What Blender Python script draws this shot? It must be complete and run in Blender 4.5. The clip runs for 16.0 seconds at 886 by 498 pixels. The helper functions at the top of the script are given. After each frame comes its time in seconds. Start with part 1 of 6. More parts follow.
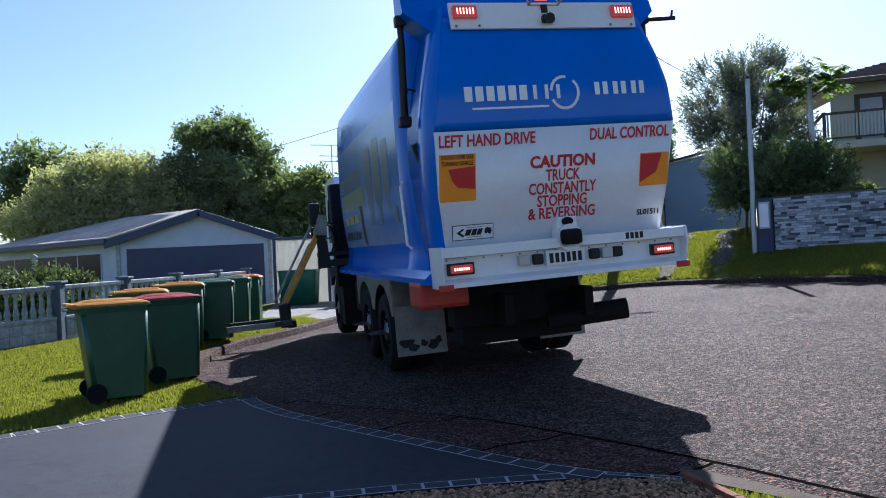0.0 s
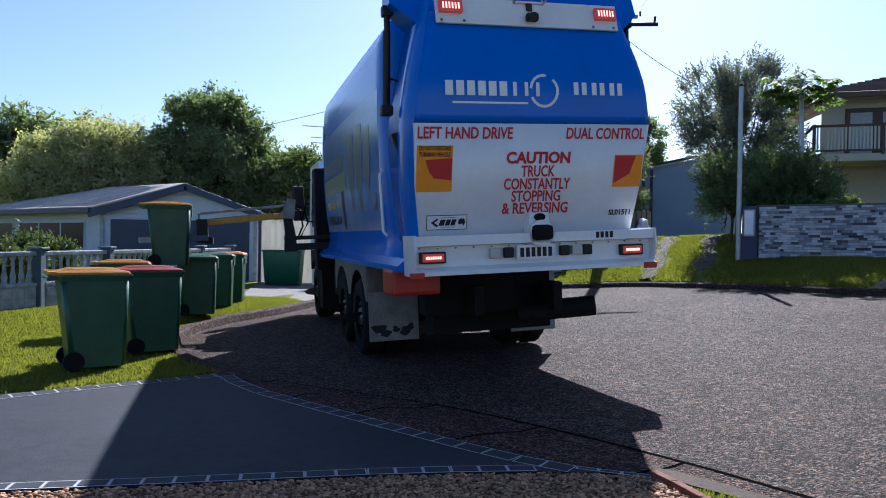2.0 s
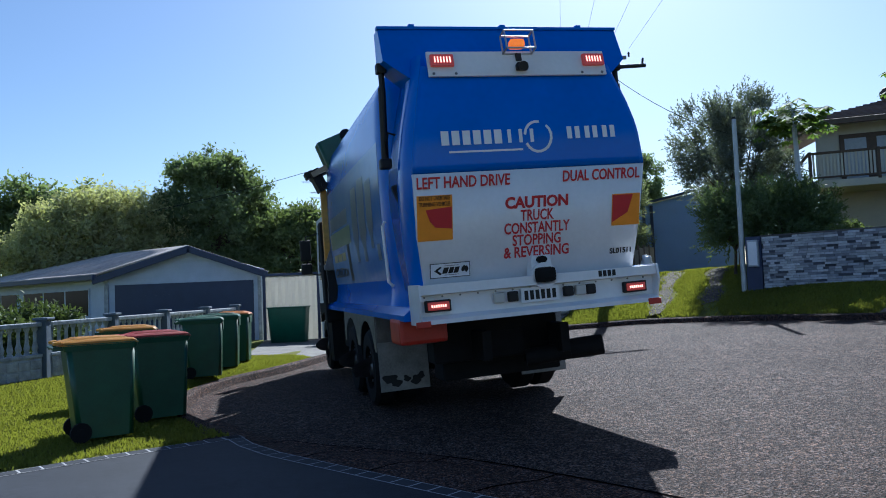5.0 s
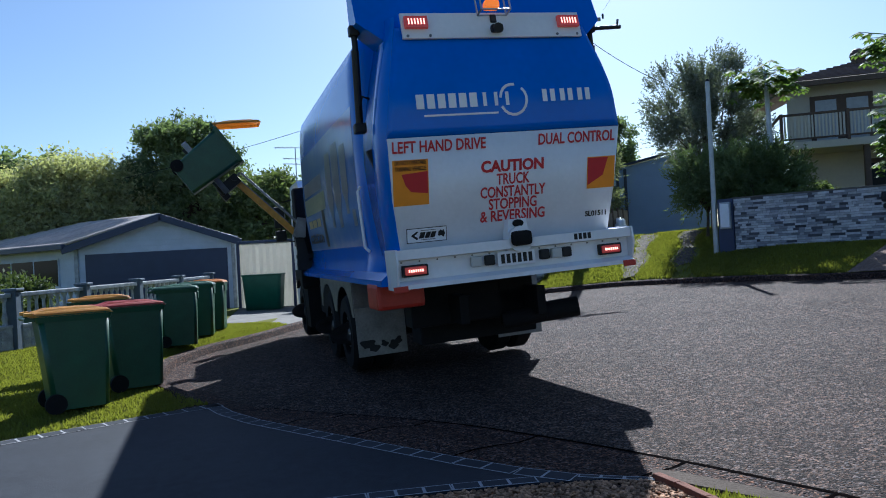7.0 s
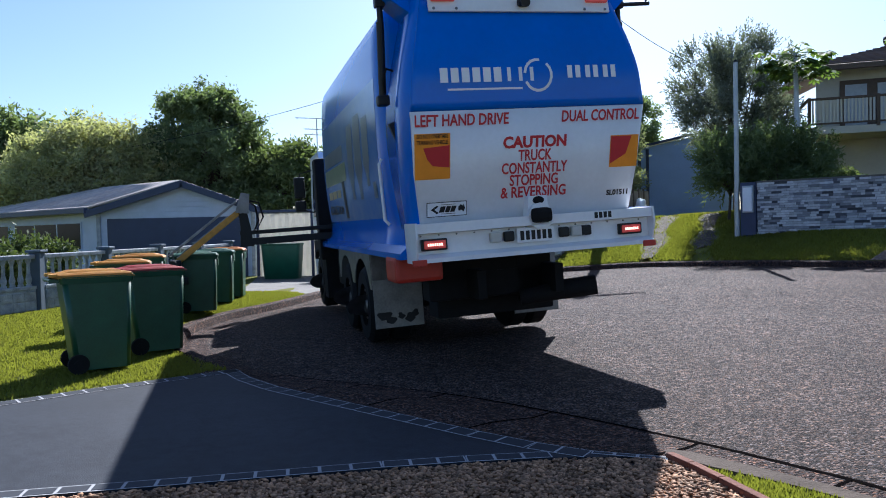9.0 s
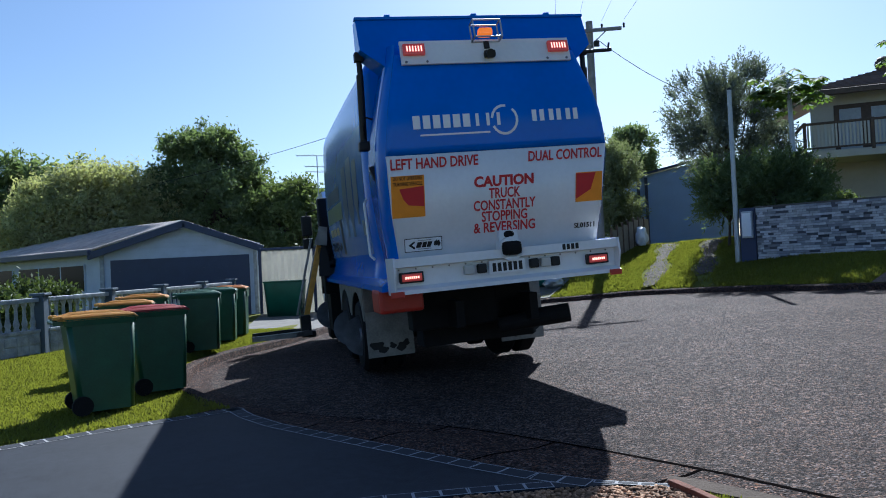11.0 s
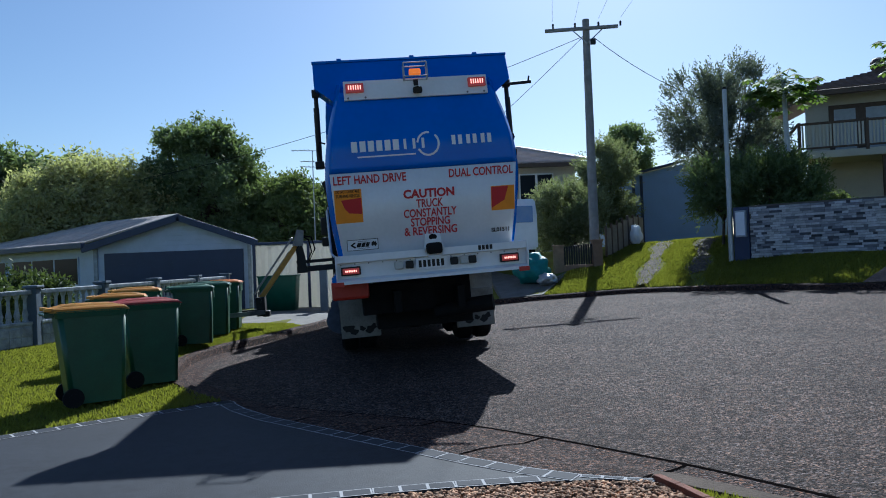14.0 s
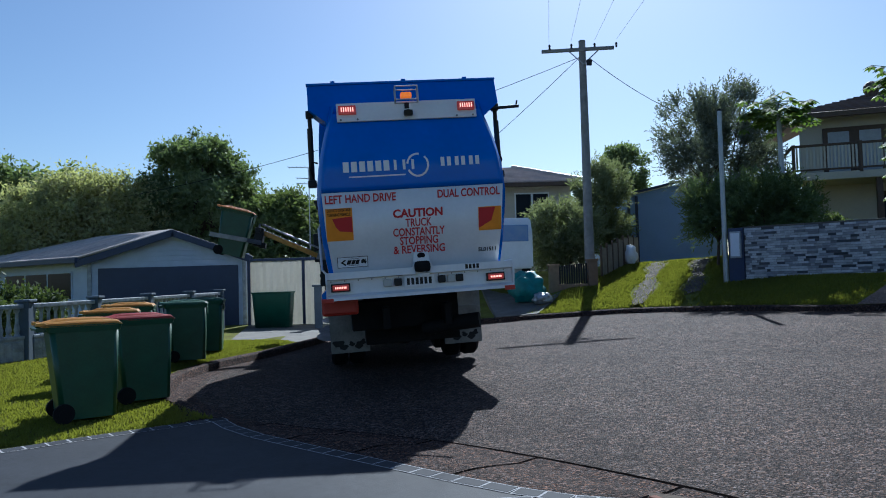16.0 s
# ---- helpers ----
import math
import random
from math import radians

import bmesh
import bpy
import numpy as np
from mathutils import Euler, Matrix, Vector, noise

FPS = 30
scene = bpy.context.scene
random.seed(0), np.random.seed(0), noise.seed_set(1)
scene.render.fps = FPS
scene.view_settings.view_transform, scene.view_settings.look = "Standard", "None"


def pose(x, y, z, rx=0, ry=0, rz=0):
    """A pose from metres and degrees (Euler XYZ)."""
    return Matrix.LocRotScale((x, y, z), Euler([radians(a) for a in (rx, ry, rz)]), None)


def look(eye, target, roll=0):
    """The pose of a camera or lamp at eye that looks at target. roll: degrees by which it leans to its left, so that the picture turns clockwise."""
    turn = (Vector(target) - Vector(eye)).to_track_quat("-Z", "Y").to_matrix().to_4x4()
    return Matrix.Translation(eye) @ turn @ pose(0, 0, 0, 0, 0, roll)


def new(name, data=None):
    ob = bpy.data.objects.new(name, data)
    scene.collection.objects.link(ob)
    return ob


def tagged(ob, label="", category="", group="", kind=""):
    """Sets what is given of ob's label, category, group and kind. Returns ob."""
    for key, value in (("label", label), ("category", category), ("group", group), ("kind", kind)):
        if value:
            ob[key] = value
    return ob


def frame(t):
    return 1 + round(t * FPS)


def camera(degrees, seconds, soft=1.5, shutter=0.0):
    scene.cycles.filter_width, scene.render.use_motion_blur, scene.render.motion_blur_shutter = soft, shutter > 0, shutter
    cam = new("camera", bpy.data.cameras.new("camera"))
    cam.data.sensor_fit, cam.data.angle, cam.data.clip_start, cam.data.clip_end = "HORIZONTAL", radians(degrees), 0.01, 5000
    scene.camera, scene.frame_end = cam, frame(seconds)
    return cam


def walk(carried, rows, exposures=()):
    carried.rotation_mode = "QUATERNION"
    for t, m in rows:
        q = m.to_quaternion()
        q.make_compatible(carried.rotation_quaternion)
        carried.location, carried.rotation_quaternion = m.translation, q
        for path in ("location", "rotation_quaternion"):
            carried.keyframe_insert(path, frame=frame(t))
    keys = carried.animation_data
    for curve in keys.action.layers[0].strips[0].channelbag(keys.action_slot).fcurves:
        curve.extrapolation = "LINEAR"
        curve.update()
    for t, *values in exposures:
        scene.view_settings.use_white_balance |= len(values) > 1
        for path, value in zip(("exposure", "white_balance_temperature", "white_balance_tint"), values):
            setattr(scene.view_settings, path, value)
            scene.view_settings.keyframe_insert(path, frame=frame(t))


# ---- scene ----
cam = camera(61.85, 16.0, 1.0)

PATH = [
    (0.0, pose(0.004, 0.002, 1.471, 90.30, 2.50, -0.00)),
    (0.5, pose(0.012, -0.010, 1.461, 90.35, 1.67, -0.18)),
    (1.0, pose(-0.005, 0.001, 1.475, 89.37, 0.11, -0.47)),
    (1.5, pose(-0.011, -0.000, 1.474, 89.85, 0.35, 0.08)),
    (2.0, pose(0.005, -0.015, 1.466, 89.45, -0.86, -1.08)),
    (2.5, pose(-0.022, -0.032, 1.449, 89.25, 0.05, -0.71)),
    (3.0, pose(0.009, -0.013, 1.477, 90.40, 2.00, 0.12)),
    (3.5, pose(0.011, -0.026, 1.478, 92.74, 1.97, 0.20)),
    (4.0, pose(0.005, 0.008, 1.476, 93.81, 2.38, -0.47)),
    (4.2, pose(0.009, -0.004, 1.472, 93.54, 2.62, -0.28)),
    (6.3, pose(-0.032, 0.025, 1.502, 92.95, 2.40, -2.28)),
    (6.5, pose(-0.039, 0.034, 1.485, 92.91, 3.00, -2.09)),
    (7.0, pose(-0.031, 0.039, 1.484, 90.33, 3.04, -2.71)),
    (7.5, pose(-0.053, 0.069, 1.471, 89.61, 1.39, -5.12)),
    (8.0, pose(-0.074, 0.090, 1.435, 87.09, -0.96, -3.61)),
    (8.5, pose(-0.037, 0.062, 1.465, 88.59, 1.29, -4.58)),
    (9.0, pose(-0.054, 0.032, 1.476, 88.46, 1.26, -1.35)),
    (9.5, pose(-0.018, 0.068, 1.474, 90.10, 3.54, -4.36)),
    (10.0, pose(-0.040, 0.063, 1.478, 91.45, 2.98, -4.56)),
    (10.2, pose(-0.040, 0.037, 1.478, 91.42, 3.24, -2.84)),
    (12.3, pose(0.019, -0.068, 1.466, 90.59, 2.56, -0.62)),
    (12.5, pose(0.014, -0.064, 1.461, 90.72, 2.24, -1.02)),
    (13.0, pose(0.032, -0.071, 1.456, 90.74, 2.53, -1.08)),
    (13.5, pose(0.010, -0.059, 1.451, 90.66, 2.46, -0.95)),
    (14.0, pose(0.017, -0.062, 1.463, 90.75, 2.19, -1.48)),
    (14.5, pose(0.013, -0.050, 1.453, 91.19, 2.45, -1.20)),
    (15.0, pose(0.015, -0.057, 1.463, 91.28, 2.08, -1.44)),
    (15.5, pose(0.007, -0.062, 1.471, 91.89, 1.46, -1.54)),
    (16.0, pose(0.011, -0.048, 1.458, 92.15, 1.65, -1.87)),
]
walk(cam, PATH, [(0.0, 1.38, 5450, 14), (1.0, 1.27, 5450, 14), (2.5, 1.22, 5450, 14), (3.6, 1.02, 5300, 9), (6.5, 0.97, 5250, 8), (7.0, 0.99, 5300, 8), (8.0, 1.40, 5550, 13), (9.0, 1.33, 5500, 13), (10.0, 1.14, 5350, 11), (12.5, 0.81, 5300, 6), (16.0, 0.66, 5200, 6)])

# ---- world, sun ----
SUN_EL, SUN_AZ = 38.4, 15.2
world = bpy.data.worlds.new("sky")
scene.world = world
world.use_nodes = True
wn = world.node_tree
sky = wn.nodes.new("ShaderNodeTexSky")
sky.sky_type = "NISHITA"
sky.sun_disc = False
sky.sun_elevation, sky.sun_rotation = radians(SUN_EL), radians(SUN_AZ)
sky.air_density, sky.dust_density, sky.ozone_density = 1.0, 0.7, 2.2
wn.links.new(sky.outputs[0], wn.nodes["Background"].inputs[0])
wn.nodes["Background"].inputs[1].default_value = 0.059
sun_data = bpy.data.lights.new("sun", "SUN")
sun_data.energy, sun_data.angle, sun_data.color = 5.0, radians(0.53), (1.0, 0.94, 0.84)
sun = new("sun", sun_data)
sa, ca = math.sin(radians(SUN_AZ)), math.cos(radians(SUN_AZ))
ce, se = math.cos(radians(SUN_EL)), math.sin(radians(SUN_EL))
sun.matrix_basis = look((40 * sa * ce, 40 * ca * ce, 40 * se), (0, 0, 0))


# ---- materials ----
def mat(name, col, rough=0.6, metal=0.0, vary=0.25, scale=6.0, fine=0.45, bump=0.0, bscale=60.0, dark=None, emit=0.0, coat=0.0, rand=0.0, spec=0.5, island=0.0):
    m = bpy.data.materials.new(name)
    m.use_nodes = True
    nt = m.node_tree
    b = nt.nodes["Principled BSDF"]
    b.inputs["Roughness"].default_value = rough
    b.inputs["Metallic"].default_value = metal
    b.inputs["Coat Weight"].default_value = coat
    b.inputs["Specular IOR Level"].default_value = spec
    tc = nt.nodes.new("ShaderNodeTexCoord")
    dark = dark or tuple(c * (1 - vary) for c in col)
    n1 = nt.nodes.new("ShaderNodeTexNoise")
    n1.inputs["Scale"].default_value = scale
    n1.inputs["Detail"].default_value = 6
    n2 = nt.nodes.new("ShaderNodeTexNoise")
    n2.inputs["Scale"].default_value = scale * 11
    n2.inputs["Detail"].default_value = 3
    add = nt.nodes.new("ShaderNodeMath")
    add.operation = "MULTIPLY_ADD"
    add.inputs[1].default_value = fine
    ramp = nt.nodes.new("ShaderNodeMapRange")
    ramp.inputs["From Min"].default_value, ramp.inputs["From Max"].default_value = 0.28 + 0.48 * fine, 0.72 + 0.52 * fine
    mix = nt.nodes.new("ShaderNodeMix")
    mix.data_type = "RGBA"
    mix.inputs["A"].default_value = (*dark, 1)
    mix.inputs["B"].default_value = (*col, 1)
    for n in (n1, n2):
        nt.links.new(tc.outputs["Object"], n.inputs["Vector"])
    nt.links.new(n2.outputs["Fac"], add.inputs[0])
    nt.links.new(n1.outputs["Fac"], add.inputs[2])
    nt.links.new(add.outputs[0], ramp.inputs["Value"])
    nt.links.new(ramp.outputs[0], mix.inputs["Factor"])
    out = mix.outputs["Result"]
    if rand or island:
        hsv = nt.nodes.new("ShaderNodeHueSaturation")
        mr = nt.nodes.new("ShaderNodeMapRange")
        amount = rand or island
        mr.inputs["To Min"].default_value, mr.inputs["To Max"].default_value = 1 - amount, 1 + amount
        if rand:
            src = nt.nodes.new("ShaderNodeObjectInfo").outputs["Random"]
        else:
            src = nt.nodes.new("ShaderNodeNewGeometry").outputs["Random Per Island"]
        nt.links.new(src, mr.inputs["Value"])
        nt.links.new(mr.outputs[0], hsv.inputs["Value"])
        nt.links.new(out, hsv.inputs["Color"])
        out = hsv.outputs["Color"]
    nt.links.new(out, b.inputs["Base Color"])
    if emit:
        nt.links.new(out, b.inputs["Emission Color"])
        b.inputs["Emission Strength"].default_value = emit
    if bump:
        nb = nt.nodes.new("ShaderNodeTexNoise")
        nb.inputs["Scale"].default_value = bscale
        nb.inputs["Detail"].default_value = 4
        bp = nt.nodes.new("ShaderNodeBump")
        bp.inputs["Strength"].default_value = bump
        bp.inputs["Distance"].default_value = 0.02
        nt.links.new(tc.outputs["Object"], nb.inputs["Vector"])
        nt.links.new(nb.outputs["Fac"], bp.inputs["Height"])
        nt.links.new(bp.outputs[0], b.inputs["Normal"])
    return m


def leaf_mat(name, col, dark, trans=0.35):
    m = mat(name, col, 0.65, dark=dark, scale=0.6, island=0.35, spec=0.16)
    nt = m.node_tree
    b = nt.nodes["Principled BSDF"]
    tr = nt.nodes.new("ShaderNodeBsdfTranslucent")
    tr.inputs["Color"].default_value = (col[0] * 1.5, col[1] * 1.6, col[2] * 0.8, 1)
    ms = nt.nodes.new("ShaderNodeMixShader")
    ms.inputs[0].default_value = trans
    nt.links.new(b.outputs[0], ms.inputs[1])
    nt.links.new(tr.outputs[0], ms.inputs[2])
    nt.links.new(ms.outputs[0], nt.nodes["Material Output"].inputs[0])
    return m


def aggregate(name, light, dark, cells, power, rough, warm=0.25):
    """Stones of mixed brightness and tint set in a dark binder, with broad patches of wear."""
    m = mat(name, light, rough, vary=0.38, scale=0.55, fine=0.5, spec=0.08)
    nt = m.node_tree
    b = nt.nodes["Principled BSDF"]
    tc = nt.nodes.new("ShaderNodeTexCoord")
    base = b.inputs["Base Color"].links[0].from_socket
    vo = nt.nodes.new("ShaderNodeTexVoronoi")
    vo.inputs["Scale"].default_value = cells
    nt.links.new(tc.outputs["Object"], vo.inputs["Vector"])
    sp = nt.nodes.new("ShaderNodeSeparateColor")
    nt.links.new(vo.outputs["Color"], sp.inputs[0])
    pw = nt.nodes.new("ShaderNodeMath")
    pw.operation = "POWER"
    pw.inputs[1].default_value = power
    nt.links.new(sp.outputs[0], pw.inputs[0])
    big = nt.nodes.new("ShaderNodeTexVoronoi")
    big.inputs["Scale"].default_value = cells * 0.27
    nt.links.new(tc.outputs["Object"], big.inputs["Vector"])
    sb = nt.nodes.new("ShaderNodeSeparateColor")
    nt.links.new(big.outputs["Color"], sb.inputs[0])
    lift = nt.nodes.new("ShaderNodeMath")
    lift.operation = "MULTIPLY_ADD"
    lift.inputs[1].default_value, lift.inputs[2].default_value = 0.8, 0.45
    nt.links.new(sb.outputs[0], lift.inputs[0])
    amount = nt.nodes.new("ShaderNodeMath")
    amount.operation = "MULTIPLY"
    nt.links.new(pw.outputs[0], amount.inputs[0])
    nt.links.new(lift.outputs[0], amount.inputs[1])
    tint = nt.nodes.new("ShaderNodeMix")
    tint.data_type = "RGBA"
    tint.blend_type = "MULTIPLY"
    tint.inputs["Factor"].default_value = 1.0
    cool = nt.nodes.new("ShaderNodeMix")
    cool.data_type = "RGBA"
    cool.inputs["A"].default_value = (1 - warm, 1.0, 1 + warm, 1)
    cool.inputs["B"].default_value = (1 + warm, 1.0, 1 - warm, 1)
    nt.links.new(sp.outputs[1], cool.inputs["Factor"])
    nt.links.new(base, tint.inputs["A"])
    nt.links.new(cool.outputs["Result"], tint.inputs["B"])
    mix = nt.nodes.new("ShaderNodeMix")
    mix.data_type = "RGBA"
    mix.inputs["A"].default_value = (*dark, 1)
    nt.links.new(tint.outputs["Result"], mix.inputs["B"])
    nt.links.new(amount.outputs[0], mix.inputs["Factor"])
    nt.links.new(mix.outputs["Result"], b.inputs["Base Color"])
    bp = nt.nodes.new("ShaderNodeBump")
    bp.invert = True
    bp.inputs["Strength"].default_value, bp.inputs["Distance"].default_value = 1.0, 0.016
    nt.links.new(vo.outputs["Distance"], bp.inputs["Height"])
    nt.links.new(bp.outputs[0], b.inputs["Normal"])
    return m


BLUE = mat("truck_blue_paint", (0.004, 0.13, 0.62), 0.17, vary=0.16, scale=1.3, spec=0.32)
WHITE = mat("white_paint", (0.74, 0.75, 0.78), 0.35, vary=0.12, scale=2.0, coat=0.2)
JOINT = mat("dark_joint", (0.006, 0.005, 0.005), 1.0, vary=0.3, scale=8, spec=0.0)
BLACK = mat("black_rubber", (0.009, 0.009, 0.010), 0.8, vary=0.4, scale=8, spec=0.2)
DARKSTEEL = mat("dark_steel", (0.008, 0.008, 0.009), 0.55, 0.2, vary=0.4, scale=8)
STEEL = mat("dirty_steel", (0.24, 0.24, 0.25), 0.42, 0.8, vary=0.45, scale=7, bump=0.1)
FLAP = mat("grey_mudflap", (0.30, 0.28, 0.25), 0.6, vary=0.5, scale=4)
RED = mat("red_paint", (0.45, 0.025, 0.012), 0.45, vary=0.3, scale=6)
REDTXT = mat("red_vinyl", (0.50, 0.02, 0.03), 0.5, vary=0.1)
ORANGE = mat("orange_reflector", (0.85, 0.30, 0.02), 0.35, vary=0.12, scale=9)
YELLOW = mat("yellow_ochre_paint", (0.62, 0.30, 0.035), 0.5, vary=0.35, scale=12)
LIT = mat("lit_red_lens", (0.55, 0.07, 0.06), 0.25, vary=0.15, scale=20, emit=0.10)
LED = mat("lit_led", (1.0, 0.42, 0.30), 0.3, vary=0.05, emit=1.2)
AMBER = mat("amber_beacon", (1.0, 0.22, 0.02), 0.2, vary=0.1, emit=0.35)
ROAD = aggregate("worn_asphalt", (0.290, 0.208, 0.176), (0.0078, 0.0062, 0.0058), 78.0, 2.3, 0.8, 0.2)
KERBC = mat("stained_kerb_concrete", (0.10, 0.078, 0.062), 0.9, vary=0.45, scale=5, bump=0.5, bscale=50, spec=0.1)
CONC = mat("aged_concrete", (0.14, 0.131, 0.118), 0.9, vary=0.4, scale=3, bump=0.4, bscale=40)
GUTTER = aggregate("exposed_aggregate", (0.27, 0.165, 0.13), (0.012, 0.008, 0.007), 70.0, 2.8, 0.8, 0.3)
TANAGG = aggregate("tan_aggregate", (0.40, 0.29, 0.225), (0.12, 0.085, 0.066), 60.0, 1.3, 0.85, 0.1)
GRAVEL = aggregate("brown_gravel", (0.36, 0.215, 0.13), (0.07, 0.045, 0.03), 38.0, 1.3, 0.8, 0.2)
TRACK = aggregate("gravel_track", (0.27, 0.225, 0.185), (0.035, 0.03, 0.026), 45.0, 1.6, 0.85, 0.1)
DRIVE = mat("grey_coated_concrete", (0.030, 0.0335, 0.042), 0.7, vary=0.36, scale=1.1, fine=0.8, bump=0.2, bscale=120, spec=0.14)
GROUT = mat("pale_grout", (0.36, 0.36, 0.37), 0.9, spec=0.1, vary=0.2, scale=20)
TILE = mat("slate_grey_tile", (0.040, 0.043, 0.051), 0.75, spec=0.1, vary=0.2, scale=12, rand=0.15)
SOIL = mat("grass_soil", (0.14, 0.16, 0.03), 0.95, dark=(0.085, 0.075, 0.025), scale=1.6, bump=0.6, bscale=35, spec=0.04)
GRASS = leaf_mat("grass_blades", (0.17, 0.175, 0.032), (0.10, 0.095, 0.022), 0.42)
LID_Y = mat("yellow_lid", (0.60, 0.28, 0.03), 0.5, vary=0.15, scale=9)
LID_R = mat("red_lid", (0.40, 0.025, 0.025), 0.5, vary=0.15, scale=9)
LID_G = mat("pale_green_lid", (0.06, 0.17, 0.11), 0.45, vary=0.2, scale=9)
LID_O = mat("orange_lid", (0.66, 0.22, 0.03), 0.5, vary=0.15, scale=9)
BIN = mat("dark_green_plastic", (0.016, 0.080, 0.040), 0.4, vary=0.35, scale=5)
WEATHER = mat("grey_white_weatherboard", (0.46, 0.52, 0.63), 0.6, vary=0.15, scale=3)
NAVY = mat("navy_paint", (0.022, 0.035, 0.085), 0.5, vary=0.2, scale=3)
ROOFM = mat("brown_weathered_metal", (0.50, 0.43, 0.385), 0.5, dark=(0.27, 0.235, 0.22), scale=0.9, fine=0.7)
GLAZED = mat("pale_glazed_tiles", (0.55, 0.48, 0.46), 0.42, vary=0.3, scale=2.0)
CORR = mat("weathered_roofing", (0.46, 0.44, 0.42), 0.55, vary=0.35, scale=1.2)
FENCEP = mat("slate_blue_fence_paint", (0.07, 0.10, 0.14), 0.6, vary=0.25, scale=6)
FENCEW = mat("weathered_concrete_fence", (0.40, 0.43, 0.46), 0.85, vary=0.5, scale=7, bump=1.0, bscale=16)
CREAM = mat("cream_sheet_fence", (0.50, 0.49, 0.45), 0.6, vary=0.12, scale=1.0)
RENDER = mat("cream_rendered_wall", (0.52, 0.48, 0.40), 0.85, vary=0.14, scale=1.2)
ROOFT = mat("brown_roof_tiles", (0.12, 0.085, 0.075), 0.7, vary=0.3, scale=6, rand=0.2)
TIMBER = mat("brown_timber", (0.10, 0.065, 0.045), 0.7, vary=0.4, scale=9)
GLASS = mat("dark_window_glass", (0.010, 0.014, 0.022), 0.08, vary=0.1, scale=1, spec=0.05)
CURTAIN = mat("pale_curtain", (0.42, 0.44, 0.47), 0.8, vary=0.2, scale=8)
STONE_MID = mat("grey_blue_stone", (0.24, 0.245, 0.27), 0.85, vary=0.35, scale=9, bump=0.5, bscale=30, rand=0.3)
STONE_DARK = mat("charcoal_stone", (0.07, 0.072, 0.085), 0.85, vary=0.35, scale=9, bump=0.5, bscale=30, rand=0.4)
STONE = mat("split_stone", (0.48, 0.48, 0.495), 0.85, vary=0.35, scale=9, bump=0.5, bscale=30, rand=0.28)
POLE = mat("grey_timber_pole", (0.27, 0.265, 0.265), 0.85, vary=0.35, scale=5, bump=0.3)
GALV = mat("galvanised_steel", (0.40, 0.42, 0.44), 0.45, 0.6, vary=0.2, scale=5)
BARK = mat("bark", (0.11, 0.085, 0.065), 0.95, vary=0.5, scale=8, bump=0.8, bscale=25)
SHEETB = mat("pale_blue_sheet", (0.27, 0.39, 0.64), 0.6, vary=0.12, scale=1.2)
LEAF_OLIVE = leaf_mat("olive_leaves", (0.38, 0.375, 0.225), (0.18, 0.19, 0.10), 0.38)
LEAF_DARK = leaf_mat("dark_green_leaves", (0.17, 0.215, 0.115), (0.05, 0.07, 0.04), 0.34)
LEAF_GREY = leaf_mat("grey_green_leaves", (0.19, 0.21, 0.19), (0.10, 0.115, 0.10), 0.22)
LEAF_SHRUB = leaf_mat("glossy_shrub_leaves", (0.24, 0.26, 0.17), (0.08, 0.10, 0.055), 0.3)
LEAF_HEDGE = leaf_mat("hedge_leaves", (0.10, 0.13, 0.05), (0.03, 0.045, 0.016), 0.2)
LEAF_PAW = leaf_mat("pawpaw_leaves", (0.115, 0.17, 0.048), (0.05, 0.08, 0.024), 0.34)
LEAF_MID = leaf_mat("mid_green_leaves", (0.14, 0.175, 0.075), (0.05, 0.07, 0.028), 0.32)
EDGE_T = mat("red_brown_timber", (0.17, 0.066, 0.042), 0.85, vary=0.45, scale=10, bump=0.4, rand=0.2, spec=0.2)
BRICKB = mat("tan_brick", (0.26, 0.16, 0.10), 0.85, vary=0.3, scale=8, rand=0.25)
PALEB = mat("pale_printed_vinyl", (0.22, 0.30, 0.45), 0.18, dark=(0.05, 0.16, 0.46), scale=0.45, fine=0.25, spec=0.4)
PRINTD = mat("dark_print", (0.13, 0.16, 0.20), 0.3, vary=0.4, scale=2.5, coat=0.1)
PRINTG = mat("olive_print", (0.22, 0.27, 0.15), 0.3, vary=0.35, scale=1.5, coat=0.1)
PRINTY = mat("faded_yellow_print", (0.42, 0.33, 0.10), 0.35, vary=0.3, scale=4, coat=0.1)
DARKTUB = mat("deep_green_plastic", (0.012, 0.095, 0.062), 0.5, vary=0.3, scale=4)
PEBBLE = mat("river_pebble", (0.40, 0.225, 0.125), 0.75, dark=(0.16, 0.098, 0.06), scale=8, island=0.6, spec=0.15)
PANEL = mat("tan_panel", (0.30, 0.25, 0.20), 0.8, vary=0.3, scale=5)
TEAL = mat("teal_tarpaulin", (0.02, 0.20, 0.19), 0.6, vary=0.4, scale=6, bump=0.4, bscale=12)


# ---- mesh helpers ----
def mesh_object(name, bm, material, smooth=False):
    me = bpy.data.meshes.new(name)
    bm.to_mesh(me)
    bm.free()
    for mt in (material if isinstance(material, (list, tuple)) else [material]):
        me.materials.append(mt)
    if smooth:
        me.polygons.foreach_set("use_smooth", [True] * len(me.polygons))
    return new(name, me)


def part(name, bm, material, parent, label="", smooth=False):
    ob = mesh_object(name, bm, material, smooth)
    ob.parent = parent
    return tagged(ob, label)


def thing(name, label, category, at=None, group="", kind=""):
    ob = new(name)
    ob.empty_display_size = 0.1
    if at is not None:
        ob.matrix_basis = at
    return tagged(ob, label, category, group, kind)


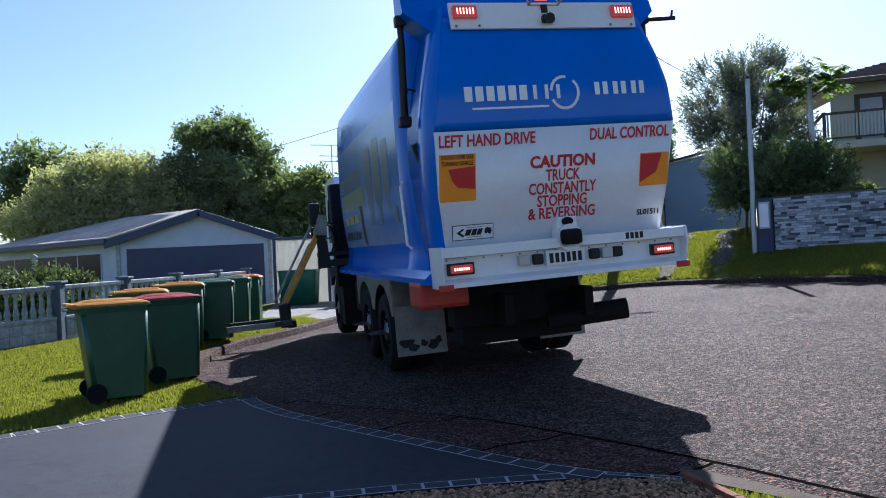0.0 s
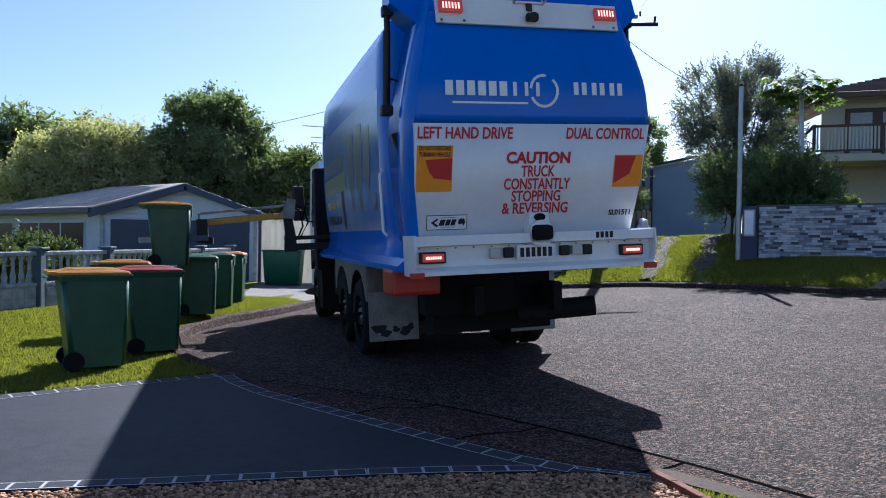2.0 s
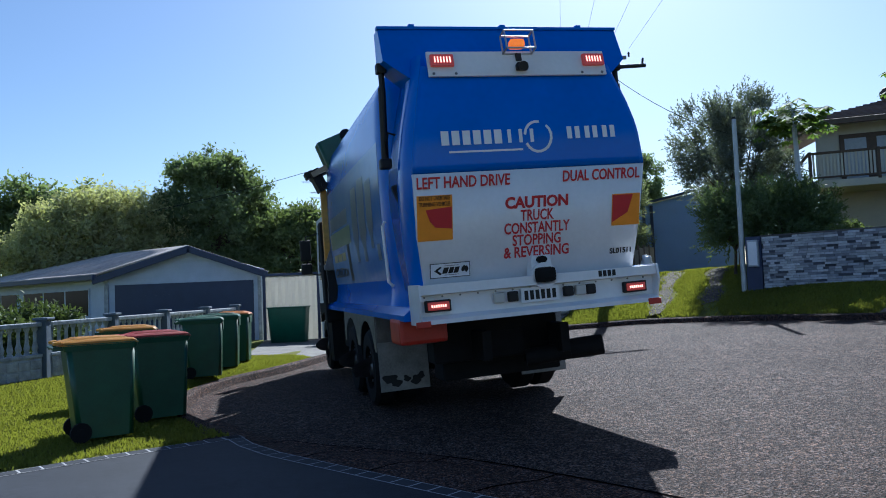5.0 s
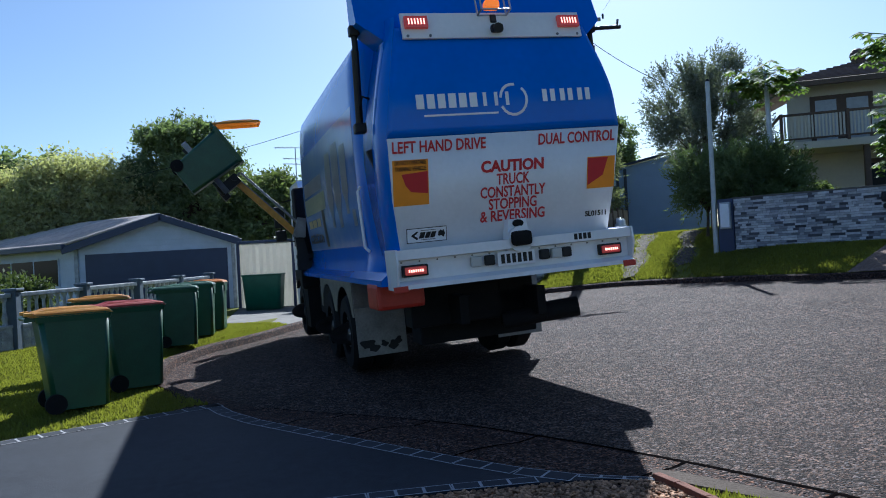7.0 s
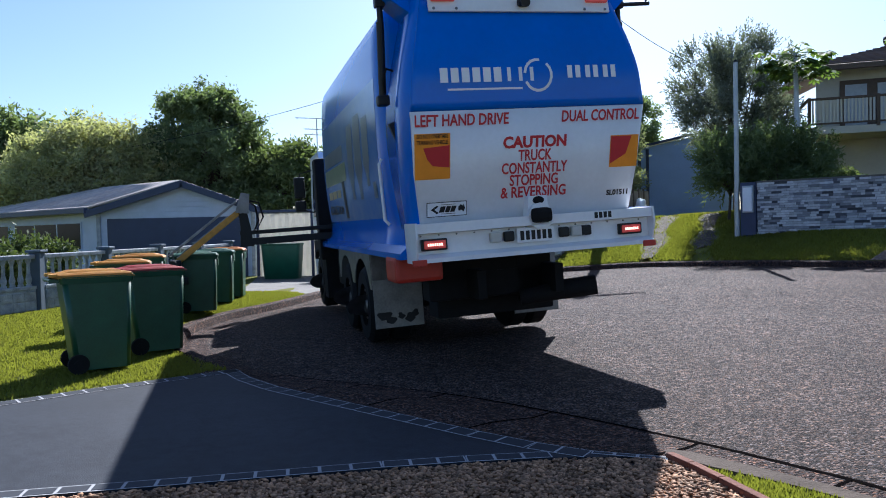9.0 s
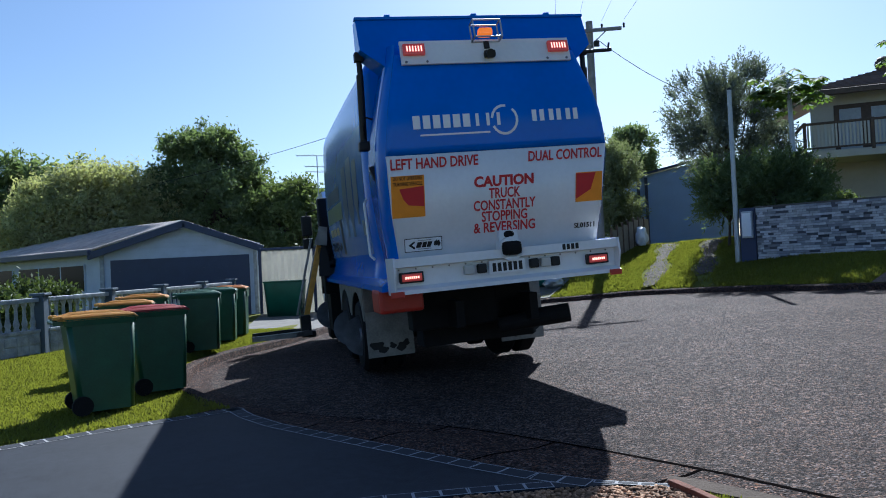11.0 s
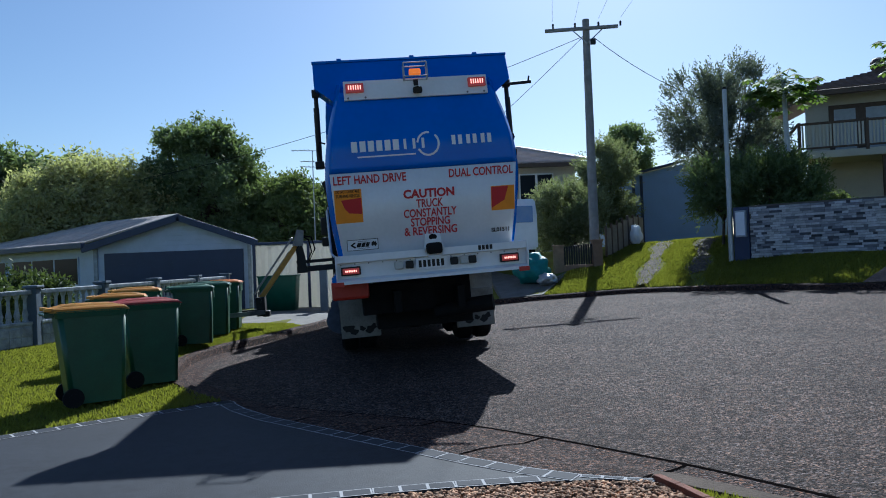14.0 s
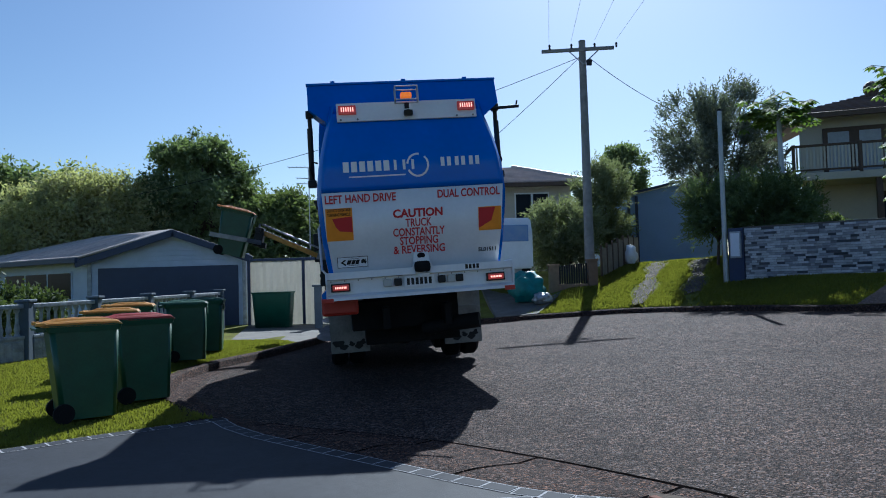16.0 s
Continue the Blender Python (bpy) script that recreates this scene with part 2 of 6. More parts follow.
def box(bm, lo, hi, bevel=0.0, m=None):
    lo, hi = Vector(lo), Vector(hi)
    r = bmesh.ops.create_cube(bm, size=1.0)
    vs = r["verts"]
    for v in vs:
        v.co = Vector([(lo[k] + hi[k]) / 2 + v.co[k] * (hi[k] - lo[k]) for k in range(3)])
    if bevel:
        es = list({e for v in vs for e in v.link_edges})
        r = bmesh.ops.bevel(bm, geom=es, offset=bevel, segments=2, affect="EDGES", profile=0.6)
        vs = list({v for f in r["faces"] for v in f.verts} | {v for v in vs if v.is_valid})
    if m is not None:
        bmesh.ops.transform(bm, matrix=m, verts=vs)
    return bm


def rod(bm, a, b, r, r2=None, n=10):
    a, b = Vector(a), Vector(b)
    d = b - a
    q = d.to_track_quat("Z", "Y").to_matrix().to_4x4()
    bmesh.ops.create_cone(bm, cap_ends=True, segments=n, radius1=r, radius2=r if r2 is None else r2, depth=d.length,
                          matrix=Matrix.Translation((a + b) / 2) @ q)
    return bm


def prism(bm, pts, depth, m):
    """A flat outline in local x, y, pushed out along local z by depth, then placed by m."""
    lo = [bm.verts.new(m @ Vector((x, y, 0))) for x, y in pts]
    hi = [bm.verts.new(m @ Vector((x, y, depth))) for x, y in pts]
    n = len(pts)
    bm.faces.new(lo[::-1])
    bm.faces.new(hi)
    for i in range(n):
        bm.faces.new((lo[i], lo[(i + 1) % n], hi[(i + 1) % n], hi[i]))
    return bm


def grid(bm, f, us, vs):
    rows = [[bm.verts.new(f(u, v)) for u in us] for v in vs]
    for a, b in zip(rows, rows[1:]):
        for i in range(len(us) - 1):
            bm.faces.new((a[i], a[i + 1], b[i + 1], b[i]))
    return rows


def B():
    return bmesh.new()


def tube(bm, pts, r, n=6):
    """One round skin along a line of points."""
    pts = [Vector(p) for p in pts]
    rings = []
    for k, p in enumerate(pts):
        t = (pts[min(k + 1, len(pts) - 1)] - pts[max(k - 1, 0)]).normalized()
        u = t.cross(Vector((0.31, 0.17, 0.93)) if abs(t.z) < 0.9 else Vector((1, 0.2, 0))).normalized()
        w = t.cross(u)
        rings.append([bm.verts.new(p + (u * math.cos(math.tau * j / n) + w * math.sin(math.tau * j / n)) * r) for j in range(n)])
    for a, b in zip(rings, rings[1:]):
        for j in range(n):
            bm.faces.new((a[j], a[(j + 1) % n], b[(j + 1) % n], b[j]))
    bm.faces.new(rings[0][::-1])
    bm.faces.new(rings[-1])
    return bm


# ---- lie of the land ----
KERB = [(-3.0, 14.95), (-3.58, 13.2), (-3.68, 11.4), (-3.0, 9.2), (-1.55, 7.72), (-0.70, 7.10), (0.08, 6.52), (0.87, 5.62), (1.62, 4.60), (2.12, 3.80),
        (3.7, 1.3), (12, -6), (30, -24), (44, -14), (22, 4), (12, 12.2), (10.3, 14.0), (9.05, 15.9), (7.7, 18.4), (5.9, 20.4), (4.4, 20.8), (2.5, 21.1),
        (0, 20.8), (-1.8, 19.4), (-2.45, 17.2)]


def smooth_loop(pts, per=6):
    out, n = [], len(pts)
    for i in range(n):
        p = [Vector(pts[(i + k) % n]) for k in (-1, 0, 1, 2)]
        for k in range(per):
            t = k / per
            out.append(0.5 * (2 * p[1] + (p[2] - p[0]) * t + (2 * p[0] - 5 * p[1] + 4 * p[2] - p[3]) * t * t + (3 * p[1] - p[0] - 3 * p[2] + p[3]) * t ** 3))
    return out


LOOP = smooth_loop(KERB)
LA = np.array([tuple(p) for p in LOOP])
LB = np.roll(LA, -1, 0)


def edge(x, y):
    """Distance from the kerb line, negative on the road."""
    p = np.array((x, y))
    d = LB - LA
    t = np.clip(((p - LA) * d).sum(1) / (d * d).sum(1), 0, 1)
    q = LA + t[:, None] * d - p
    dist = np.sqrt((q * q).sum(1).min())
    cross = ((LA[:, 1] > y) != (LB[:, 1] > y)) & (x < (LB[:, 0] - LA[:, 0]) * (y - LA[:, 1]) / (LB[:, 1] - LA[:, 1] + 1e-12) + LA[:, 0])
    return -dist if cross.sum() % 2 else dist


def step(v, a, b):
    t = min(max((v - a) / (b - a), 0), 1)
    return t * t * (3 - 2 * t)


def road_z(x, y):
    return (0.05 * min(x, 12) if x > 0 else 0.015 * max(x, -8)) 


def land_z(x, y):
    """Height of the ground beside the road."""
    d = max(edge(x, y), 0.0)
    base = road_z(x, y)
    right = step(x + 0.35 * (y - 15), 3.0, 8.0) * step(y, 8, 14)
    bank = 0.22 * min(d, 5.5) * right + (0.02 * min(d, 10) + 0.075 * step(y, 9.8, 12.3) * step(-x, 2.0, 3.5) * step(d, 0.1, 0.45)) * (1 - right)
    crest = 1.2 + 0.16 * max(0.0, y - 20.3) + 0.45 * max(0.0, x - 12.3)
    high = base * step(12 - abs(x) * 0.4, 0, 6) + 0.11 + bank
    return min(high, crest) if x > 3 and y > 10 else high


def ground_z(x, y):
    d = edge(x, y)
    if d < -0.02:
        return road_z(x, y)
    return land_z(x, y)


# ---- ground, road, kerb, driveway ----
def structure(name, bm, material, label, smooth=False):
    return tagged(mesh_object(name, bm, material, smooth), label, name.split("_")[0], kind="structure")


def axis_steps(lo, hi, near_lo, near_hi, fine, growth=1.35):
    vals, v, s = [], near_lo, fine
    while v < near_hi:
        vals.append(v)
        v += fine
    s, a = fine, near_lo
    left = []
    while a > lo:
        s *= growth
        a -= s
        left.append(a)
    s, b = fine, vals[-1]
    right = []
    while b < hi:
        s *= growth
        b += s
        right.append(b)
    return left[::-1] + vals + right


bm = B()
gx, gy = axis_steps(-900, 900, -17, 20, 0.55), axis_steps(-300, 1800, -4, 32, 0.55)


YARD = [(-2.3, 7.35), (-3.3, 6.4), (-6.2, 4.3), (-9.2, 2.3), (-9.2, -2.8), (4.6, -2.8), (4.4, 0.7), (2.7, 2.6), (1.75, 4.3), (1.1, 5.2), (0.2, 6.2), (-0.8, 6.95)]


def in_poly(x, y, poly):
    c = False
    for (x0, y0), (x1, y1) in zip(poly, poly[1:] + poly[:1]):
        if (y0 > y) != (y1 > y) and x < (x1 - x0) * (y - y0) / (y1 - y0) + x0:
            c = not c
    return c


def sheet_z(x, y):
    d = edge(x, y)
    if in_poly(x, y, YARD):
        return -0.12
    return road_z(x, y) - 0.06 if d < 0.35 else land_z(x, y) - 0.012 - 0.12 * (1 - step(d, 0.35, 0.75))


grid(bm, lambda x, y: Vector((x, y, sheet_z(x, y))), gx, gy)
structure("ground", bm, SOIL, "grassy ground of verges and yards running to the horizon", True)

# the road: rings from the kerb line towards the middle
bm = B()
mid = Vector((2.8, 12.8))
rings = []
for k in (0.0, 0.06, 0.15, 0.3, 0.5, 0.75, 0.97):
    ring = []
    for p in LOOP:
        c = mid if p.x < 14 else Vector((16, 0))
        q = p + (c - p) * k
        ring.append(bm.verts.new((q.x, q.y, road_z(q.x, q.y))))
    rings.append(ring)
for a, b in zip(rings, rings[1:]):
    for i in range(len(LOOP)):
        j = (i + 1) % len(LOOP)
        bm.faces.new((a[i], a[j], b[j], b[i]))
bm.faces.new(rings[-1])
bmesh.ops.recalc_face_normals(bm, faces=bm.faces[:])
for f in bm.faces:
    if f.normal.z < 0:
        f.normal_flip()
structure("road", bm, ROAD, "sunlit worn grey asphalt road of a turning circle")


def flat_z(x, y):
    return 0.10 + 0.004 * (6.2 - y)


def offset_line(i, d):
    a, b = LOOP[i - 1], LOOP[(i + 1) % len(LOOP)]
    t = (b - a).normalized()
    n = Vector((t.y, -t.x))
    p = LOOP[i] + n * 0.02
    if edge(p.x, p.y) < 0:
        n = -n
    return LOOP[i] + n * d


kerb = thing("kerb", "aged concrete kerb and gutter round the turning circle", "kerb", kind="structure")


def kerb_shape(i):
    """Upright kerb round the circle, running out to a flat rolled one at the driveway."""
    w = step(i, 3.1 * per, 4.1 * per) if i < 14 * per else 0.0
    k = 2.45 - 1.0 * min(max((i / per - 7.4) / 0.8, 0), 1)
    return [(a[0] * (1 - w) + (b[0] * k if b[0] > 0 else b[0]) * w, a[1] * (1 - w) + b[1] * w, w * c) for a, b, c in zip(UP, ROLL, LIFT)]


def kerb_run(name, i0, i1, profile, material):
    """Loft of a kerb profile of (offset, height) along the loop's points i0 to i1."""
    bm = B()
    rows = []
    for i in range(i0, i1 + 1):
        k = i % len(LOOP)
        row = []
        for d, h, c in (kerb_shape(i) if profile is None else profile):
            q = offset_line(k, d)
            top = max(flat_z(q.x, q.y) - 0.008, road_z(q.x, q.y) + 0.01)
            row.append(bm.verts.new((q.x, q.y, (road_z(q.x, q.y) + h) * (1 - c) + top * c)))
        rows.append(row)
    for a, b in zip(rows, rows[1:]):
        for j in range(len(a) - 1):
            bm.faces.new((a[j], a[j + 1], b[j + 1], b[j]))
    bmesh.ops.recalc_face_normals(bm, faces=bm.faces[:])
    return part(name, bm, material, kerb)


UP = [(-0.32, 0.006), (-0.02, 0.0), (0.02, 0.11), (0.06, 0.135), (0.17, 0.135), (0.18, 0.1), (0.19, -0.05)]
ROLL = [(-0.03, -0.02), (-0.02, 0.012), (0.08, 0.008), (0.18, 0.03), (0.26, 0.08), (0.37, 0.10), (0.41, 0.10)]
LIFT = [0.0, 0.0, 0.15, 0.6, 1.0, 1.0, 1.0]
n_loop = len(LOOP)
per = 6
for i in range(0, 4 * per, 3):
    kerb_run("kerb_stone", i, i + 3, None, GUTTER)
for i in range(4 * per, 12 * per, 3):
    kerb_run("kerb_stone", i, i + 3, None, GUTTER)
# far kerb: concrete in the darker aggregate, its shaded face put into the colour
for i in range(14 * per, n_loop, 3):
    kerb_run("kerb_stone", i, i + 3, None, GUTTER)

for i in range(4 * per, 11 * per, 3):
    kerb_run("joint", i, i + 3, [(-0.075, 0.003, 0), (-0.012, 0.016, 0)], JOINT)
    if i % 2 == 0:
        a, b = offset_line(i, 0.0), offset_line(i, 0.24)
        t = Vector((a.y - b.y, b.x - a.x)).normalized() * 0.010
        bm = B()
        rows = []
        for d, h, c in kerb_shape(i)[1:-1]:
            q = offset_line(i, d)
            top = max(flat_z(q.x, q.y) - 0.008, road_z(q.x, q.y) + 0.01)
            z = (road_z(q.x, q.y) + h) * (1 - c) + top * c + 0.005
            rows.append([bm.verts.new((q.x - t.x, q.y - t.y, z)), bm.verts.new((q.x + t.x, q.y + t.y, z))])
        for u, v in zip(rows, rows[1:]):
            bm.faces.new((u[0], u[1], v[1], v[0]))
        part("joint", bm, JOINT, kerb)

# driveway with its border of tiles
KERB_EDGE = [(-2.02, 7.58), (-1.75, 7.10), (-1.40, 6.64), (-0.82, 6.06), (-0.13, 5.38), (0.28, 4.98), (0.62, 4.68), (0.93, 4.47), (1.18, 4.37), (1.34, 4.31)]
LAWN_EDGE = [(-2.02, 7.58), (-3.04, 6.84), (-3.72, 6.28), (-6.0, 4.75), (-8.2, 3.26)]
BED_EDGE = [(1.34, 4.30), (1.15, 4.345), (0.95, 4.36), (0.67, 4.365), (0.16, 4.325), (-0.33, 4.265), (-1.39, 4.08), (-2.23, 3.95), (-8.2, 3.0)]
DRIVE_OUT = KERB_EDGE + BED_EDGE[1:] + LAWN_EDGE[:0:-1]


bm = B()
prism(bm, [(x, y) for x, y in DRIVE_OUT[::-1]], 1.0, Matrix.Identity(4))
for v in bm.verts:
    v.co.z = flat_z(v.co.x, v.co.y) - (0.25 if v.co.z < 0.5 else 0.0)
bmesh.ops.recalc_face_normals(bm, faces=bm.faces[:])
drive = structure("driveway", bm, DRIVE, "dark grey coated concrete driveway with tiled border")


def border(points, width, side, per_tile):
    for a, b in zip(points, points[1:]):
        a, b = Vector(a), Vector(b)
        d = (b - a)
        t = d.normalized()
        n = Vector((-t.y, t.x)) * side
        bm = B()
        pts = [a, b, b + n * width, a + n * width]
        vs = [bm.verts.new((p.x, p.y, flat_z(p.x, p.y) + 0.004)) for p in pts]
        f = bm.faces.new(vs)
        if f.normal.z < 0:
            f.normal_flip()
        bmesh.ops.recalc_face_normals(bm, faces=[f])
        f.normal_update()
        if f.normal.z < 0:
            f.normal_flip()
        part("grout_strip", bm, GROUT, drive)
        count = max(1, round(d.length / per_tile))
        for k in range(count):
            g = 0.010
            u0, u1 = d.length * k / count + g, d.length * (k + 1) / count - g
            bm = B()
            q = [a + t * u0 + n * g * 1.25, a + t * u1 + n * g * 1.25, a + t * u1 + n * (width - g * 1.25), a + t * u0 + n * (width - g * 1.25)]
            if side < 0:
                q = q[::-1]
            lo = [bm.verts.new((p.x, p.y, flat_z(p.x, p.y) + 0.002)) for p in q]
            hi = [bm.verts.new((p.x, p.y, flat_z(p.x, p.y) + 0.0055 + 0.0004 * (k % 3))) for p in q]
            bm.faces.new(hi)
            for j in range(4):
                bm.faces.new((lo[j], lo[(j + 1) % 4], hi[(j + 1) % 4], hi[j]))
            part("tile", bm, TILE, drive)


border(KERB_EDGE[:8], 0.15, -1, 0.19)
border(LAWN_EDGE[:-1], 0.17, 1, 0.19)
border(BED_EDGE[3:-1], 0.12, -1, 0.18)
border([BED_EDGE[-2], (-4.5, 3.59)], 0.12, -1, 0.18)
border(KERB_EDGE[7:], 0.06, -1, 0.15)

# bed of river pebbles in front of the driveway, with a brick edging
bm = B()
BED = [(-9, 2.85), (-2.23, 3.93), (-1.39, 4.06), (-0.33, 4.245), (0.16, 4.305), (0.67, 4.345), (0.95, 4.34), (1.34, 4.28), (1.39, 4.15), (1.45, 3.87), (1.55, 3.52), (1.72, 2.9), (2.2, 0.8), (2.2, -2.5), (-9, -2.5)]
prism(bm, BED[::-1], 1.0, Matrix.Identity(4))
for v in bm.verts:
    v.co.z = flat_z(v.co.x, v.co.y) - (0.3 if v.co.z < 0.5 else 0.035)
bmesh.ops.recalc_face_normals(bm, faces=bm.faces[:])
structure("gravel_bed", bm, GRAVEL, "brown gravel base under loose pebbles")


ICO = B()
bmesh.ops.create_icosphere(ICO, subdivisions=1, radius=1.0)
ICO.verts.ensure_lookup_table()
ico_v = np.array([v.co[:] for v in ICO.verts])
ico_f = np.array([[v.index for v in f.verts] for f in ICO.faces])
ICO.free()
rng = np.random.default_rng(5)


def scatter_mesh(name, verts, faces, material, smooth=False):
    me = bpy.data.meshes.new(name)
    me.from_pydata(verts.tolist() if hasattr(verts, "tolist") else verts, [], faces.tolist() if hasattr(faces, "tolist") else faces)
    me.materials.append(material)
    if smooth:
        me.polygons.foreach_set("use_smooth", [True] * len(me.polygons))
    return new(name, me)


pv, pf, n = [], [], 0
while n < 34000:
    y = 4.5 - 1.7 * rng.random() ** 1.2
    x = rng.uniform(-3.0, 1.9)
    if not in_poly(x, y, BED):
        continue
    s = rng.uniform(0.008, 0.0165)
    a = rng.uniform(0, 6.28)
    q = ico_v * (s * 1.45, s, s * 0.62) * rng.uniform(0.85, 1.15, (len(ico_v), 1))
    q = np.stack([q[:, 0] * np.cos(a) - q[:, 1] * np.sin(a), q[:, 0] * np.sin(a) + q[:, 1] * np.cos(a), q[:, 2] + 0.5 * q[:, 0] * rng.uniform(-1, 1)], 1)
    pv.append(q + (x, y, flat_z(x, y) - 0.03 + rng.uniform(0.0, 0.03)))
    pf.append(ico_f + n * len(ico_v))
    n += 1
tagged(scatter_mesh("pebbles", np.concatenate(pv), np.concatenate(pf), PEBBLE, True), "loose tan and grey river pebbles beside the driveway", "pebbles", kind="stuff")

edging = thing("timber_edging", "red-brown timber boards edging the pebble bed", "edging", kind="structure")
pts = [Vector((1.345, 4.31)), Vector((1.41, 4.12)), Vector((1.48, 3.86)), Vector((1.57, 3.50)), Vector((1.74, 2.9)), Vector((2.22, 0.8))]
for a, b in zip(pts, pts[1:]):
    t = (b - a).normalized()
    c, h = (a + b) / 2, (b - a).length / 2 - 0.003
    bm = B()
    box(bm, (-h, -0.025, -0.10), (h, 0.025, 0.032), 0.006, Matrix.Translation((c.x, c.y, flat_z(c.x, c.y))) @ Matrix.Rotation(math.atan2(t.y, t.x), 4, "Z"))
    part("board", bm, EDGE_T, edging)


bm = B()
STRIP = [(1.38, 4.30), (1.52, 3.87), (1.62, 3.44), (1.78, 2.9), (2.25, 0.8), (4.0, 0.8), (2.6, 2.7), (1.95, 3.6), (1.55, 4.2)]
prism(bm, STRIP, 1.0, Matrix.Identity(4))
for v in bm.verts:
    v.co.z = flat_z(v.co.x, v.co.y) - (0.25 if v.co.z < 0.5 else 0.015)
bmesh.ops.recalc_face_normals(bm, faces=bm.faces[:])
structure("ground_strip", bm, SOIL, "earth strip between edging boards and kerb")
bm = B()
STRIP = [(1.33, 4.34), (1.38, 4.44), (1.50, 4.36), (1.75, 4.06), (1.95, 3.80), (2.08, 3.60), (2.6, 2.75), (2.47, 2.68), (1.97, 3.54), (1.84, 3.72), (1.68, 3.90), (1.50, 4.10)]
prism(bm, STRIP[::-1], 1.0, Matrix.Identity(4))
for v in bm.verts:
    v.co.z = flat_z(v.co.x, v.co.y) + (-0.2 if v.co.z < 0.5 else 0.012)
bmesh.ops.recalc_face_normals(bm, faces=bm.faces[:])
structure("kerb_top", bm, KERBC, "worn concrete kerb top beside the edging boards")


# ---- lawns ----
def lawn(name, label, n, where, xr, yr, h, zf):
    v, f, k = [], [], 0
    tries = 0
    while k < n and tries < n * 12:
        tries += 1
        x, y = rng.uniform(*xr), rng.uniform(*yr)
        if not where(x, y):
            continue
        z = zf(x, y)
        a, hh = rng.uniform(0, 6.28), h * rng.uniform(0.5, 1.2)
        w = 0.0042 + 0.0011 * y
        dx, dy = math.cos(a) * w, math.sin(a) * w
        lx, ly = rng.uniform(-0.6, 0.6) * hh, rng.uniform(-0.6, 0.6) * hh
        v += [(x - dx, y - dy, z - 0.01), (x + dx, y + dy, z - 0.01), (x + lx, y + ly, z + hh)]
        f.append((3 * k, 3 * k + 1, 3 * k + 2))
        k += 1
    return tagged(scatter_mesh(name, v, f, GRASS), label, "grass", kind="stuff")


LAWN_L = [(-2.15, 7.68), (-3.04, 6.95), (-3.72, 6.40), (-6.0, 4.87), (-9.5, 2.8), (-12, 12), (-7.3, 13.9), (-6.6, 15.6), (-4.3, 16.9), (-2.75, 16.7), (-3.18, 15.0), (-3.77, 13.2), (-3.87, 11.4), (-3.15, 9.1)]
lawn("lawn", "short sunlit green lawn beside the kerb", 150000, lambda x, y: in_poly(x, y, LAWN_L), (-10, -2), (4, 17), 0.030, lambda x, y: land_z(x, y) - 0.005)


SOUTH_DRIVE = [(9.35, 15.50), (10.9, 13.3), (15.0, 16.0), (12.1, 17.4)]


def on_bank(x, y):
    d = edge(x, y)
    if in_poly(x, y, SOUTH_DRIVE):
        return False
    if not (0.2 < d < 9 and x > 2.9 + 0.1 * (y - 21)):
        return False
    k = (x - 5.55) - 0.46 * (y - 21)
    for c in (0.75, 2.35):
        if abs(k - c) < 0.34 + 0.12 * math.sin(y * 2.3 + c) and rng.random() < 0.93:
            return False
    return in_poly(x, y, [(3.0, 21.4), (4.6, 23.4), (8.2, 26.6), (11.6, 26.6), (9.4, 20.5), (12.0, 18.0), (11.3, 14.6), (9.9, 14.4), (7.5, 18)])


def track(name, label, c, y0, y1, material):
    """A worn wheel track up the grass drive."""
    bm = B()
    ys = [y0 + (y1 - y0) * k / 30 for k in range(31)]

    def at(u, y):
        half = 0.24 + 0.07 * math.sin(y * 2.3 + c) + 0.05 * math.sin(y * 7.1 + 3 * c)
        x = 5.55 + 0.46 * (y - 21) + c + u * half
        return Vector((x, y, land_z(x, y) + 0.022 - 0.02 * abs(u)))
    grid(bm, at, [-1, -0.5, 0, 0.5, 1], ys)
    bmesh.ops.recalc_face_normals(bm, faces=bm.faces[:])
    for f in bm.faces:
        if f.normal.z < 0:
            f.normal_flip()
    structure(name, bm, material, label, True)


track("path_gravel", "grey gravel wheel track in the grass", 0.75, 20.75, 26.8, TRACK)
track("path_earth", "brown bare-earth wheel track in the grass", 2.35, 20.6, 26.8, TRACK)
lawn("verge_grass", "sunny mown grass verge with two gravel wheel tracks", 45000, on_bank, (3, 13), (13, 27), 0.07, lambda x, y: land_z(x, y) - 0.01)
lawn("kerb_grass", "small strip of grass between edging and kerb", 3500, lambda x, y: in_poly(x, y, [(1.46, 4.08), (1.53, 3.8), (1.63, 3.44), (1.80, 2.9), (2.30, 2.9), (1.95, 3.52), (1.82, 3.70), (1.66, 3.88)]), (1.4, 2.5), (2.8, 4.3), 0.035, flat_z)

# concrete aprons
bm = B()
AP = [(-2.75, 16.75), (-4.3, 17.0), (-5.0, 21.9), (-1.0, 21.9), (-0.6, 20.4), (-1.9, 19.2), (-2.5, 17.3)]
prism(bm, AP[::-1], 1.0, Matrix.Identity(4))
for v in bm.verts:
    v.co.z = land_z(v.co.x, v.co.y) + (0.012 if v.co.z > 0.5 else -0.2)
bmesh.ops.recalc_face_normals(bm, faces=bm.faces[:])
structure("pavement_north", bm, CONC, "pale concrete driveway apron before the sheet fence")
bm = B()
AP = [(2.2, 21.25), (3.4, 21.15), (4.4, 23.0), (5.6, 27.5), (2.2, 28.0)]
prism(bm, AP, 1.0, Matrix.Identity(4))
for v in bm.verts:
    v.co.z = land_z(v.co.x, v.co.y) + (0.03 if v.co.z > 0.5 else -0.2)
bmesh.ops.recalc_face_normals(bm, faces=bm.faces[:])
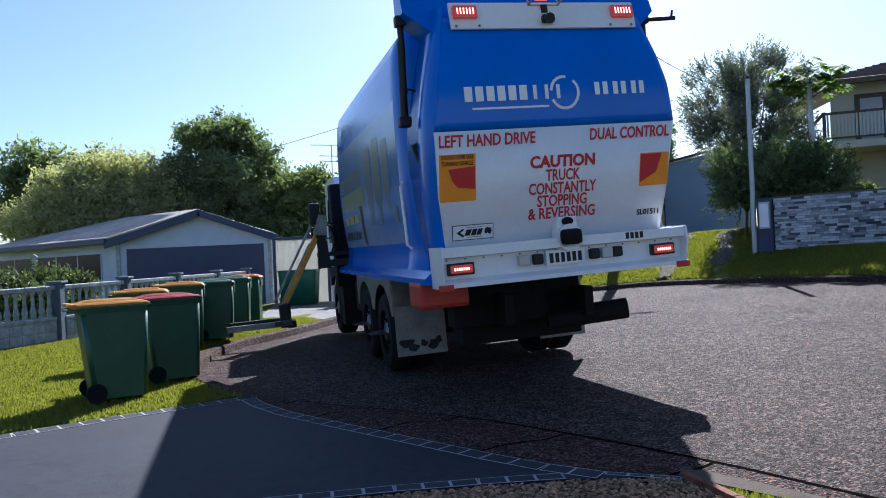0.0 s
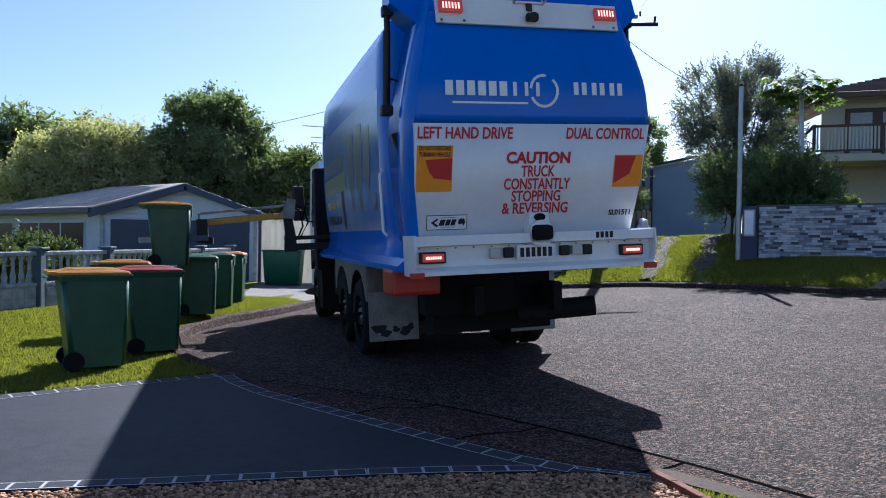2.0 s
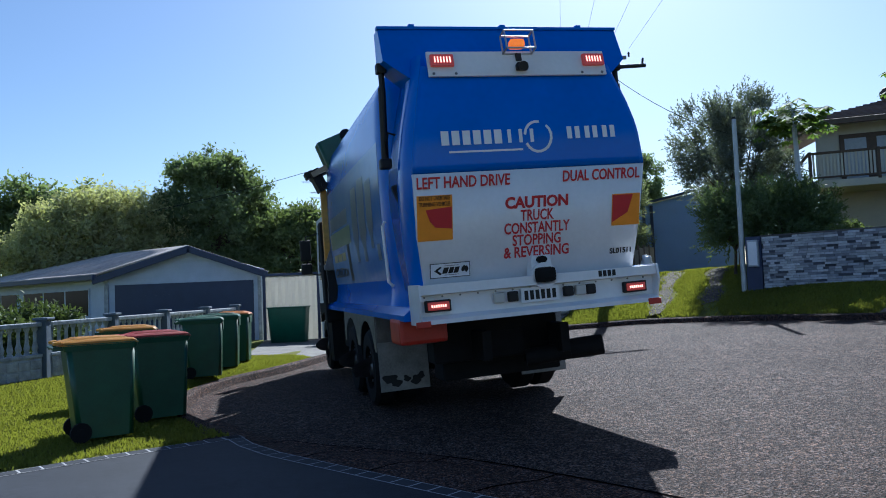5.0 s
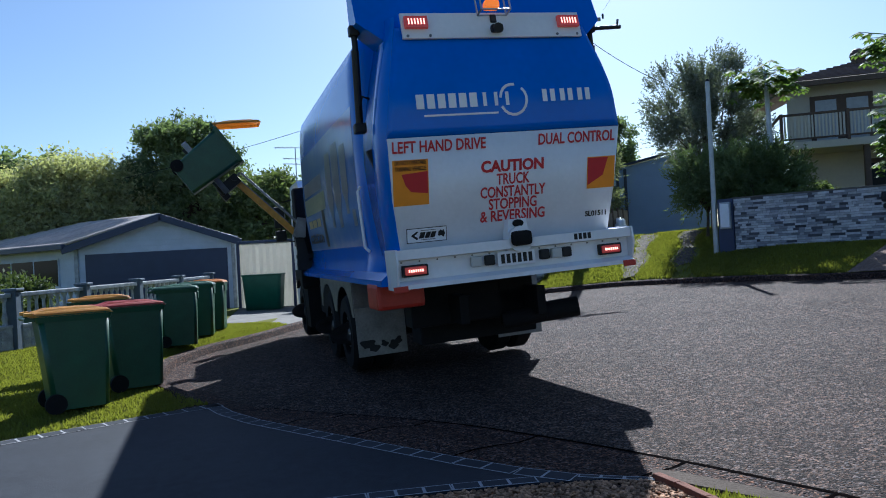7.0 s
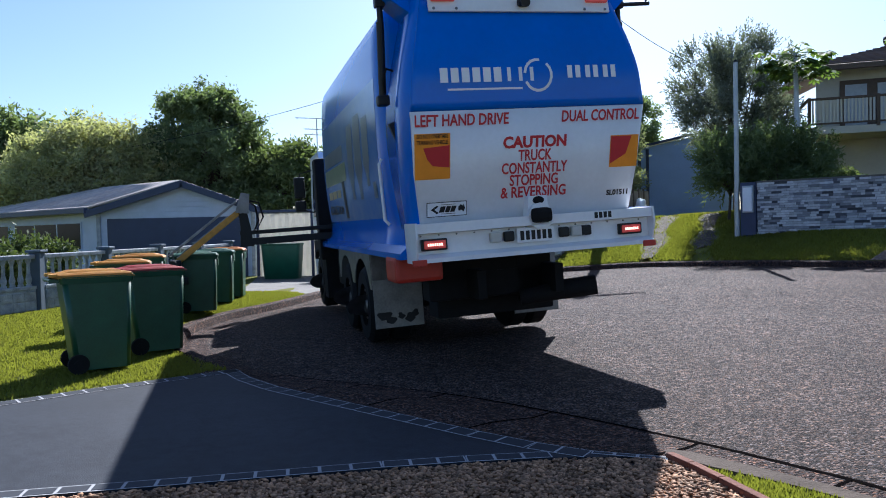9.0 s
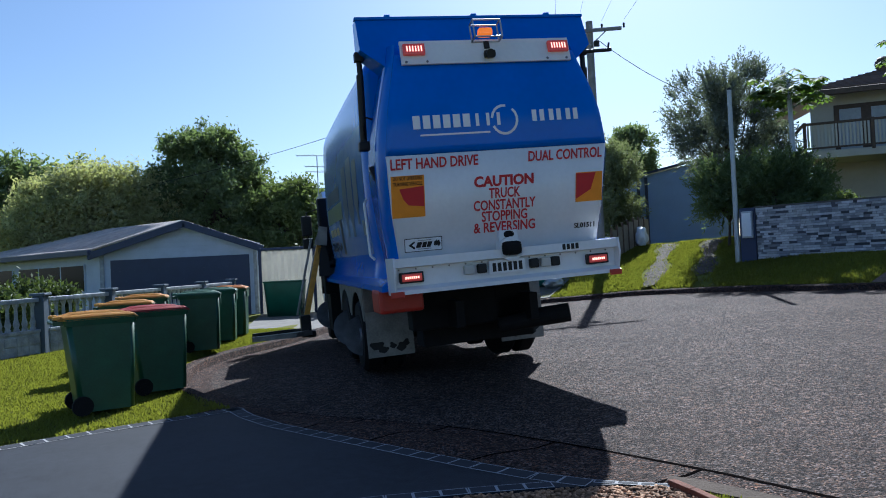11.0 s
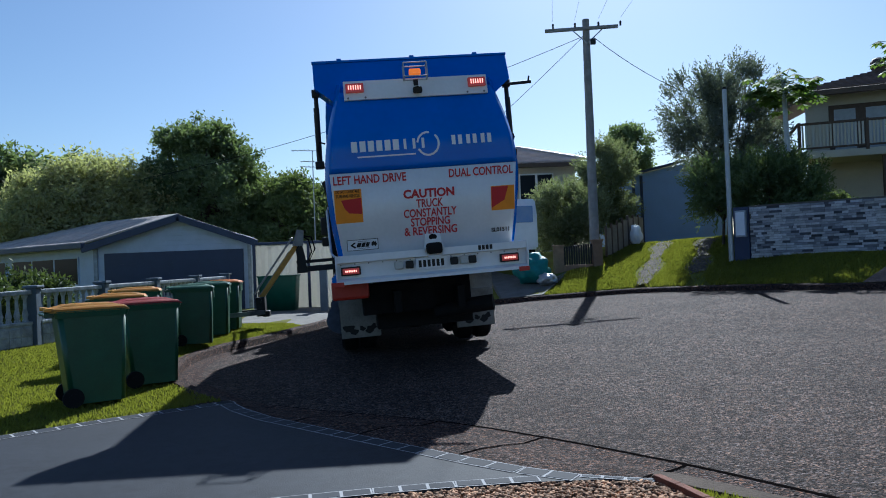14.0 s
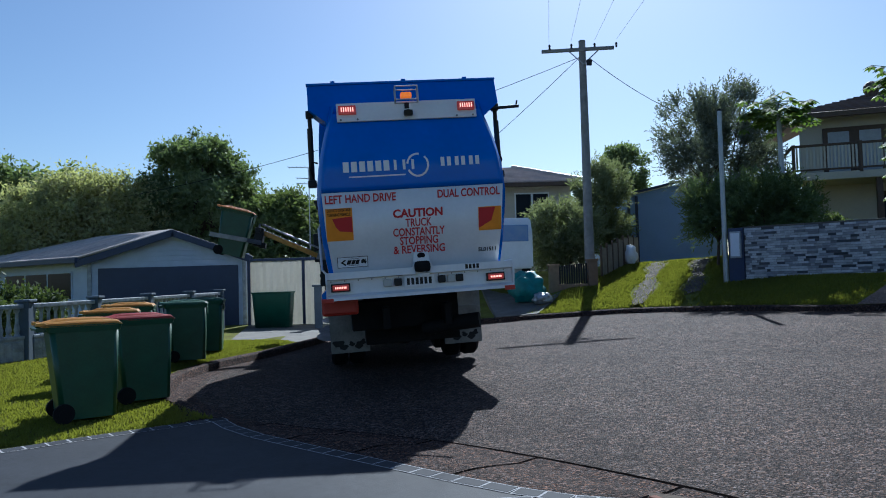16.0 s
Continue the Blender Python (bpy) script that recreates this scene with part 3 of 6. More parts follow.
structure("pavement_east", bm, CONC, "pale concrete driveway behind the truck")
bm = B()
AP = SOUTH_DRIVE
grid(bm, lambda u, v: (lambda q: Vector((q.x, q.y, land_z(q.x, q.y) + 0.03)))(
    (Vector(AP[0]) * (1 - u) + Vector(AP[1]) * u) * (1 - v) + (Vector(AP[3]) * (1 - u) + Vector(AP[2]) * u) * v), [k / 8 for k in range(9)], [k / 16 for k in range(17)])
structure("pavement_south", bm, TANAGG, "tan aggregate driveway rising beside the stone wall")


# ---- wheelie bins ----
def taper(bm, w0, d0, w1, d1, z0, z1, r=0.05, y_shift=0.0):
    def ring(w, d, z, off):
        out = []
        for sx, sy, a0 in ((1, 1, 0), (-1, 1, 90), (-1, -1, 180), (1, -1, 270)):
            for k in range(7):
                a = radians(a0 + 15 * k)
                out.append(bm.verts.new((sx * (w / 2 - r) + r * math.cos(a), sy * (d / 2 - r) + r * math.sin(a) + off, z)))
        return out
    a, b = ring(w0, d0, z0, y_shift), ring(w1, d1, z1, 0)
    for i in range(len(a)):
        j = (i + 1) % len(a)
        bm.faces.new((a[i], a[j], b[j], b[i]))
    bm.faces.new(a[::-1])
    return b


def wheelie_bin(lid_mat, lid_label, label, at):
    """Stands on z = 0, front towards local +y, wheels and hinge towards -y."""
    root = thing("wheelie_bin", label, "wheelie bin", at, "kerbside bins")
    bm = B()
    top = taper(bm, 0.475, 0.53, 0.545, 0.66, 0.03, 0.98, 0.05, 0.04)
    bm.faces.new(top)
    body = part("body", bm, BIN, root)
    for f in body.data.polygons:
        f.use_smooth = len(f.vertices) == 4 and f.area < 0.06
    bm = B()
    t = taper(bm, 0.56, 0.685, 0.585, 0.72, 0.915, 0.985, 0.045)
    bm.faces.new(t)
    part("rim", bm, BIN, root)
    bm = B()
    box(bm, (-0.17, 0.335, 0.80), (0.17, 0.352, 0.915), 0.006)
    box(bm, (-0.12, 0.30, 0.60), (0.12, 0.315, 0.74), 0.004)
    part("front_lip", bm, BIN, root)
    bm = B()
    for s in (-1, 1):
        box(bm, (s * 0.21 - 0.02, -0.44, 0.93), (s * 0.21 + 0.02, -0.33, 0.97), 0.006)
    rod(bm, (-0.25, -0.43, 0.955), (0.25, -0.43, 0.955), 0.016)
    part("handle", bm, BIN, root)
    bm = B()
    rod(bm, (-0.26, -0.2, 0.1), (0.26, -0.2, 0.1), 0.012)
    part("axle", bm, DARKSTEEL, root)
    for s in (-1, 1):
        bm = B()
        rod(bm, (s * 0.235, -0.2, 0.1), (s * 0.285, -0.2, 0.1), 0.1, n=20)
        w = part("wheel", bm, BLACK, root, "black plastic wheel")
        bm = B()
        rod(bm, (s * 0.284, -0.2, 0.1), (s * 0.292, -0.2, 0.1), 0.045, n=12)
        part("hub", bm, BLACK, w)
    # lid: its own space, hinge on the x axis at the back edge
    bm = B()
    us, vs = [k / 24 for k in range(25)], [k / 20 for k in range(21)]

    def shell(u, v):
        x, y = (u - 0.5) * 0.585, v * 0.75
        e = min(u, 1 - u) * 0.585
        e2 = min(v, 1 - v) * 0.75
        crown = 0.016 * math.sin(math.pi * min(max(v, 0), 1)) ** 0.7
        raised = 0.018 * step(min(e - 0.10, e2 - 0.10), 0.0, 0.03)
        groove = -0.012 if abs(u - 0.5) < 0.07 and 0.15 < v < 0.86 else 0.0
        z = 0.008 + 0.022 * step(min(e, e2), 0.0, 0.05) + crown * step(e, 0, 0.12) + raised + groove - 0.02 * (1 if min(e, e2) < 0.01 else 0)
        return Vector((x, y, z))
    grid(bm, shell, us, vs)
    bmesh.ops.solidify(bm, geom=bm.faces[:], thickness=0.012)
    for s in (-1, 1):
        box(bm, (s * 0.17 - 0.05, -0.045, 0.0), (s * 0.17 + 0.05, 0.03, 0.035), 0.008)
    lid = part("lid", bm, lid_mat, root, lid_label)
    lid.matrix_basis = pose(0, -0.39, 0.985)
    return root, lid


GREEN = "dark green wheelie bin with a "
def land(x, y, yaw):
    return pose(x, y, land_z(x, y) + 0.01, 0, 0, yaw)


BIN_F0, BIN_E0 = (-4.27, 12.05, -74), (-4.17, 15.50, -84)
wheelie_bin(LID_Y, "ochre yellow lid", GREEN + "yellow lid on the lawn", land(-3.55, 7.86, -57))
wheelie_bin(LID_R, "dull red lid", GREEN + "red lid on the lawn", land(-3.40, 9.07, -57))
wheelie_bin(LID_Y, "ochre yellow lid", GREEN + "yellow lid behind the front bins", land(-4.42, 10.85, -72))
wheelie_bin(LID_G, "pale green lid", GREEN + "green lid standing at the kerb", land(-4.03, 12.95, -76))
wheelie_bin(LID_G, "pale green lid", GREEN + "green lid in the row", land(-4.12, 14.4, -80))
bin_f, lid_f = wheelie_bin(LID_Y, "ochre yellow lid, swinging open", "green wheelie bin with yellow lid, lifted by the truck", land(*BIN_F0))
bin_e, lid_e = wheelie_bin(LID_O, "orange-yellow lid", "green wheelie bin with orange lid at the row's end", land(*BIN_E0))


# ---- the refuse truck; local x to its right, y ahead, z up, origin under the rear bumper ----
truck = thing("garbage_truck", "blue and white side-loading garbage truck standing at the kerb", "garbage truck")


def words(text, size, parent, m, material, name="lettering", bold=0.0, width=None):
    cu = bpy.data.curves.new(name, "FONT")
    cu.body, cu.size, cu.align_x, cu.align_y, cu.extrude, cu.offset = text, size, "CENTER", "CENTER", 0.0015, bold
    cu.resolution_u = 3
    tmp = bpy.data.objects.new(name, cu)
    scene.collection.objects.link(tmp)
    me = bpy.data.meshes.new_from_object(tmp.evaluated_get(bpy.context.evaluated_depsgraph_get()))
    bpy.data.objects.remove(tmp)
    me.materials.clear()
    me.materials.append(material)
    if width:
        xs = [v.co.x for v in me.vertices]
        k = width / (max(xs) - min(xs))
        for v in me.vertices:
            v.co.x *= k
    ob = new(name, me)
    ob.parent = parent
    ob.matrix_basis = m
    return ob


def half_width(z):
    pts = [(1.18, 1.24), (1.30, 1.20), (1.42, 1.17), (1.55, 1.15), (1.9, 1.19), (2.3, 1.215), (2.6, 1.215), (2.9, 1.21), (3.2, 1.20), (3.45, 1.185), (3.65, 1.165), (3.80, 1.12), (3.90, 1.02)]
    return float(np.interp(z, [p[0] for p in pts], [p[1] for p in pts]))


def tail_y(z):
    return float(np.interp(z, [1.45, 2.57, 2.9, 3.2, 3.5, 3.75, 4.1], [0.12, -0.17, -0.19, -0.14, -0.05, 0.03, 0.20]))


BODY_FRONT = 6.18
bm = B()
zs = [1.26, 1.33, 1.42, 1.55, 1.75, 2.0, 2.3, 2.6, 2.9, 3.2, 3.45, 3.65, 3.80, 3.90]
ys = [0.62, 1.5, 3.0, 4.5, 5.6, BODY_FRONT]


def side_x(z, y):
    return half_width(z) + 0.012 * math.sin((y - 0.6) / 5.8 * math.pi)


ring = [(-1, z) for z in zs] + [(1, z) for z in zs[::-1]]
rows = []
for y in ys:
    rows.append([bm.verts.new((s * side_x(z, y), y, z)) for s, z in ring])
for a, b in zip(rows, rows[1:]):
    for i in range(len(ring)):
        j = (i + 1) % len(ring)
        bm.faces.new((a[i], a[j], b[j], b[i]))
bm.faces.new(rows[0])
bm.faces.new(rows[-1])
bmesh.ops.recalc_face_normals(bm, faces=bm.faces[:])
hull = part("compactor_body", bm, BLUE, truck, "glossy blue curved body", True)

# flared blue skirt over the wheels
for s in (-1, 1):
    bm = B()
    prism(bm, [(1.08, 1.40), (1.20, 1.33), (1.285, 1.26), (1.285, 1.20), (1.05, 1.20)], 7.0, Matrix(((s, 0, 0, 0), (0, 0, 1, 0.3), (0, 1, 0, 0), (0, 0, 0, 1))))
    bmesh.ops.recalc_face_normals(bm, faces=bm.faces[:])
    part("side_skirt", bm, BLUE, truck)

# tailgate: blue above, white below
SPLIT = 2.57


def tail_half(z):
    return float(np.interp(z, [1.45, 1.9, 2.4, 2.6, 3.0, 3.3, 3.6, 3.9], [1.10, 1.16, 1.20, 1.195, 1.14, 1.07, 0.99, 0.93]))


def tail_panel(name, z0, z1, n, material, grow=0.0):
    bm = B()
    zz = [z0 + (z1 - z0) * k / n for k in range(n + 1)]
    front = grid(bm, lambda u, z: Vector((u * (tail_half(z) + grow), tail_y(z) - grow, z)), [-1, -0.96, -0.5, 0, 0.5, 0.96, 1], zz)
    back = [[bm.verts.new((v.co.x * 1.0, 0.62, v.co.z)) for v in row] for row in front]
    for k in range(n):
        bm.faces.new((front[k][0], front[k + 1][0], back[k + 1][0], back[k][0]))
        bm.faces.new((front[k][-1], back[k][-1], back[k + 1][-1], front[k + 1][-1]))
    for i in range(6):
        bm.faces.new((front[n][i], front[n][i + 1], back[n][i + 1], back[n][i]))
        bm.faces.new((front[0][i], back[0][i], back[0][i + 1], front[0][i + 1]))
    bmesh.ops.recalc_face_normals(bm, faces=bm.faces[:])
    panel = part(name, bm, material, truck)
    for f in panel.data.polygons:
        f.use_smooth = f.normal.y < -0.7
    return panel


tail_panel("tailgate_upper", SPLIT, 3.62, 14, BLUE)
tail_panel("tailgate_lower", 1.45, SPLIT - 0.004, 2, WHITE)
# blue rims down both sides of the tailgate
for s in (-1, 1):
    bm = B()
    zz = [1.25 + 2.5 * k / 12 for k in range(13)]
    prof = [[(tail_half(z) - 0.005, tail_y(z) + 0.02), (tail_half(z) + 0.055, tail_y(z) + 0.10), (tail_half(z) + 0.065, tail_y(z) + 0.3), (tail_half(z) + 0.05, 0.72), (tail_half(z) - 0.1, 0.72)] for z in zz]
    rr = [[bm.verts.new((s * x, y, z)) for x, y in row] for z, row in zip(zz, prof)]
    for a, b in zip(rr, rr[1:]):
        for i in range(4):
            bm.faces.new((a[i], a[i + 1], b[i + 1], b[i]))
    bmesh.ops.recalc_face_normals(bm, faces=bm.faces[:])
    part("tailgate_rim", bm, BLUE, truck, "", True)
# hopper cap with flared wings
bm = B()
mm = Matrix(((1, 0, 0, 0), (0, 0, 1, 0.10), (0, 1, 0, 0), (0, 0, 0, 1)))
prism(bm, [(-1.30, 4.10), (-1.30, 3.74), (-1.02, 3.50), (1.02, 3.50), (1.30, 3.74), (1.30, 4.10), (1.26, 4.10), (-1.26, 4.10)], 0.42, mm)
bmesh.ops.recalc_face_normals(bm, faces=bm.faces[:])
for v in bm.verts:
    if v.co.y < 0.3:
        v.co.y += 0.24 * (v.co.z - 3.5) / 0.6
cap = part("tailgate_cap", bm, BLUE, truck, "blue cap with flared wings")
bm = B()
box(bm, (-1.31, 0.32, 4.095), (1.31, 0.40, 4.125), 0.006)
for x in (-0.95, 0.02, 0.88):
    box(bm, (x - 0.03, 0.33, 4.12), (x + 0.03, 0.39, 4.15), 0.005)
part("cap_lip", bm, BLUE, truck)

# light bar

BAR = pose(0, -0.035, 3.62, 90 - 12)
bm = B()
box(bm, (-0.93, -0.13, 0.0), (0.93, 0.13, 0.03), 0.008, BAR)
part("light_bar", bm, WHITE, truck, "white light bar")
for x in (-0.79, 0.79):
    bm = B()
    box(bm, (x - 0.115, -0.04, 0.03), (x + 0.115, 0.08, 0.075), 0.012, BAR)
    lamp = part("stop_lamp", bm, LIT, truck, "lit red stop lamp")
    for k in range(6):
        bm = B()
        c = x - 0.075 + 0.03 * k
        box(bm, (c - 0.006, -0.01, 0.075), (c + 0.006, 0.05, 0.079), 0, BAR)
        part("led", bm, LED, lamp)
for x in (-0.88, -0.66, 0.66, 0.88):
    bm = B()
    rod(bm, BAR @ Vector((x, -0.105, 0.028)), BAR @ Vector((x, -0.105, 0.036)), 0.014, n=8)
    part("bolt", bm, STEEL, truck)
bm = B()
loops = [[(-0.15, 0.10, h), (0.15, 0.10, h), (0.15, 0.29, h), (-0.15, 0.29, h), (-0.15, 0.10, h)] for h in (0.03, 0.15)]
for loop in loops:
    for p, q in zip(loop, loop[1:]):
        rod(bm, BAR @ Vector(p), BAR @ Vector(q), 0.009, n=6)
for p, q in zip(*loops):
    rod(bm, BAR @ Vector(p), BAR @ Vector(q), 0.009, n=6)
guard = part("beacon_guard", bm, GALV, truck, "pale wire guard round a beacon")
bm = B()
box(bm, (-0.075, 0.155, 0.0), (0.075, 0.235, 0.10), 0.025, BAR)
part("beacon", bm, AMBER, truck, "lit amber beacon")
bm = B()
box(bm, (-0.05, -0.09, 0.03), (0.07, -0.02, 0.10), 0.02, BAR)
box(bm, (-0.03, 0.02, 0.03), (0.03, 0.10, 0.05), 0.005, BAR)
rod(bm, BAR @ Vector((0.0, -0.05, 0.06)), BAR @ Vector((0.0, -0.08, 0.13)), 0.04, 0.045, 12)
part("camera_housing", bm, DARKSTEEL, truck, "small dark reversing camera")

# rams beside the tailgate
for s in (-1, 1):
    bm = B()
    rod(bm, (s * 1.29, 0.38, 3.70), (s * 1.29, 0.38, 3.50), 0.03)
    rod(bm, (s * 1.295, 0.38, 3.52), (s * 1.31, 0.44, 2.80), 0.038, n=14)
    box(bm, (s * 1.29 - 0.05, 0.33, 3.66), (s * 1.29 + 0.05, 0.43, 3.76), 0.015)
    box(bm, (s * 1.31 - 0.06, 0.38, 2.72), (s * 1.31 + 0.06, 0.50, 2.82), 0.02)
    ram = part("tailgate_ram", bm, DARKSTEEL, truck, "black hydraulic ram")
    bm = B()
    tube(bm, [(s * 1.29, 0.42, 2.84), (s * 1.32, 0.30, 2.96), (s * 1.29, 0.28, 3.05), (s * 1.22, 0.3, 3.03)], 0.012)
    part("hose", bm, BLACK, ram)
    bm = B()
    prism(bm, [(-0.09, 0.10), (0.09, 0.16), (0.09, 0), (-0.01, -0.13)], 0.05, Matrix.Translation((s * 1.22, 0.30, 2.42)) @ Matrix.Rotation(radians(90), 4, "X"))
    bmesh.ops.recalc_face_normals(bm, faces=bm.faces[:])
    part("ram_bracket", bm, DARKSTEEL, truck)
bm = B()
rod(bm, (1.2, 0.3, 3.68), (1.62, 0.3, 3.70), 0.022)
rod(bm, (1.58, 0.3, 3.69), (1.60, 0.3, 3.78), 0.012)
part("marker_arm", bm, DARKSTEEL, truck, "short steel rod beside the cap")

# lettering on the leaning white panel

def rear(x, z, off=0.004):
    """On the tailgate's face at x, z; x to the right as seen from behind."""
    a = math.degrees(math.atan2(tail_y(z - 0.06) - tail_y(z + 0.06), 0.12))
    return pose(x, tail_y(z) - off, z, 90 + a)


def bars(items, material, parent, name):
    """Flat bars on the tailgate: x, z, width, height."""
    for x, z, w, h in items:
        bm = B()
        box(bm, (-w / 2, -h / 2, 0), (w / 2, h / 2, 0.002), 0, rear(x, z, 0.002))
        part(name, bm, material, parent)


words("LEFT HAND DRIVE", 0.15, truck, rear(-0.70, 2.475), REDTXT, width=0.92, bold=0.003)
words("DUAL CONTROL", 0.15, truck, rear(0.73, 2.475), REDTXT, width=0.84, bold=0.003)
words("CAUTION", 0.15, truck, rear(0.045, 2.25), REDTXT, width=0.66, bold=0.006)
words("TRUCK", 0.15, truck, rear(0.045, 2.125), REDTXT, width=0.35, bold=0.003)
words("CONSTANTLY", 0.15, truck, rear(0.045, 2.005), REDTXT, width=0.69, bold=0.003)
words("STOPPING", 0.15, truck, rear(0.045, 1.89), REDTXT, width=0.51, bold=0.003)
words("& REVERSING", 0.15, truck, rear(0.045, 1.775), REDTXT, width=0.69, bold=0.003)
words("SL01511", 0.075, truck, rear(0.97, 1.715), DARKSTEEL, width=0.24, bold=0.002)
for s, w, z0, z1 in ((-1, 0.345, 1.945, 2.375), (1, 0.31, 1.965, 2.285)):
    bm = B()
    cx = s * 0.99 if s < 0 else 1.01
    cz = (z0 + z1) / 2
    box(bm, (-w / 2, -(z1 - z0) / 2, 0), (w / 2, (z1 - z0) / 2, 0.004), 0, rear(cx, cz, 0.003))
    sign = part("marker_plate", bm, ORANGE, truck, "orange reflective marker plate")
    bm = B()
    if s < 0:
        prism(bm, [(-0.09, 0.08), (0.165, 0.10), (0.165, -0.11), (0.0, -0.09), (-0.05, -0.03)], 0.002, rear(cx, cz, 0.008))
    else:
        prism(bm, [(-0.15, 0.15), (0.075, 0.15), (0.02, -0.03), (-0.15, -0.125)], 0.002, rear(cx, cz, 0.008))
    bmesh.ops.recalc_face_normals(bm, faces=bm.faces[:])
    part("red_patch", bm, REDTXT, sign)
    if s < 0:
        words("DO NOT OVERTAKE", 0.055, sign, rear(cx, cz + 0.18, 0.009), DARKSTEEL, width=0.30, bold=0.001)
        words("TURNING VEHICLE", 0.055, sign, rear(cx, cz + 0.125, 0.009), DARKSTEEL, width=0.30, bold=0.001)
# brand word, its tagline and phone number as plain bars, and a broken ring
logo = [(-0.86 + 0.105 * k, 2.885, 0.075, 0.135) for k in range(6)]
bars(logo, WHITE, truck, "logo_bar")
bars([(-0.22 + 0.115 * k, 2.885, 0.035, 0.13) for k in range(3)], WHITE, truck, "logo_bar")
bars([(-0.46 + 0.0 * k, 2.755, 0.74, 0.018) for k in range(1)], WHITE, truck, "tagline_bar")
bars([(0.405 + 0.085 * k + 0.02 * (k // 2), 2.90, 0.05, 0.12) for k in range(6)], WHITE, truck, "number_bar")
for k in range(20):
    if k in (3, 4, 10, 11):
        continue
    a = math.tau * k / 20
    c = rear(0.075 + 0.135 * math.cos(a), 2.875 + 0.145 * math.sin(a), 0.003)
    bm = B()
    box(bm, (-0.027, -0.013, 0), (0.027, 0.013, 0.002), 0, c @ Matrix.Rotation(a + math.pi / 2, 4, "Z"))
    part("logo_ring_piece", bm, WHITE, truck)
bm = B()
box(bm, (-0.2, -0.072, 0), (0.2, 0.072, 0.002), 0, rear(-0.85, 1.665, 0.003))
badge = part("badge", bm, DARKSTEEL, truck, "white maker's badge with dark shapes and outline")
bm = B()
box(bm, (-0.193, -0.065, 0), (0.193, 0.065, 0.002), 0, rear(-0.85, 1.665, 0.006))
part("badge_face", bm, WHITE, badge)
for x, w in ((-0.045, 0.05), (0.012, 0.045), (0.065, 0.045)):
    bm = B()
    prism(bm, [(x - w / 2 - 0.012, -0.03), (x + w / 2 - 0.012, -0.03), (x + w / 2 + 0.008, 0.028), (x - w / 2 + 0.008, 0.028)], 0.002, rear(-0.85, 1.665, 0.010))
    bmesh.ops.recalc_face_normals(bm, faces=bm.faces[:])
    part("badge_shape", bm, DARKSTEEL, badge)
bm = B()
prism(bm, [(-0.10, 0.04), (-0.16, 0.0), (-0.10, -0.045), (-0.085, -0.03), (-0.125, 0.0), (-0.085, 0.03)], 0.002, rear(-0.85, 1.665, 0.010))
bmesh.ops.recalc_face_normals(bm, faces=bm.faces[:])
part("badge_shape", bm, DARKSTEEL, badge)
bm = B()
prism(bm, [(0.11, -0.01), (0.115, 0.02), (0.14, 0.04), (0.155, 0.025), (0.165, 0.04), (0.183, 0.0), (0.165, -0.035), (0.145, -0.015), (0.12, -0.025)], 0.002, rear(-0.85, 1.665, 0.010))
bmesh.ops.recalc_face_normals(bm, faces=bm.faces[:])
part("badge_shape", bm, DARKSTEEL, badge)
for k in range(2):
    bm = B()
    box(bm, (-0.06, -0.002, 0), (0.085, 0.002, 0.002), 0, rear(-0.85, 1.665, 0.010) @ Matrix.Translation((0, 0.045 - 0.09 * k, 0)))
    part("badge_line", bm, DARKSTEEL, badge)

# rear bumper beam
bm = B()
prism(bm, [(-0.10, 1.54), (-0.10, 1.45), (-0.02, 1.44), (-0.02, 1.25), (-0.12, 1.215), (-0.12, 1.175), (0.02, 1.175), (0.30, 1.20), (0.30, 1.54)], 2.46,
      Matrix(((0, 0, 1, -1.20), (1, 0, 0, 0), (0, 1, 0, 0), (0, 0, 0, 1))))
bmesh.ops.recalc_face_normals(bm, faces=bm.faces[:])
bumper = part("rear_bumper", bm, WHITE, truck, "white rear bumper beam")
for s in (-1, 1):
    bm = B()
    prism(bm, [(-0.12, 1.55), (-0.14, 1.40), (-0.06, 1.165), (0.3, 1.165), (0.32, 1.55)], 0.02, Matrix(((0, 0, 1, (1.255 if s > 0 else -1.22)), (1, 0, 0, 0), (0, 1, 0, 0), (0, 0, 0, 1))))
    bmesh.ops.recalc_face_normals(bm, faces=bm.faces[:])
    part("bumper_end", bm, WHITE, bumper)
    bm = B()
    box(bm, (s * 1.03 - 0.125, -0.075, 1.285), (s * 1.03 + 0.125, -0.015, 1.395), 0.012)
    lamp = part("tail_lamp", bm, DARKSTEEL, truck, "tail lamp in a dark frame")
    bm = B()
    box(bm, (s * 1.03 - 0.105, -0.088, 1.302), (s * 1.03 + 0.105, -0.07, 1.378), 0.01)
    part("lens", bm, LIT, lamp, "lit red lens")
    for k in range(7):
        bm = B()
        c = s * 1.03 - 0.065 + 0.0217 * k
        box(bm, (c - 0.007, -0.094, 1.328), (c + 0.007, -0.087, 1.352))
        part("led", bm, LED, lamp)
    bm = B()
    box(bm, (s * 1.20 - 0.07, -0.135, 1.15), (s * 1.20 + 0.07, -0.115, 1.21), 0.008)
    part("side_reflector", bm, RED, truck, "red reflector")
bm = B()
box(bm, (-0.20, -0.062, 1.285), (0.20, -0.045, 1.43), 0.008)
plate = part("number_plate", bm, WHITE, truck, "number plate with dark bars")
for k in range(6):
    c = -0.145 + 0.058 * k
    bm = B()
    box(bm, (c - 0.019, -0.066, 1.312), (c + 0.019, -0.061, 1.402))
    part("plate_bar", bm, DARKSTEEL, plate)
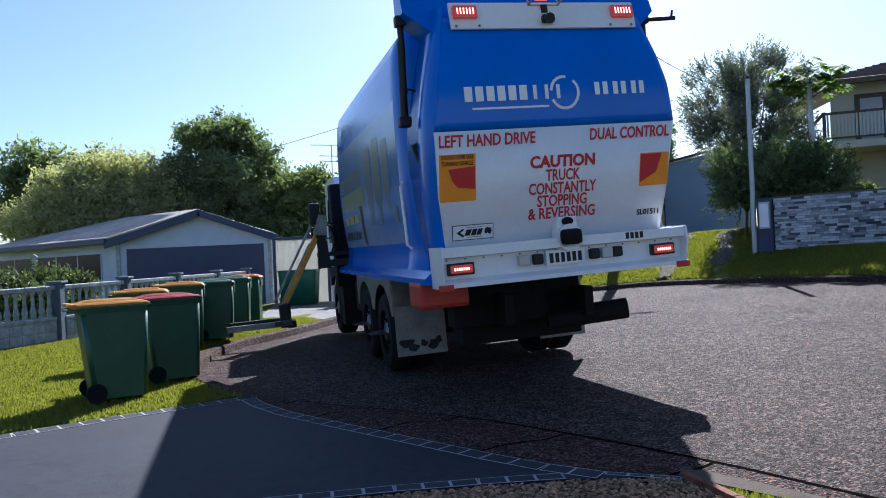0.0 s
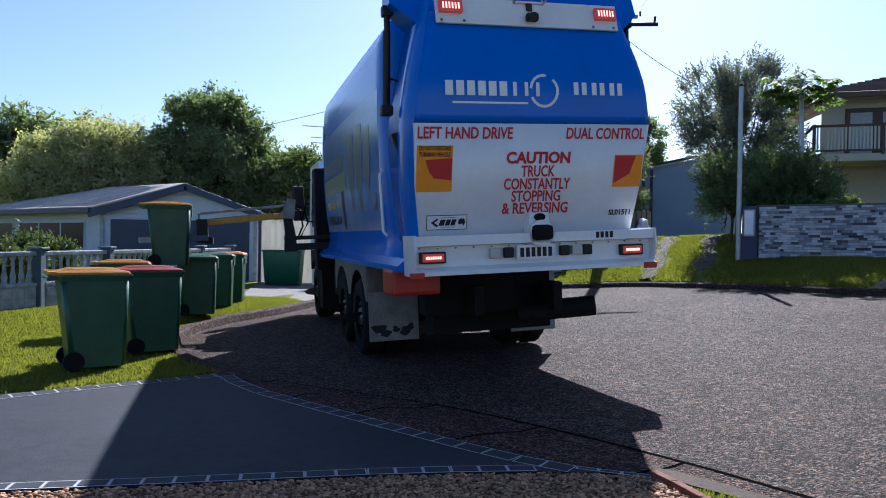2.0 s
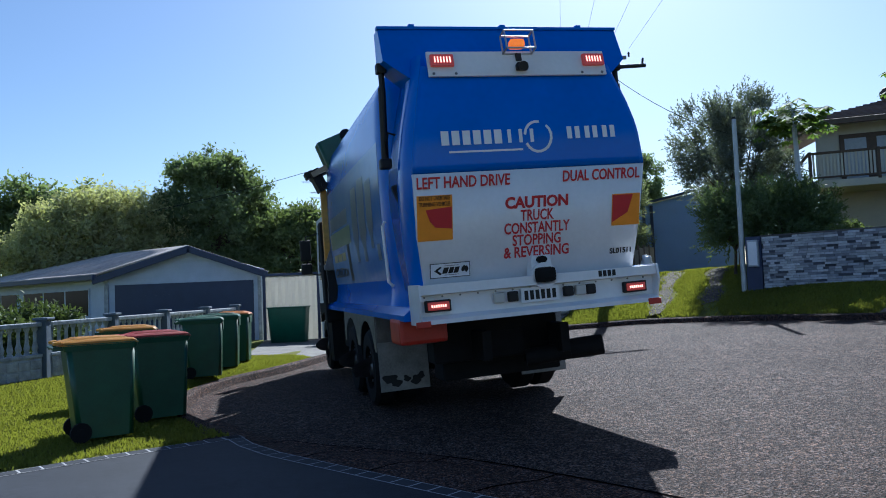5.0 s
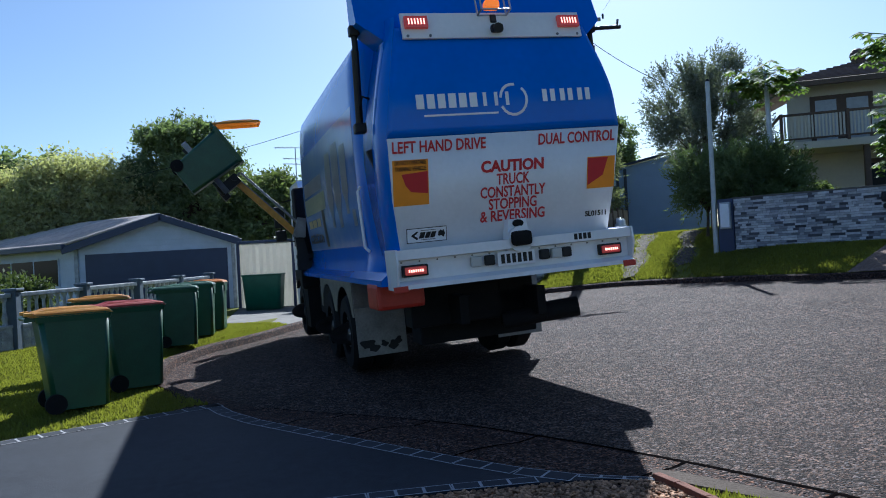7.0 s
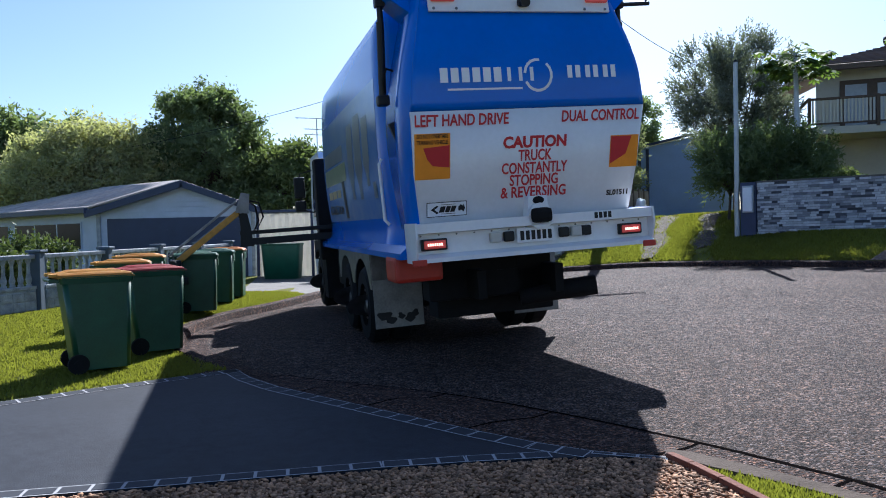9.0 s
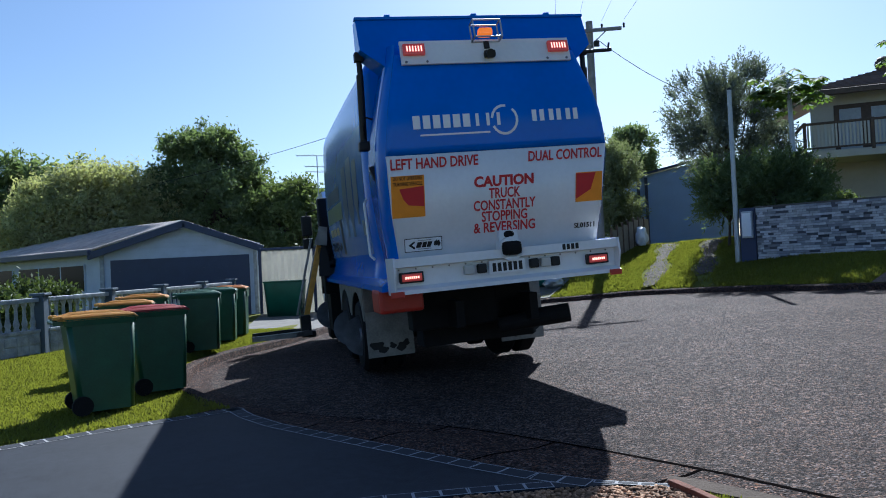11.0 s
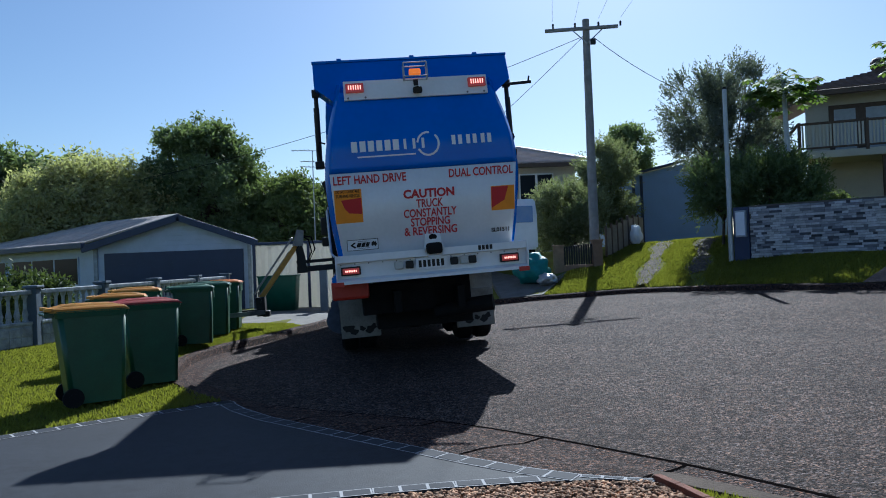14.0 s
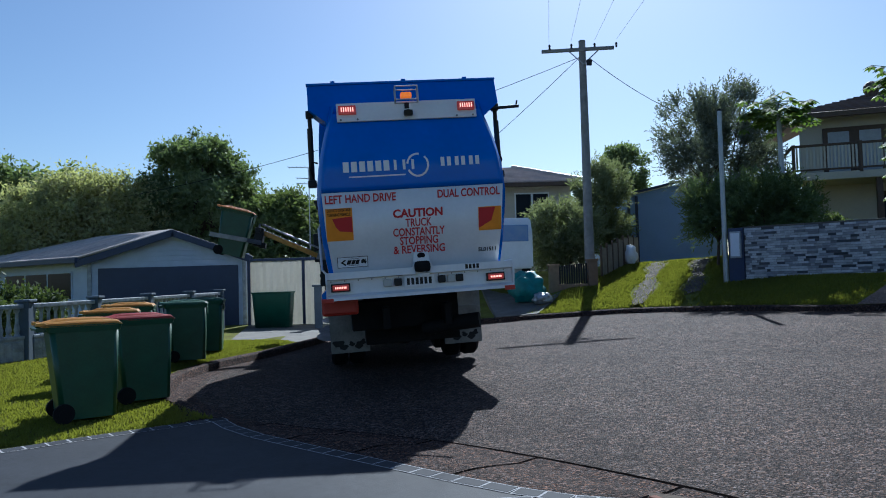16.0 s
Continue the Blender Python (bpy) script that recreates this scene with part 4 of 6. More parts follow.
for x, r, mt in ((-0.42, 0.055, CREAM), (-0.28, 0.05, DARKSTEEL), (0.30, 0.05, DARKSTEEL), (0.43, 0.055, CREAM), (0.54, 0.05, DARKSTEEL)):
    bm = B()
    box(bm, (x - r, -0.085, 1.31), (x + r, -0.02, 1.41), 0.018)
    part("work_lamp" if mt is CREAM else "socket", bm, mt, truck)
bm = B()
box(bm, (-0.055, -0.16, 1.47), (0.155, 0.0, 1.615), 0.045)
part("coupling", bm, BLACK, truck, "black rounded rubber coupling")
bm = B()
rod(bm, (0.05, -0.10, 1.535), (0.05, -0.03, 1.535), 0.128, 0.128, 20)
part("coupling_collar", bm, WHITE, truck)
bm = B()
prism(bm, [(-0.08, 1.43), (0.18, 1.43), (0.145, 1.735), (-0.045, 1.735)], 0.12, Matrix.Translation((0, 0.08, 0)) @ Matrix.Rotation(radians(90), 4, "X"))
part("coupling_plate", bm, WHITE, truck)
bm = B()
rod(bm, (0, 0, -0.03), (0, 0, 0.03), 0.055, 0.05, 16)
bmesh.ops.transform(bm, matrix=Matrix.Translation((0.05, -0.05, 1.69)) @ Matrix.Diagonal((1, 1, 0.72, 1)) @ Matrix.Rotation(radians(90), 4, "X"), verts=bm.verts[:])
part("inspection_cap", bm, BLACK, truck, "small black oval cap")
for k in range(4):
    bm = B()
    box(bm, (0.62 + 0.05 * k, -0.104, 1.47), (0.655 + 0.05 * k, -0.0995, 1.53))
    part("maker_bar", bm, DARKSTEEL, truck)
for k in range(14):
    bm = B()
    x = -1.15 + k * 2.3 / 13
    rod(bm, (x, -0.03, 1.425), (x, -0.012, 1.425), 0.009, n=6)
    part("rivet", bm, STEEL, truck)

# chassis, wheels, guards and flaps
bm = B()
for s in (-1, 1):
    box(bm, (s * 0.43 - 0.05, 0.4, 0.72), (s * 0.43 + 0.05, 9.2, 1.02), 0.01)
for y in (0.8, 2.6, 4.0, 5.6, 7.6):
    box(bm, (-0.45, y - 0.06, 0.74), (0.45, y + 0.06, 0.98))
box(bm, (-0.9, 0.75, 0.70), (0.5, 1.05, 1.12), 0.02)
box(bm, (-0.7, 1.2, 0.45), (0.7, 1.6, 1.2), 0.02)
box(bm, (-1.1, 4.9, 0.55), (-0.5, 6.2, 1.05), 0.04)
box(bm, (0.5, 4.9, 0.55), (1.1, 6.2, 1.05), 0.04)
part("chassis", bm, BLACK, truck, "dark chassis under the body")
bm = B()
for y in (2.95, 4.3, 7.75):
    bm = B()
    rod(bm, (-0.95, y, 0.5), (0.95, y, 0.5), 0.11)
    bmesh.ops.create_uvsphere(bm, u_segments=12, v_segments=8, radius=0.26, matrix=Matrix.Translation((0, y, 0.52)))
    part("axle", bm, BLACK, truck)
bm = B()
box(bm, (-1.30, 0.50, 0.95), (-0.80, 1.0, 1.22), 0.04)
part("red_tank", bm, RED, truck, "red steel box under the tail")
bm = B()
rod(bm, (0.10, 0.72, 0.66), (0.84, 0.46, 0.745), 0.095, n=20)
rod(bm, (0.54, 0.565, 0.72), (0.87, 0.45, 0.747), 0.108, n=20)
prism(bm, [(0.10, 1.14), (0.34, 1.14), (0.50, 0.86), (0.60, 0.78), (0.60, 0.66), (0.10, 0.62)], 0.05, Matrix(((1, 0, 0, 0), (0, 0, 1, 0.74), (0, 1, 0, 0), (0, 0, 0, 1))))
bmesh.ops.recalc_face_normals(bm, faces=bm.faces[:])
part("exhaust_pipe", bm, BLACK, truck, "dark pipe sticking out to the side")


WHEELS = []


def truck_wheel(x, y, r, wide):
    s = 1 if x > 0 else -1
    root = part("wheel", B(), BLACK, truck)
    bm = B()
    rim_r = r * 0.57
    prof = [(rim_r, -wide / 2), (r - 0.05, -wide / 2), (r, -wide / 2 + 0.05), (r, wide / 2 - 0.05), (r - 0.05, wide / 2), (rim_r, wide / 2)]
    n = 32
    rr = [[bm.verts.new((h, p * math.cos(math.tau * k / n), p * math.sin(math.tau * k / n))) for p, h in prof] for k in range(n)]
    for k in range(n):
        a, b = rr[k], rr[(k + 1) % n]
        for i in range(len(prof)):
            j = (i + 1) % len(prof)
            bm.faces.new((a[i], a[j], b[j], b[i]))
    bmesh.ops.recalc_face_normals(bm, faces=bm.faces[:])
    part("tyre", bm, BLACK, root)
    bm = B()
    rod(bm, (-wide * 0.3, 0, 0), (s * wide * 0.3, 0, 0), rim_r, n=24)
    rod(bm, (s * wide * 0.3, 0, 0), (s * wide * 0.48, 0, 0), rim_r * 0.45, rim_r * 0.36, 16)
    for k in range(10):
        a = math.tau * k / 10
        rod(bm, (s * wide * 0.3, math.cos(a) * rim_r * 0.68, math.sin(a) * rim_r * 0.68), (s * wide * 0.38, math.cos(a) * rim_r * 0.68, math.sin(a) * rim_r * 0.68), 0.018, n=6)
    part("rim", bm, STEEL, root, "dusty steel rim")
    root.matrix_basis = pose(x, y, r)
    WHEELS.append((root, x, y, r))
    return root


for s in (-1, 1):
    for y in (2.95, 4.3):
        truck_wheel(s * 1.10, y, 0.50, 0.27)
        truck_wheel(s * 0.80, y, 0.50, 0.27)
    truck_wheel(s * 1.08, 7.75, 0.50, 0.32)
    # chequer-plate guards with arches
    bm = B()
    for c in (2.95, 4.3):
        arch = [(c - 0.68, 0.75), (c - 0.60, 0.75)] + [(c + 0.60 * math.cos(math.pi * (1 - k / 10)), 0.62 + 0.50 * math.sin(math.pi * (1 - k / 10))) for k in range(1, 10)] + [(c + 0.60, 0.75), (c + 0.68, 0.75)]
        outline = arch + [(c + 0.68, 1.21), (c - 0.68, 1.21)]
        prism(bm, outline, 0.012, Matrix(((0, 0, 1, s * 1.235 - 0.006), (1, 0, 0, 0), (0, 1, 0, 0), (0, 0, 0, 1))))
    bmesh.ops.recalc_face_normals(bm, faces=bm.faces[:])
    part("wheel_guard", bm, STEEL, truck, "chequer-plate wheel guard")
    bm = B()
    box(bm, (s * 0.92 - 0.31, 2.255, 0.80), (s * 0.92 + 0.31, 2.275, 1.21), 0.004)
    part("guard_plate", bm, STEEL, truck)
    bm = B()
    box(bm, (s * 0.92 - 0.31, 2.235, 0.26), (s * 0.92 + 0.31, 2.255, 0.86), 0.006)
    flap = part("mud_flap", bm, FLAP, truck, "grey scuffed mud flap")
    bm = B()
    for k, (ex, ez, er) in enumerate(((-0.19, 0.41, 0.085), (-0.12, 0.36, 0.07), (0.02, 0.40, 0.045), (0.13, 0.37, 0.06), (0.2, 0.42, 0.05))):
        prism(bm, [(s * 0.92 + ex + er * math.cos(q) * (1 + 0.3 * math.sin(3 * q + k)), ez + er * 0.8 * math.sin(q) * (1 + 0.3 * math.cos(2 * q + k))) for q in [0.35 * j for j in range(18)]],
              0.003, Matrix.Translation((0, 2.234 - 0.0005 * k, 0)) @ Matrix.Rotation(radians(90), 4, "X"))
    part("flap_emblem", bm, DARKSTEEL, flap)

# cab
bm = B()
prism(bm, [(7.05, 0.75), (7.05, 2.75), (7.25, 2.95), (8.55, 2.95), (9.0, 2.0), (9.05, 0.55), (8.3, 0.55), (8.25, 0.95), (7.9, 1.15), (7.5, 1.1), (7.2, 0.75)], 2.36,
      Matrix(((0, 0, 1, -1.18), (1, 0, 0, 0), (0, 1, 0, 0), (0, 0, 0, 1))))
bmesh.ops.recalc_face_normals(bm, faces=bm.faces[:])
cab = part("cab", bm, WHITE, truck, "white cab ahead of the body")
for s in (-1, 1):
    bm = B()
    prism(bm, [(7.3, 1.75), (7.3, 2.6), (8.3, 2.6), (8.6, 2.0), (8.6, 1.75)], 0.012, Matrix(((0, 0, 1, s * 1.184 - 0.006), (1, 0, 0, 0), (0, 1, 0, 0), (0, 0, 0, 1))))
    bmesh.ops.recalc_face_normals(bm, faces=bm.faces[:])
    part("side_window", bm, GLASS, cab)
    bm = B()
    tube(bm, [(s * 1.18, 8.5, 2.7), (s * 1.42, 8.6, 2.65), (s * 1.42, 8.6, 1.9), (s * 1.18, 8.6, 1.85)], 0.016)
    box(bm, (s * 1.44 - 0.11, 8.55, 2.15), (s * 1.44 + 0.11, 8.63, 2.58), 0.03)
    box(bm, (s * 1.44 - 0.11, 8.55, 1.88), (s * 1.44 + 0.11, 8.63, 2.10), 0.03)
    part("mirror", bm, DARKSTEEL, cab, "black double mirror on a bracket")
bm = B()
box(bm, (-1.33, 6.64, 0.95), (-0.2, 7.02, 2.78), 0.05)
box(bm, (0.3, 6.45, 0.9), (1.15, 7.0, 2.6), 0.05)
rod(bm, (0.2, 6.6, 2.4), (0.2, 6.6, 3.4), 0.08)
part("hopper_frame", bm, BLACK, truck, "dark frame and hoses between cab and body")
for s in (-1, 1):
    bm = B()
    prism(bm, [(6.66, 0.26), (6.66, 1.24), (7.2, 1.30), (8.4, 1.28), (8.45, 0.9), (8.2, 1.05), (7.75, 1.12), (7.3, 1.0), (7.14, 0.6), (7.12, 0.26)], 0.5,
          Matrix(((0, 0, 1, s * 1.0 - 0.25), (1, 0, 0, 0), (0, 1, 0, 0), (0, 0, 0, 1))))
    bmesh.ops.recalc_face_normals(bm, faces=bm.faces[:])
    part("front_mudguard", bm, BLACK, truck, "black front mudguard")

# flank artwork: pale field with plain shapes
for s in (-1, 1):
    bm = B()
    zz = [1.62 + 1.55 * k / 8 for k in range(9)]
    grid(bm, lambda y, z: Vector((s * (side_x(z, y) + 0.004), y, z)), [1.35 + 4.75 * k / 8 for k in range(9)], zz)
    bmesh.ops.recalc_face_normals(bm, faces=bm.faces[:])
    art = part("side_panel", bm, PALEB, truck, "pale picture panel with bottle shapes", True)
    for yc, z0, z1, half in ((2.05, 2.02, 2.85, 0.19), (2.62, 1.88, 2.95, 0.25), (3.2, 1.9, 2.9, 0.22)):
        bm = B()
        grid(bm, lambda u, q: (lambda z, w: Vector((s * (side_x(z, yc + u * half * w) + 0.008), yc + u * half * w, z)))(z0 + (z1 - z0) * q, 0.42 if q < 0.18 else 0.62 if q < 0.3 else 1.0 if q < 0.92 else 0.85),
             [-1, -0.3, 0.3, 1], [0, 0.08, 0.17, 0.24, 0.34, 0.5, 0.7, 0.9, 1.0])
        bmesh.ops.recalc_face_normals(bm, faces=bm.faces[:])
        part("bottle_shape", bm, PRINTD, art)
    for y0, y1, z0, z1, mt in ((3.9, 5.9, 2.50, 2.72, PRINTD), (3.7, 5.95, 2.2, 2.46, PRINTG), (5.35, 5.75, 1.98, 2.1, PRINTY), (4.85, 5.28, 1.98, 2.1, PRINTY), (4.4, 4.75, 1.98, 2.1, PRINTY), (3.95, 4.18, 1.66, 2.2, DARKSTEEL), (1.62, 1.80, 1.86, 2.05, PRINTD)):
        bm = B()
        grid(bm, lambda y, z: Vector((s * (side_x(z, y) + 0.008), y, z)), [y0 + (y1 - y0) * k / 3 for k in range(4)], [z0 + (z1 - z0) * k / 3 for k in range(4)])
        part("picture_shape", bm, mt, art)
    words("COLLECTION", 0.2, art, Matrix(((0, 0, s, s * (side_x(1.80, 5.1) + 0.010)), (s, 0, 0, 5.1), (0, 1, 0, 1.80), (0, 0, 0, 1))), DARKSTEEL, width=1.45, bold=0.006)
    bm = B()
    tube(bm, [(s * 1.23, 0.95, 1.55), (s * 1.27, 0.98, 1.6), (s * 1.28, 1.02, 2.2), (s * 1.25, 1.02, 2.25)], 0.018)
    part("grab_rail", bm, WHITE, truck, "white grab rail")

# ---- lifting gear ----
ARM_Y, PIV_Z, ARM_L = 6.42, 1.95, 1.42
# sliding beam with mast; its origin below the pivot
bm = B()
box(bm, (-0.05, -0.06, -0.62), (2.4, 0.06, -0.50), 0.01)
box(bm, (-0.05, -0.05, -0.44), (2.4, 0.05, -0.37), 0.01)
beam = part("arm_beam", bm, DARKSTEEL, truck, "dark sliding beam")
bm = B()
prism(bm, [(-0.05, -0.64), (0.17, -0.64), (0.14, -0.30), (0.07, 0.10), (-0.06, 0.10), (-0.03, -0.3)], 0.14, Matrix.Translation((0, 0.07, 0)) @ Matrix.Rotation(radians(90), 4, "X"))
bmesh.ops.recalc_face_normals(bm, faces=bm.faces[:])
part("mast", bm, DARKSTEEL, beam)
bm = B()
rod(bm, (0, -0.16, 0), (0, 0.16, 0), 0.07, n=16)
rod(bm, (0.06, -0.13, 0.2), (0.06, 0.13, 0.2), 0.05, n=14)
prism(bm, [(-0.1, -0.05), (0.12, -0.08), (0.16, 0.25), (0.02, 0.28)], 0.05, Matrix.Translation((0, -0.12, 0)) @ Matrix.Rotation(radians(90), 4, "X"))
bmesh.ops.recalc_face_normals(bm, faces=bm.faces[:])
part("pivot", bm, STEEL, beam, "grey pivot bracket")
bm = B()
tube(bm, [(0.1, -0.1, 0.15), (0.3, -0.1, 0.1), (0.36, -0.1, -0.15), (0.22, -0.1, -0.4)], 0.016)
tube(bm, [(0.1, 0.0, 0.15), (0.24, 0.0, 0.05), (0.28, 0.0, -0.2), (0.18, 0.0, -0.42)], 0.016)
part("hose", bm, BLACK, beam)
# lifting arm: from the pivot along local -x
bm = B()
box(bm, (-ARM_L, -0.07, -0.06), (0.02, 0.07, 0.04), 0.012)
arm = part("lifting_arm", bm, YELLOW, truck, "ochre and grey lifting arm")
bm = B()
box(bm, (-ARM_L + 0.1, -0.05, 0.04), (-0.25, 0.05, 0.058), 0.005)
part("arm_cover", bm, STEEL, arm)
bm = B()
box(bm, (-ARM_L + 0.02, -0.035, 0.135), (0.04, 0.035, 0.175), 0.008)
part("tie_bar", bm, STEEL, arm, "grey tie bar")
# gripper: origin at the arm's end, jaws reach along -x
bm = B()
box(bm, (-0.06, -0.20, -0.34), (0.12, 0.20, 0.06), 0.02)
box(bm, (0.05, -0.14, -0.36), (0.20, 0.14, -0.24), 0.02)
rod(bm, (0, -0.26, 0), (0, 0.26, 0), 0.06, n=14)
grip = part("gripper", bm, DARKSTEEL, truck, "dark gripper head")
bm = B()
rod(bm, (-0.02, 0.12, -0.05), (-0.02, 0.12, 0.16), 0.02)
part("sensor_post", bm, STEEL, grip)


def jaw(s):
    bm = B()
    prism(bm, [(-0.02, 0.20), (0.04, 0.28), (-0.25, 0.40), (-1.00, 0.38), (-1.02, 0.32), (-0.28, 0.32)], 0.09, Matrix.Translation((0.08, 0, -0.30)))
    if s < 0:
        for v in bm.verts:
            v.co.y = -v.co.y
    bmesh.ops.recalc_face_normals(bm, faces=bm.faces[:])
    return part("jaw", bm, STEEL if s < 0 else DARKSTEEL, grip, "steel gripper jaw")


jaw(-1)
jaw(1)


# ---- baluster fence ----
fence = thing("fence", "weathered concrete baluster fence with slate-blue posts", "fence")
FP = [Vector(p) for p in ((-9.6, 6.5), (-8.8, 9.0), (-8.0, 11.4), (-7.2, 13.77), (-6.73, 15.6), (-6.3, 17.4), (-5.9, 19.2), (-5.55, 20.8))]


def fence_z(p):
    return land_z(p.x, p.y)


for p in FP:
    z = fence_z(p)
    bm = B()
    box(bm, (p.x - 0.10, p.y - 0.10, z - 0.05), (p.x + 0.10, p.y + 0.10, z + 1.06), 0.012)
    box(bm, (p.x - 0.14, p.y - 0.14, z + 1.06), (p.x + 0.14, p.y + 0.14, z + 1.11), 0.015)
    part("post", bm, FENCEP, fence)
for a, b in zip(FP, FP[1:]):
    d = b - a
    L, ang = d.length, math.atan2(d.y, d.x)
    za, zb = fence_z(a), fence_z(b)
    m = Matrix.Translation((a.x, a.y, za)) @ Matrix.Rotation(ang, 4, "Z") @ Matrix.Rotation(-math.atan2(zb - za, L), 4, "Y")
    bm = B()
    box(bm, (0.1, -0.07, -0.08), (L - 0.1, 0.07, 0.40), 0.01, m)
    for k in range(9):
        for r in range(2):
            x = 0.12 + (L - 0.24) * k / 9
            box(bm, (x + 0.01, -0.082, 0.02 + 0.18 * r), (x + (L - 0.24) / 9 - 0.01, 0.082, 0.18 + 0.18 * r), 0.012, m)
    part("base_wall", bm, FENCEW, fence, "pale block base")
    bm = B()
    box(bm, (0.1, -0.09, 0.40), (L - 0.1, 0.09, 0.46), 0.01, m)
    part("bottom_rail", bm, FENCEW, fence)
    bm = B()
    box(bm, (0.1, -0.08, 0.95), (L - 0.1, 0.08, 1.03), 0.015, m)
    part("top_rail", bm, FENCEW, fence)
    n = int(L / 0.19)
    for k in range(n):
        x = 0.1 + (L - 0.2) * (k + 0.5) / n
        bm = B()
        for z0, z1, r0, r1 in ((0.46, 0.50, 0.05, 0.05), (0.50, 0.58, 0.035, 0.055), (0.58, 0.68, 0.055, 0.032), (0.68, 0.86, 0.032, 0.028), (0.86, 0.90, 0.028, 0.045), (0.90, 0.955, 0.05, 0.05)):
            rod(bm, m @ Vector((x, 0, z0)), m @ Vector((x, 0, z1)), r0, r1, 8)
        part("baluster", bm, FENCEW, fence)

# ---- weatherboard garage and wing ----
house = thing("garage_house", "pale weatherboard garage with navy trim and low roof", "garage")
GL, GR, GA, GY = -9.85, -5.2, -7.25, 22.5
WL = Vector((-17.5, 29.0))
EZ, AZ = 2.34, 3.05


def quad(name, pts, material, parent, label="", thick=0.06):
    bm = B()
    f = bm.faces.new([bm.verts.new(p) for p in pts])
    bmesh.ops.recalc_face_normals(bm, faces=[f])
    bmesh.ops.solidify(bm, geom=bm.faces[:], thickness=thick)
    bmesh.ops.recalc_face_normals(bm, faces=bm.faces[:])
    return part(name, bm, material, parent, label)


quad("front_wall", [(GL, GY + 0.11, 0), (GR, GY + 0.11, 0), (GR, GY + 0.11, EZ), (GA, GY + 0.11, AZ - 0.06), (GL, GY + 0.11, EZ)], WEATHER, house, "weatherboard gable wall", 0.1)
quad("wing_wall", [(GL, GY, 0), (WL.x, WL.y, 0), (WL.x, WL.y, EZ), (GL, GY, EZ)], WEATHER, house, "weatherboard wing wall", 0.1)
quad("side_wall", [(GR, GY, 0), (GR - 4.3, GY + 5.5, 0), (GR - 4.3, GY + 5.5, EZ), (GR, GY, EZ)], WEATHER, house, "", 0.1)
quad("roof_slope", [(GL - 0.15, GY - 0.35, EZ - 0.03), (GA, GY - 0.35, AZ), (-13.6, 30.5, 3.4), (-18.0, 28.6, EZ - 0.03)], ROOFM, house, "weathered pale metal roof", 0.06)
quad("roof_slope", [(GR + 0.2, GY - 0.35, EZ - 0.06), (GR - 4.1, GY + 5.15, EZ - 0.06), (GA - 4.3, GY + 5.15, AZ), (GA, GY - 0.35, AZ)], ROOFM, house, "", 0.06)
bm = B()
k = 0.0
while k < 1.0:
    a = Vector((GL - 0.15, GY - 0.35, EZ)).lerp(Vector((-18.0, 28.6, EZ)), k)
    b = Vector((GA, GY - 0.35, AZ + 0.03)).lerp(Vector((-13.6, 30.5, 3.43)), k)
    rod(bm, a, b, 0.03, n=5)
    k += 0.022
part("roof_ribs", bm, ROOFM, house)
for (x0, z0), (x1, z1) in (((GL - 0.3, EZ - 0.12), (GA, AZ + 0.03)), ((GA, AZ + 0.03), (GR + 0.3, EZ - 0.12))):
    bm = B()
    d = Vector((x1 - x0, 0, z1 - z0))
    box(bm, (0, -0.03, -0.19), (d.length, 0.03, 0.01), 0.006, Matrix.Translation((x0, GY - 0.38, z0)) @ Matrix.Rotation(-math.atan2(d.z, d.x), 4, "Y"))
    part("barge_board", bm, NAVY, house, "navy barge board")
bm = B()
a, b = Vector((GL - 0.2, GY - 0.42, EZ - 0.06)), Vector((-18.05, 28.5, EZ - 0.06))
d = b - a
box(bm, (0, -0.06, -0.10), (d.length, 0.06, 0.05), 0.01, Matrix.Translation(a) @ Matrix.Rotation(math.atan2(d.y, d.x), 4, "Z"))
part("gutter", bm, NAVY, house, "navy gutter")
z = 0.15
while z < AZ - 0.2:
    up = max(0, (z + 0.16 - EZ) / (AZ - EZ))
    x0, x1 = GL + up * (GA - GL), GR - up * (GR - GA)
    bm = B()
    prism(bm, [(0, 0), (0.14, 0), (0.14, -0.006), (0, -0.022)], x1 - x0, Matrix(((0, 0, 1, x0), (0, 1, 0, GY - 0.052), (1, 0, 0, z), (0, 0, 0, 1))))
    bmesh.ops.recalc_face_normals(bm, faces=bm.faces[:])
    part("board", bm, WEATHER, house)
    z += 0.145
dw = Vector((WL.x - GL, WL.y - GY)).normalized()
z = 0.15
wl = (WL - Vector((GL, GY))).length
while z < EZ - 0.1:
    bm = B()
    m = Matrix.Translation((GL, GY, z)) @ Matrix.Rotation(math.atan2(dw.y, dw.x), 4, "Z")
    prism(bm, [(0, 0.055), (0.14, 0.055), (0.14, 0.061), (0, 0.077)], wl, m @ Matrix(((0, 0, 1, 0), (0, 1, 0, 0), (1, 0, 0, 0), (0, 0, 0, 1))))
    bmesh.ops.recalc_face_normals(bm, faces=bm.faces[:])
    part("board", bm, WEATHER, house)
    z += 0.145
bm = B()
box(bm, (-9.58, GY - 0.09, 0.02), (-5.42, GY - 0.06, 2.0), 0.004)
door = part("garage_door", bm, NAVY, house, "wide navy garage door")
for k in range(1, 6):
    bm = B()
    box(bm, (-9.56, GY - 0.105, 2.0 * k / 6 - 0.008), (-5.44, GY - 0.088, 2.0 * k / 6 + 0.008))
    part("door_rib", bm, NAVY, door)
bm = B()
box(bm, (GR - 0.09, GY - 0.12, 0), (GR + 0.02, GY - 0.07, EZ - 0.1), 0.01)
part("corner_trim", bm, FENCEW, house)
bm = B()
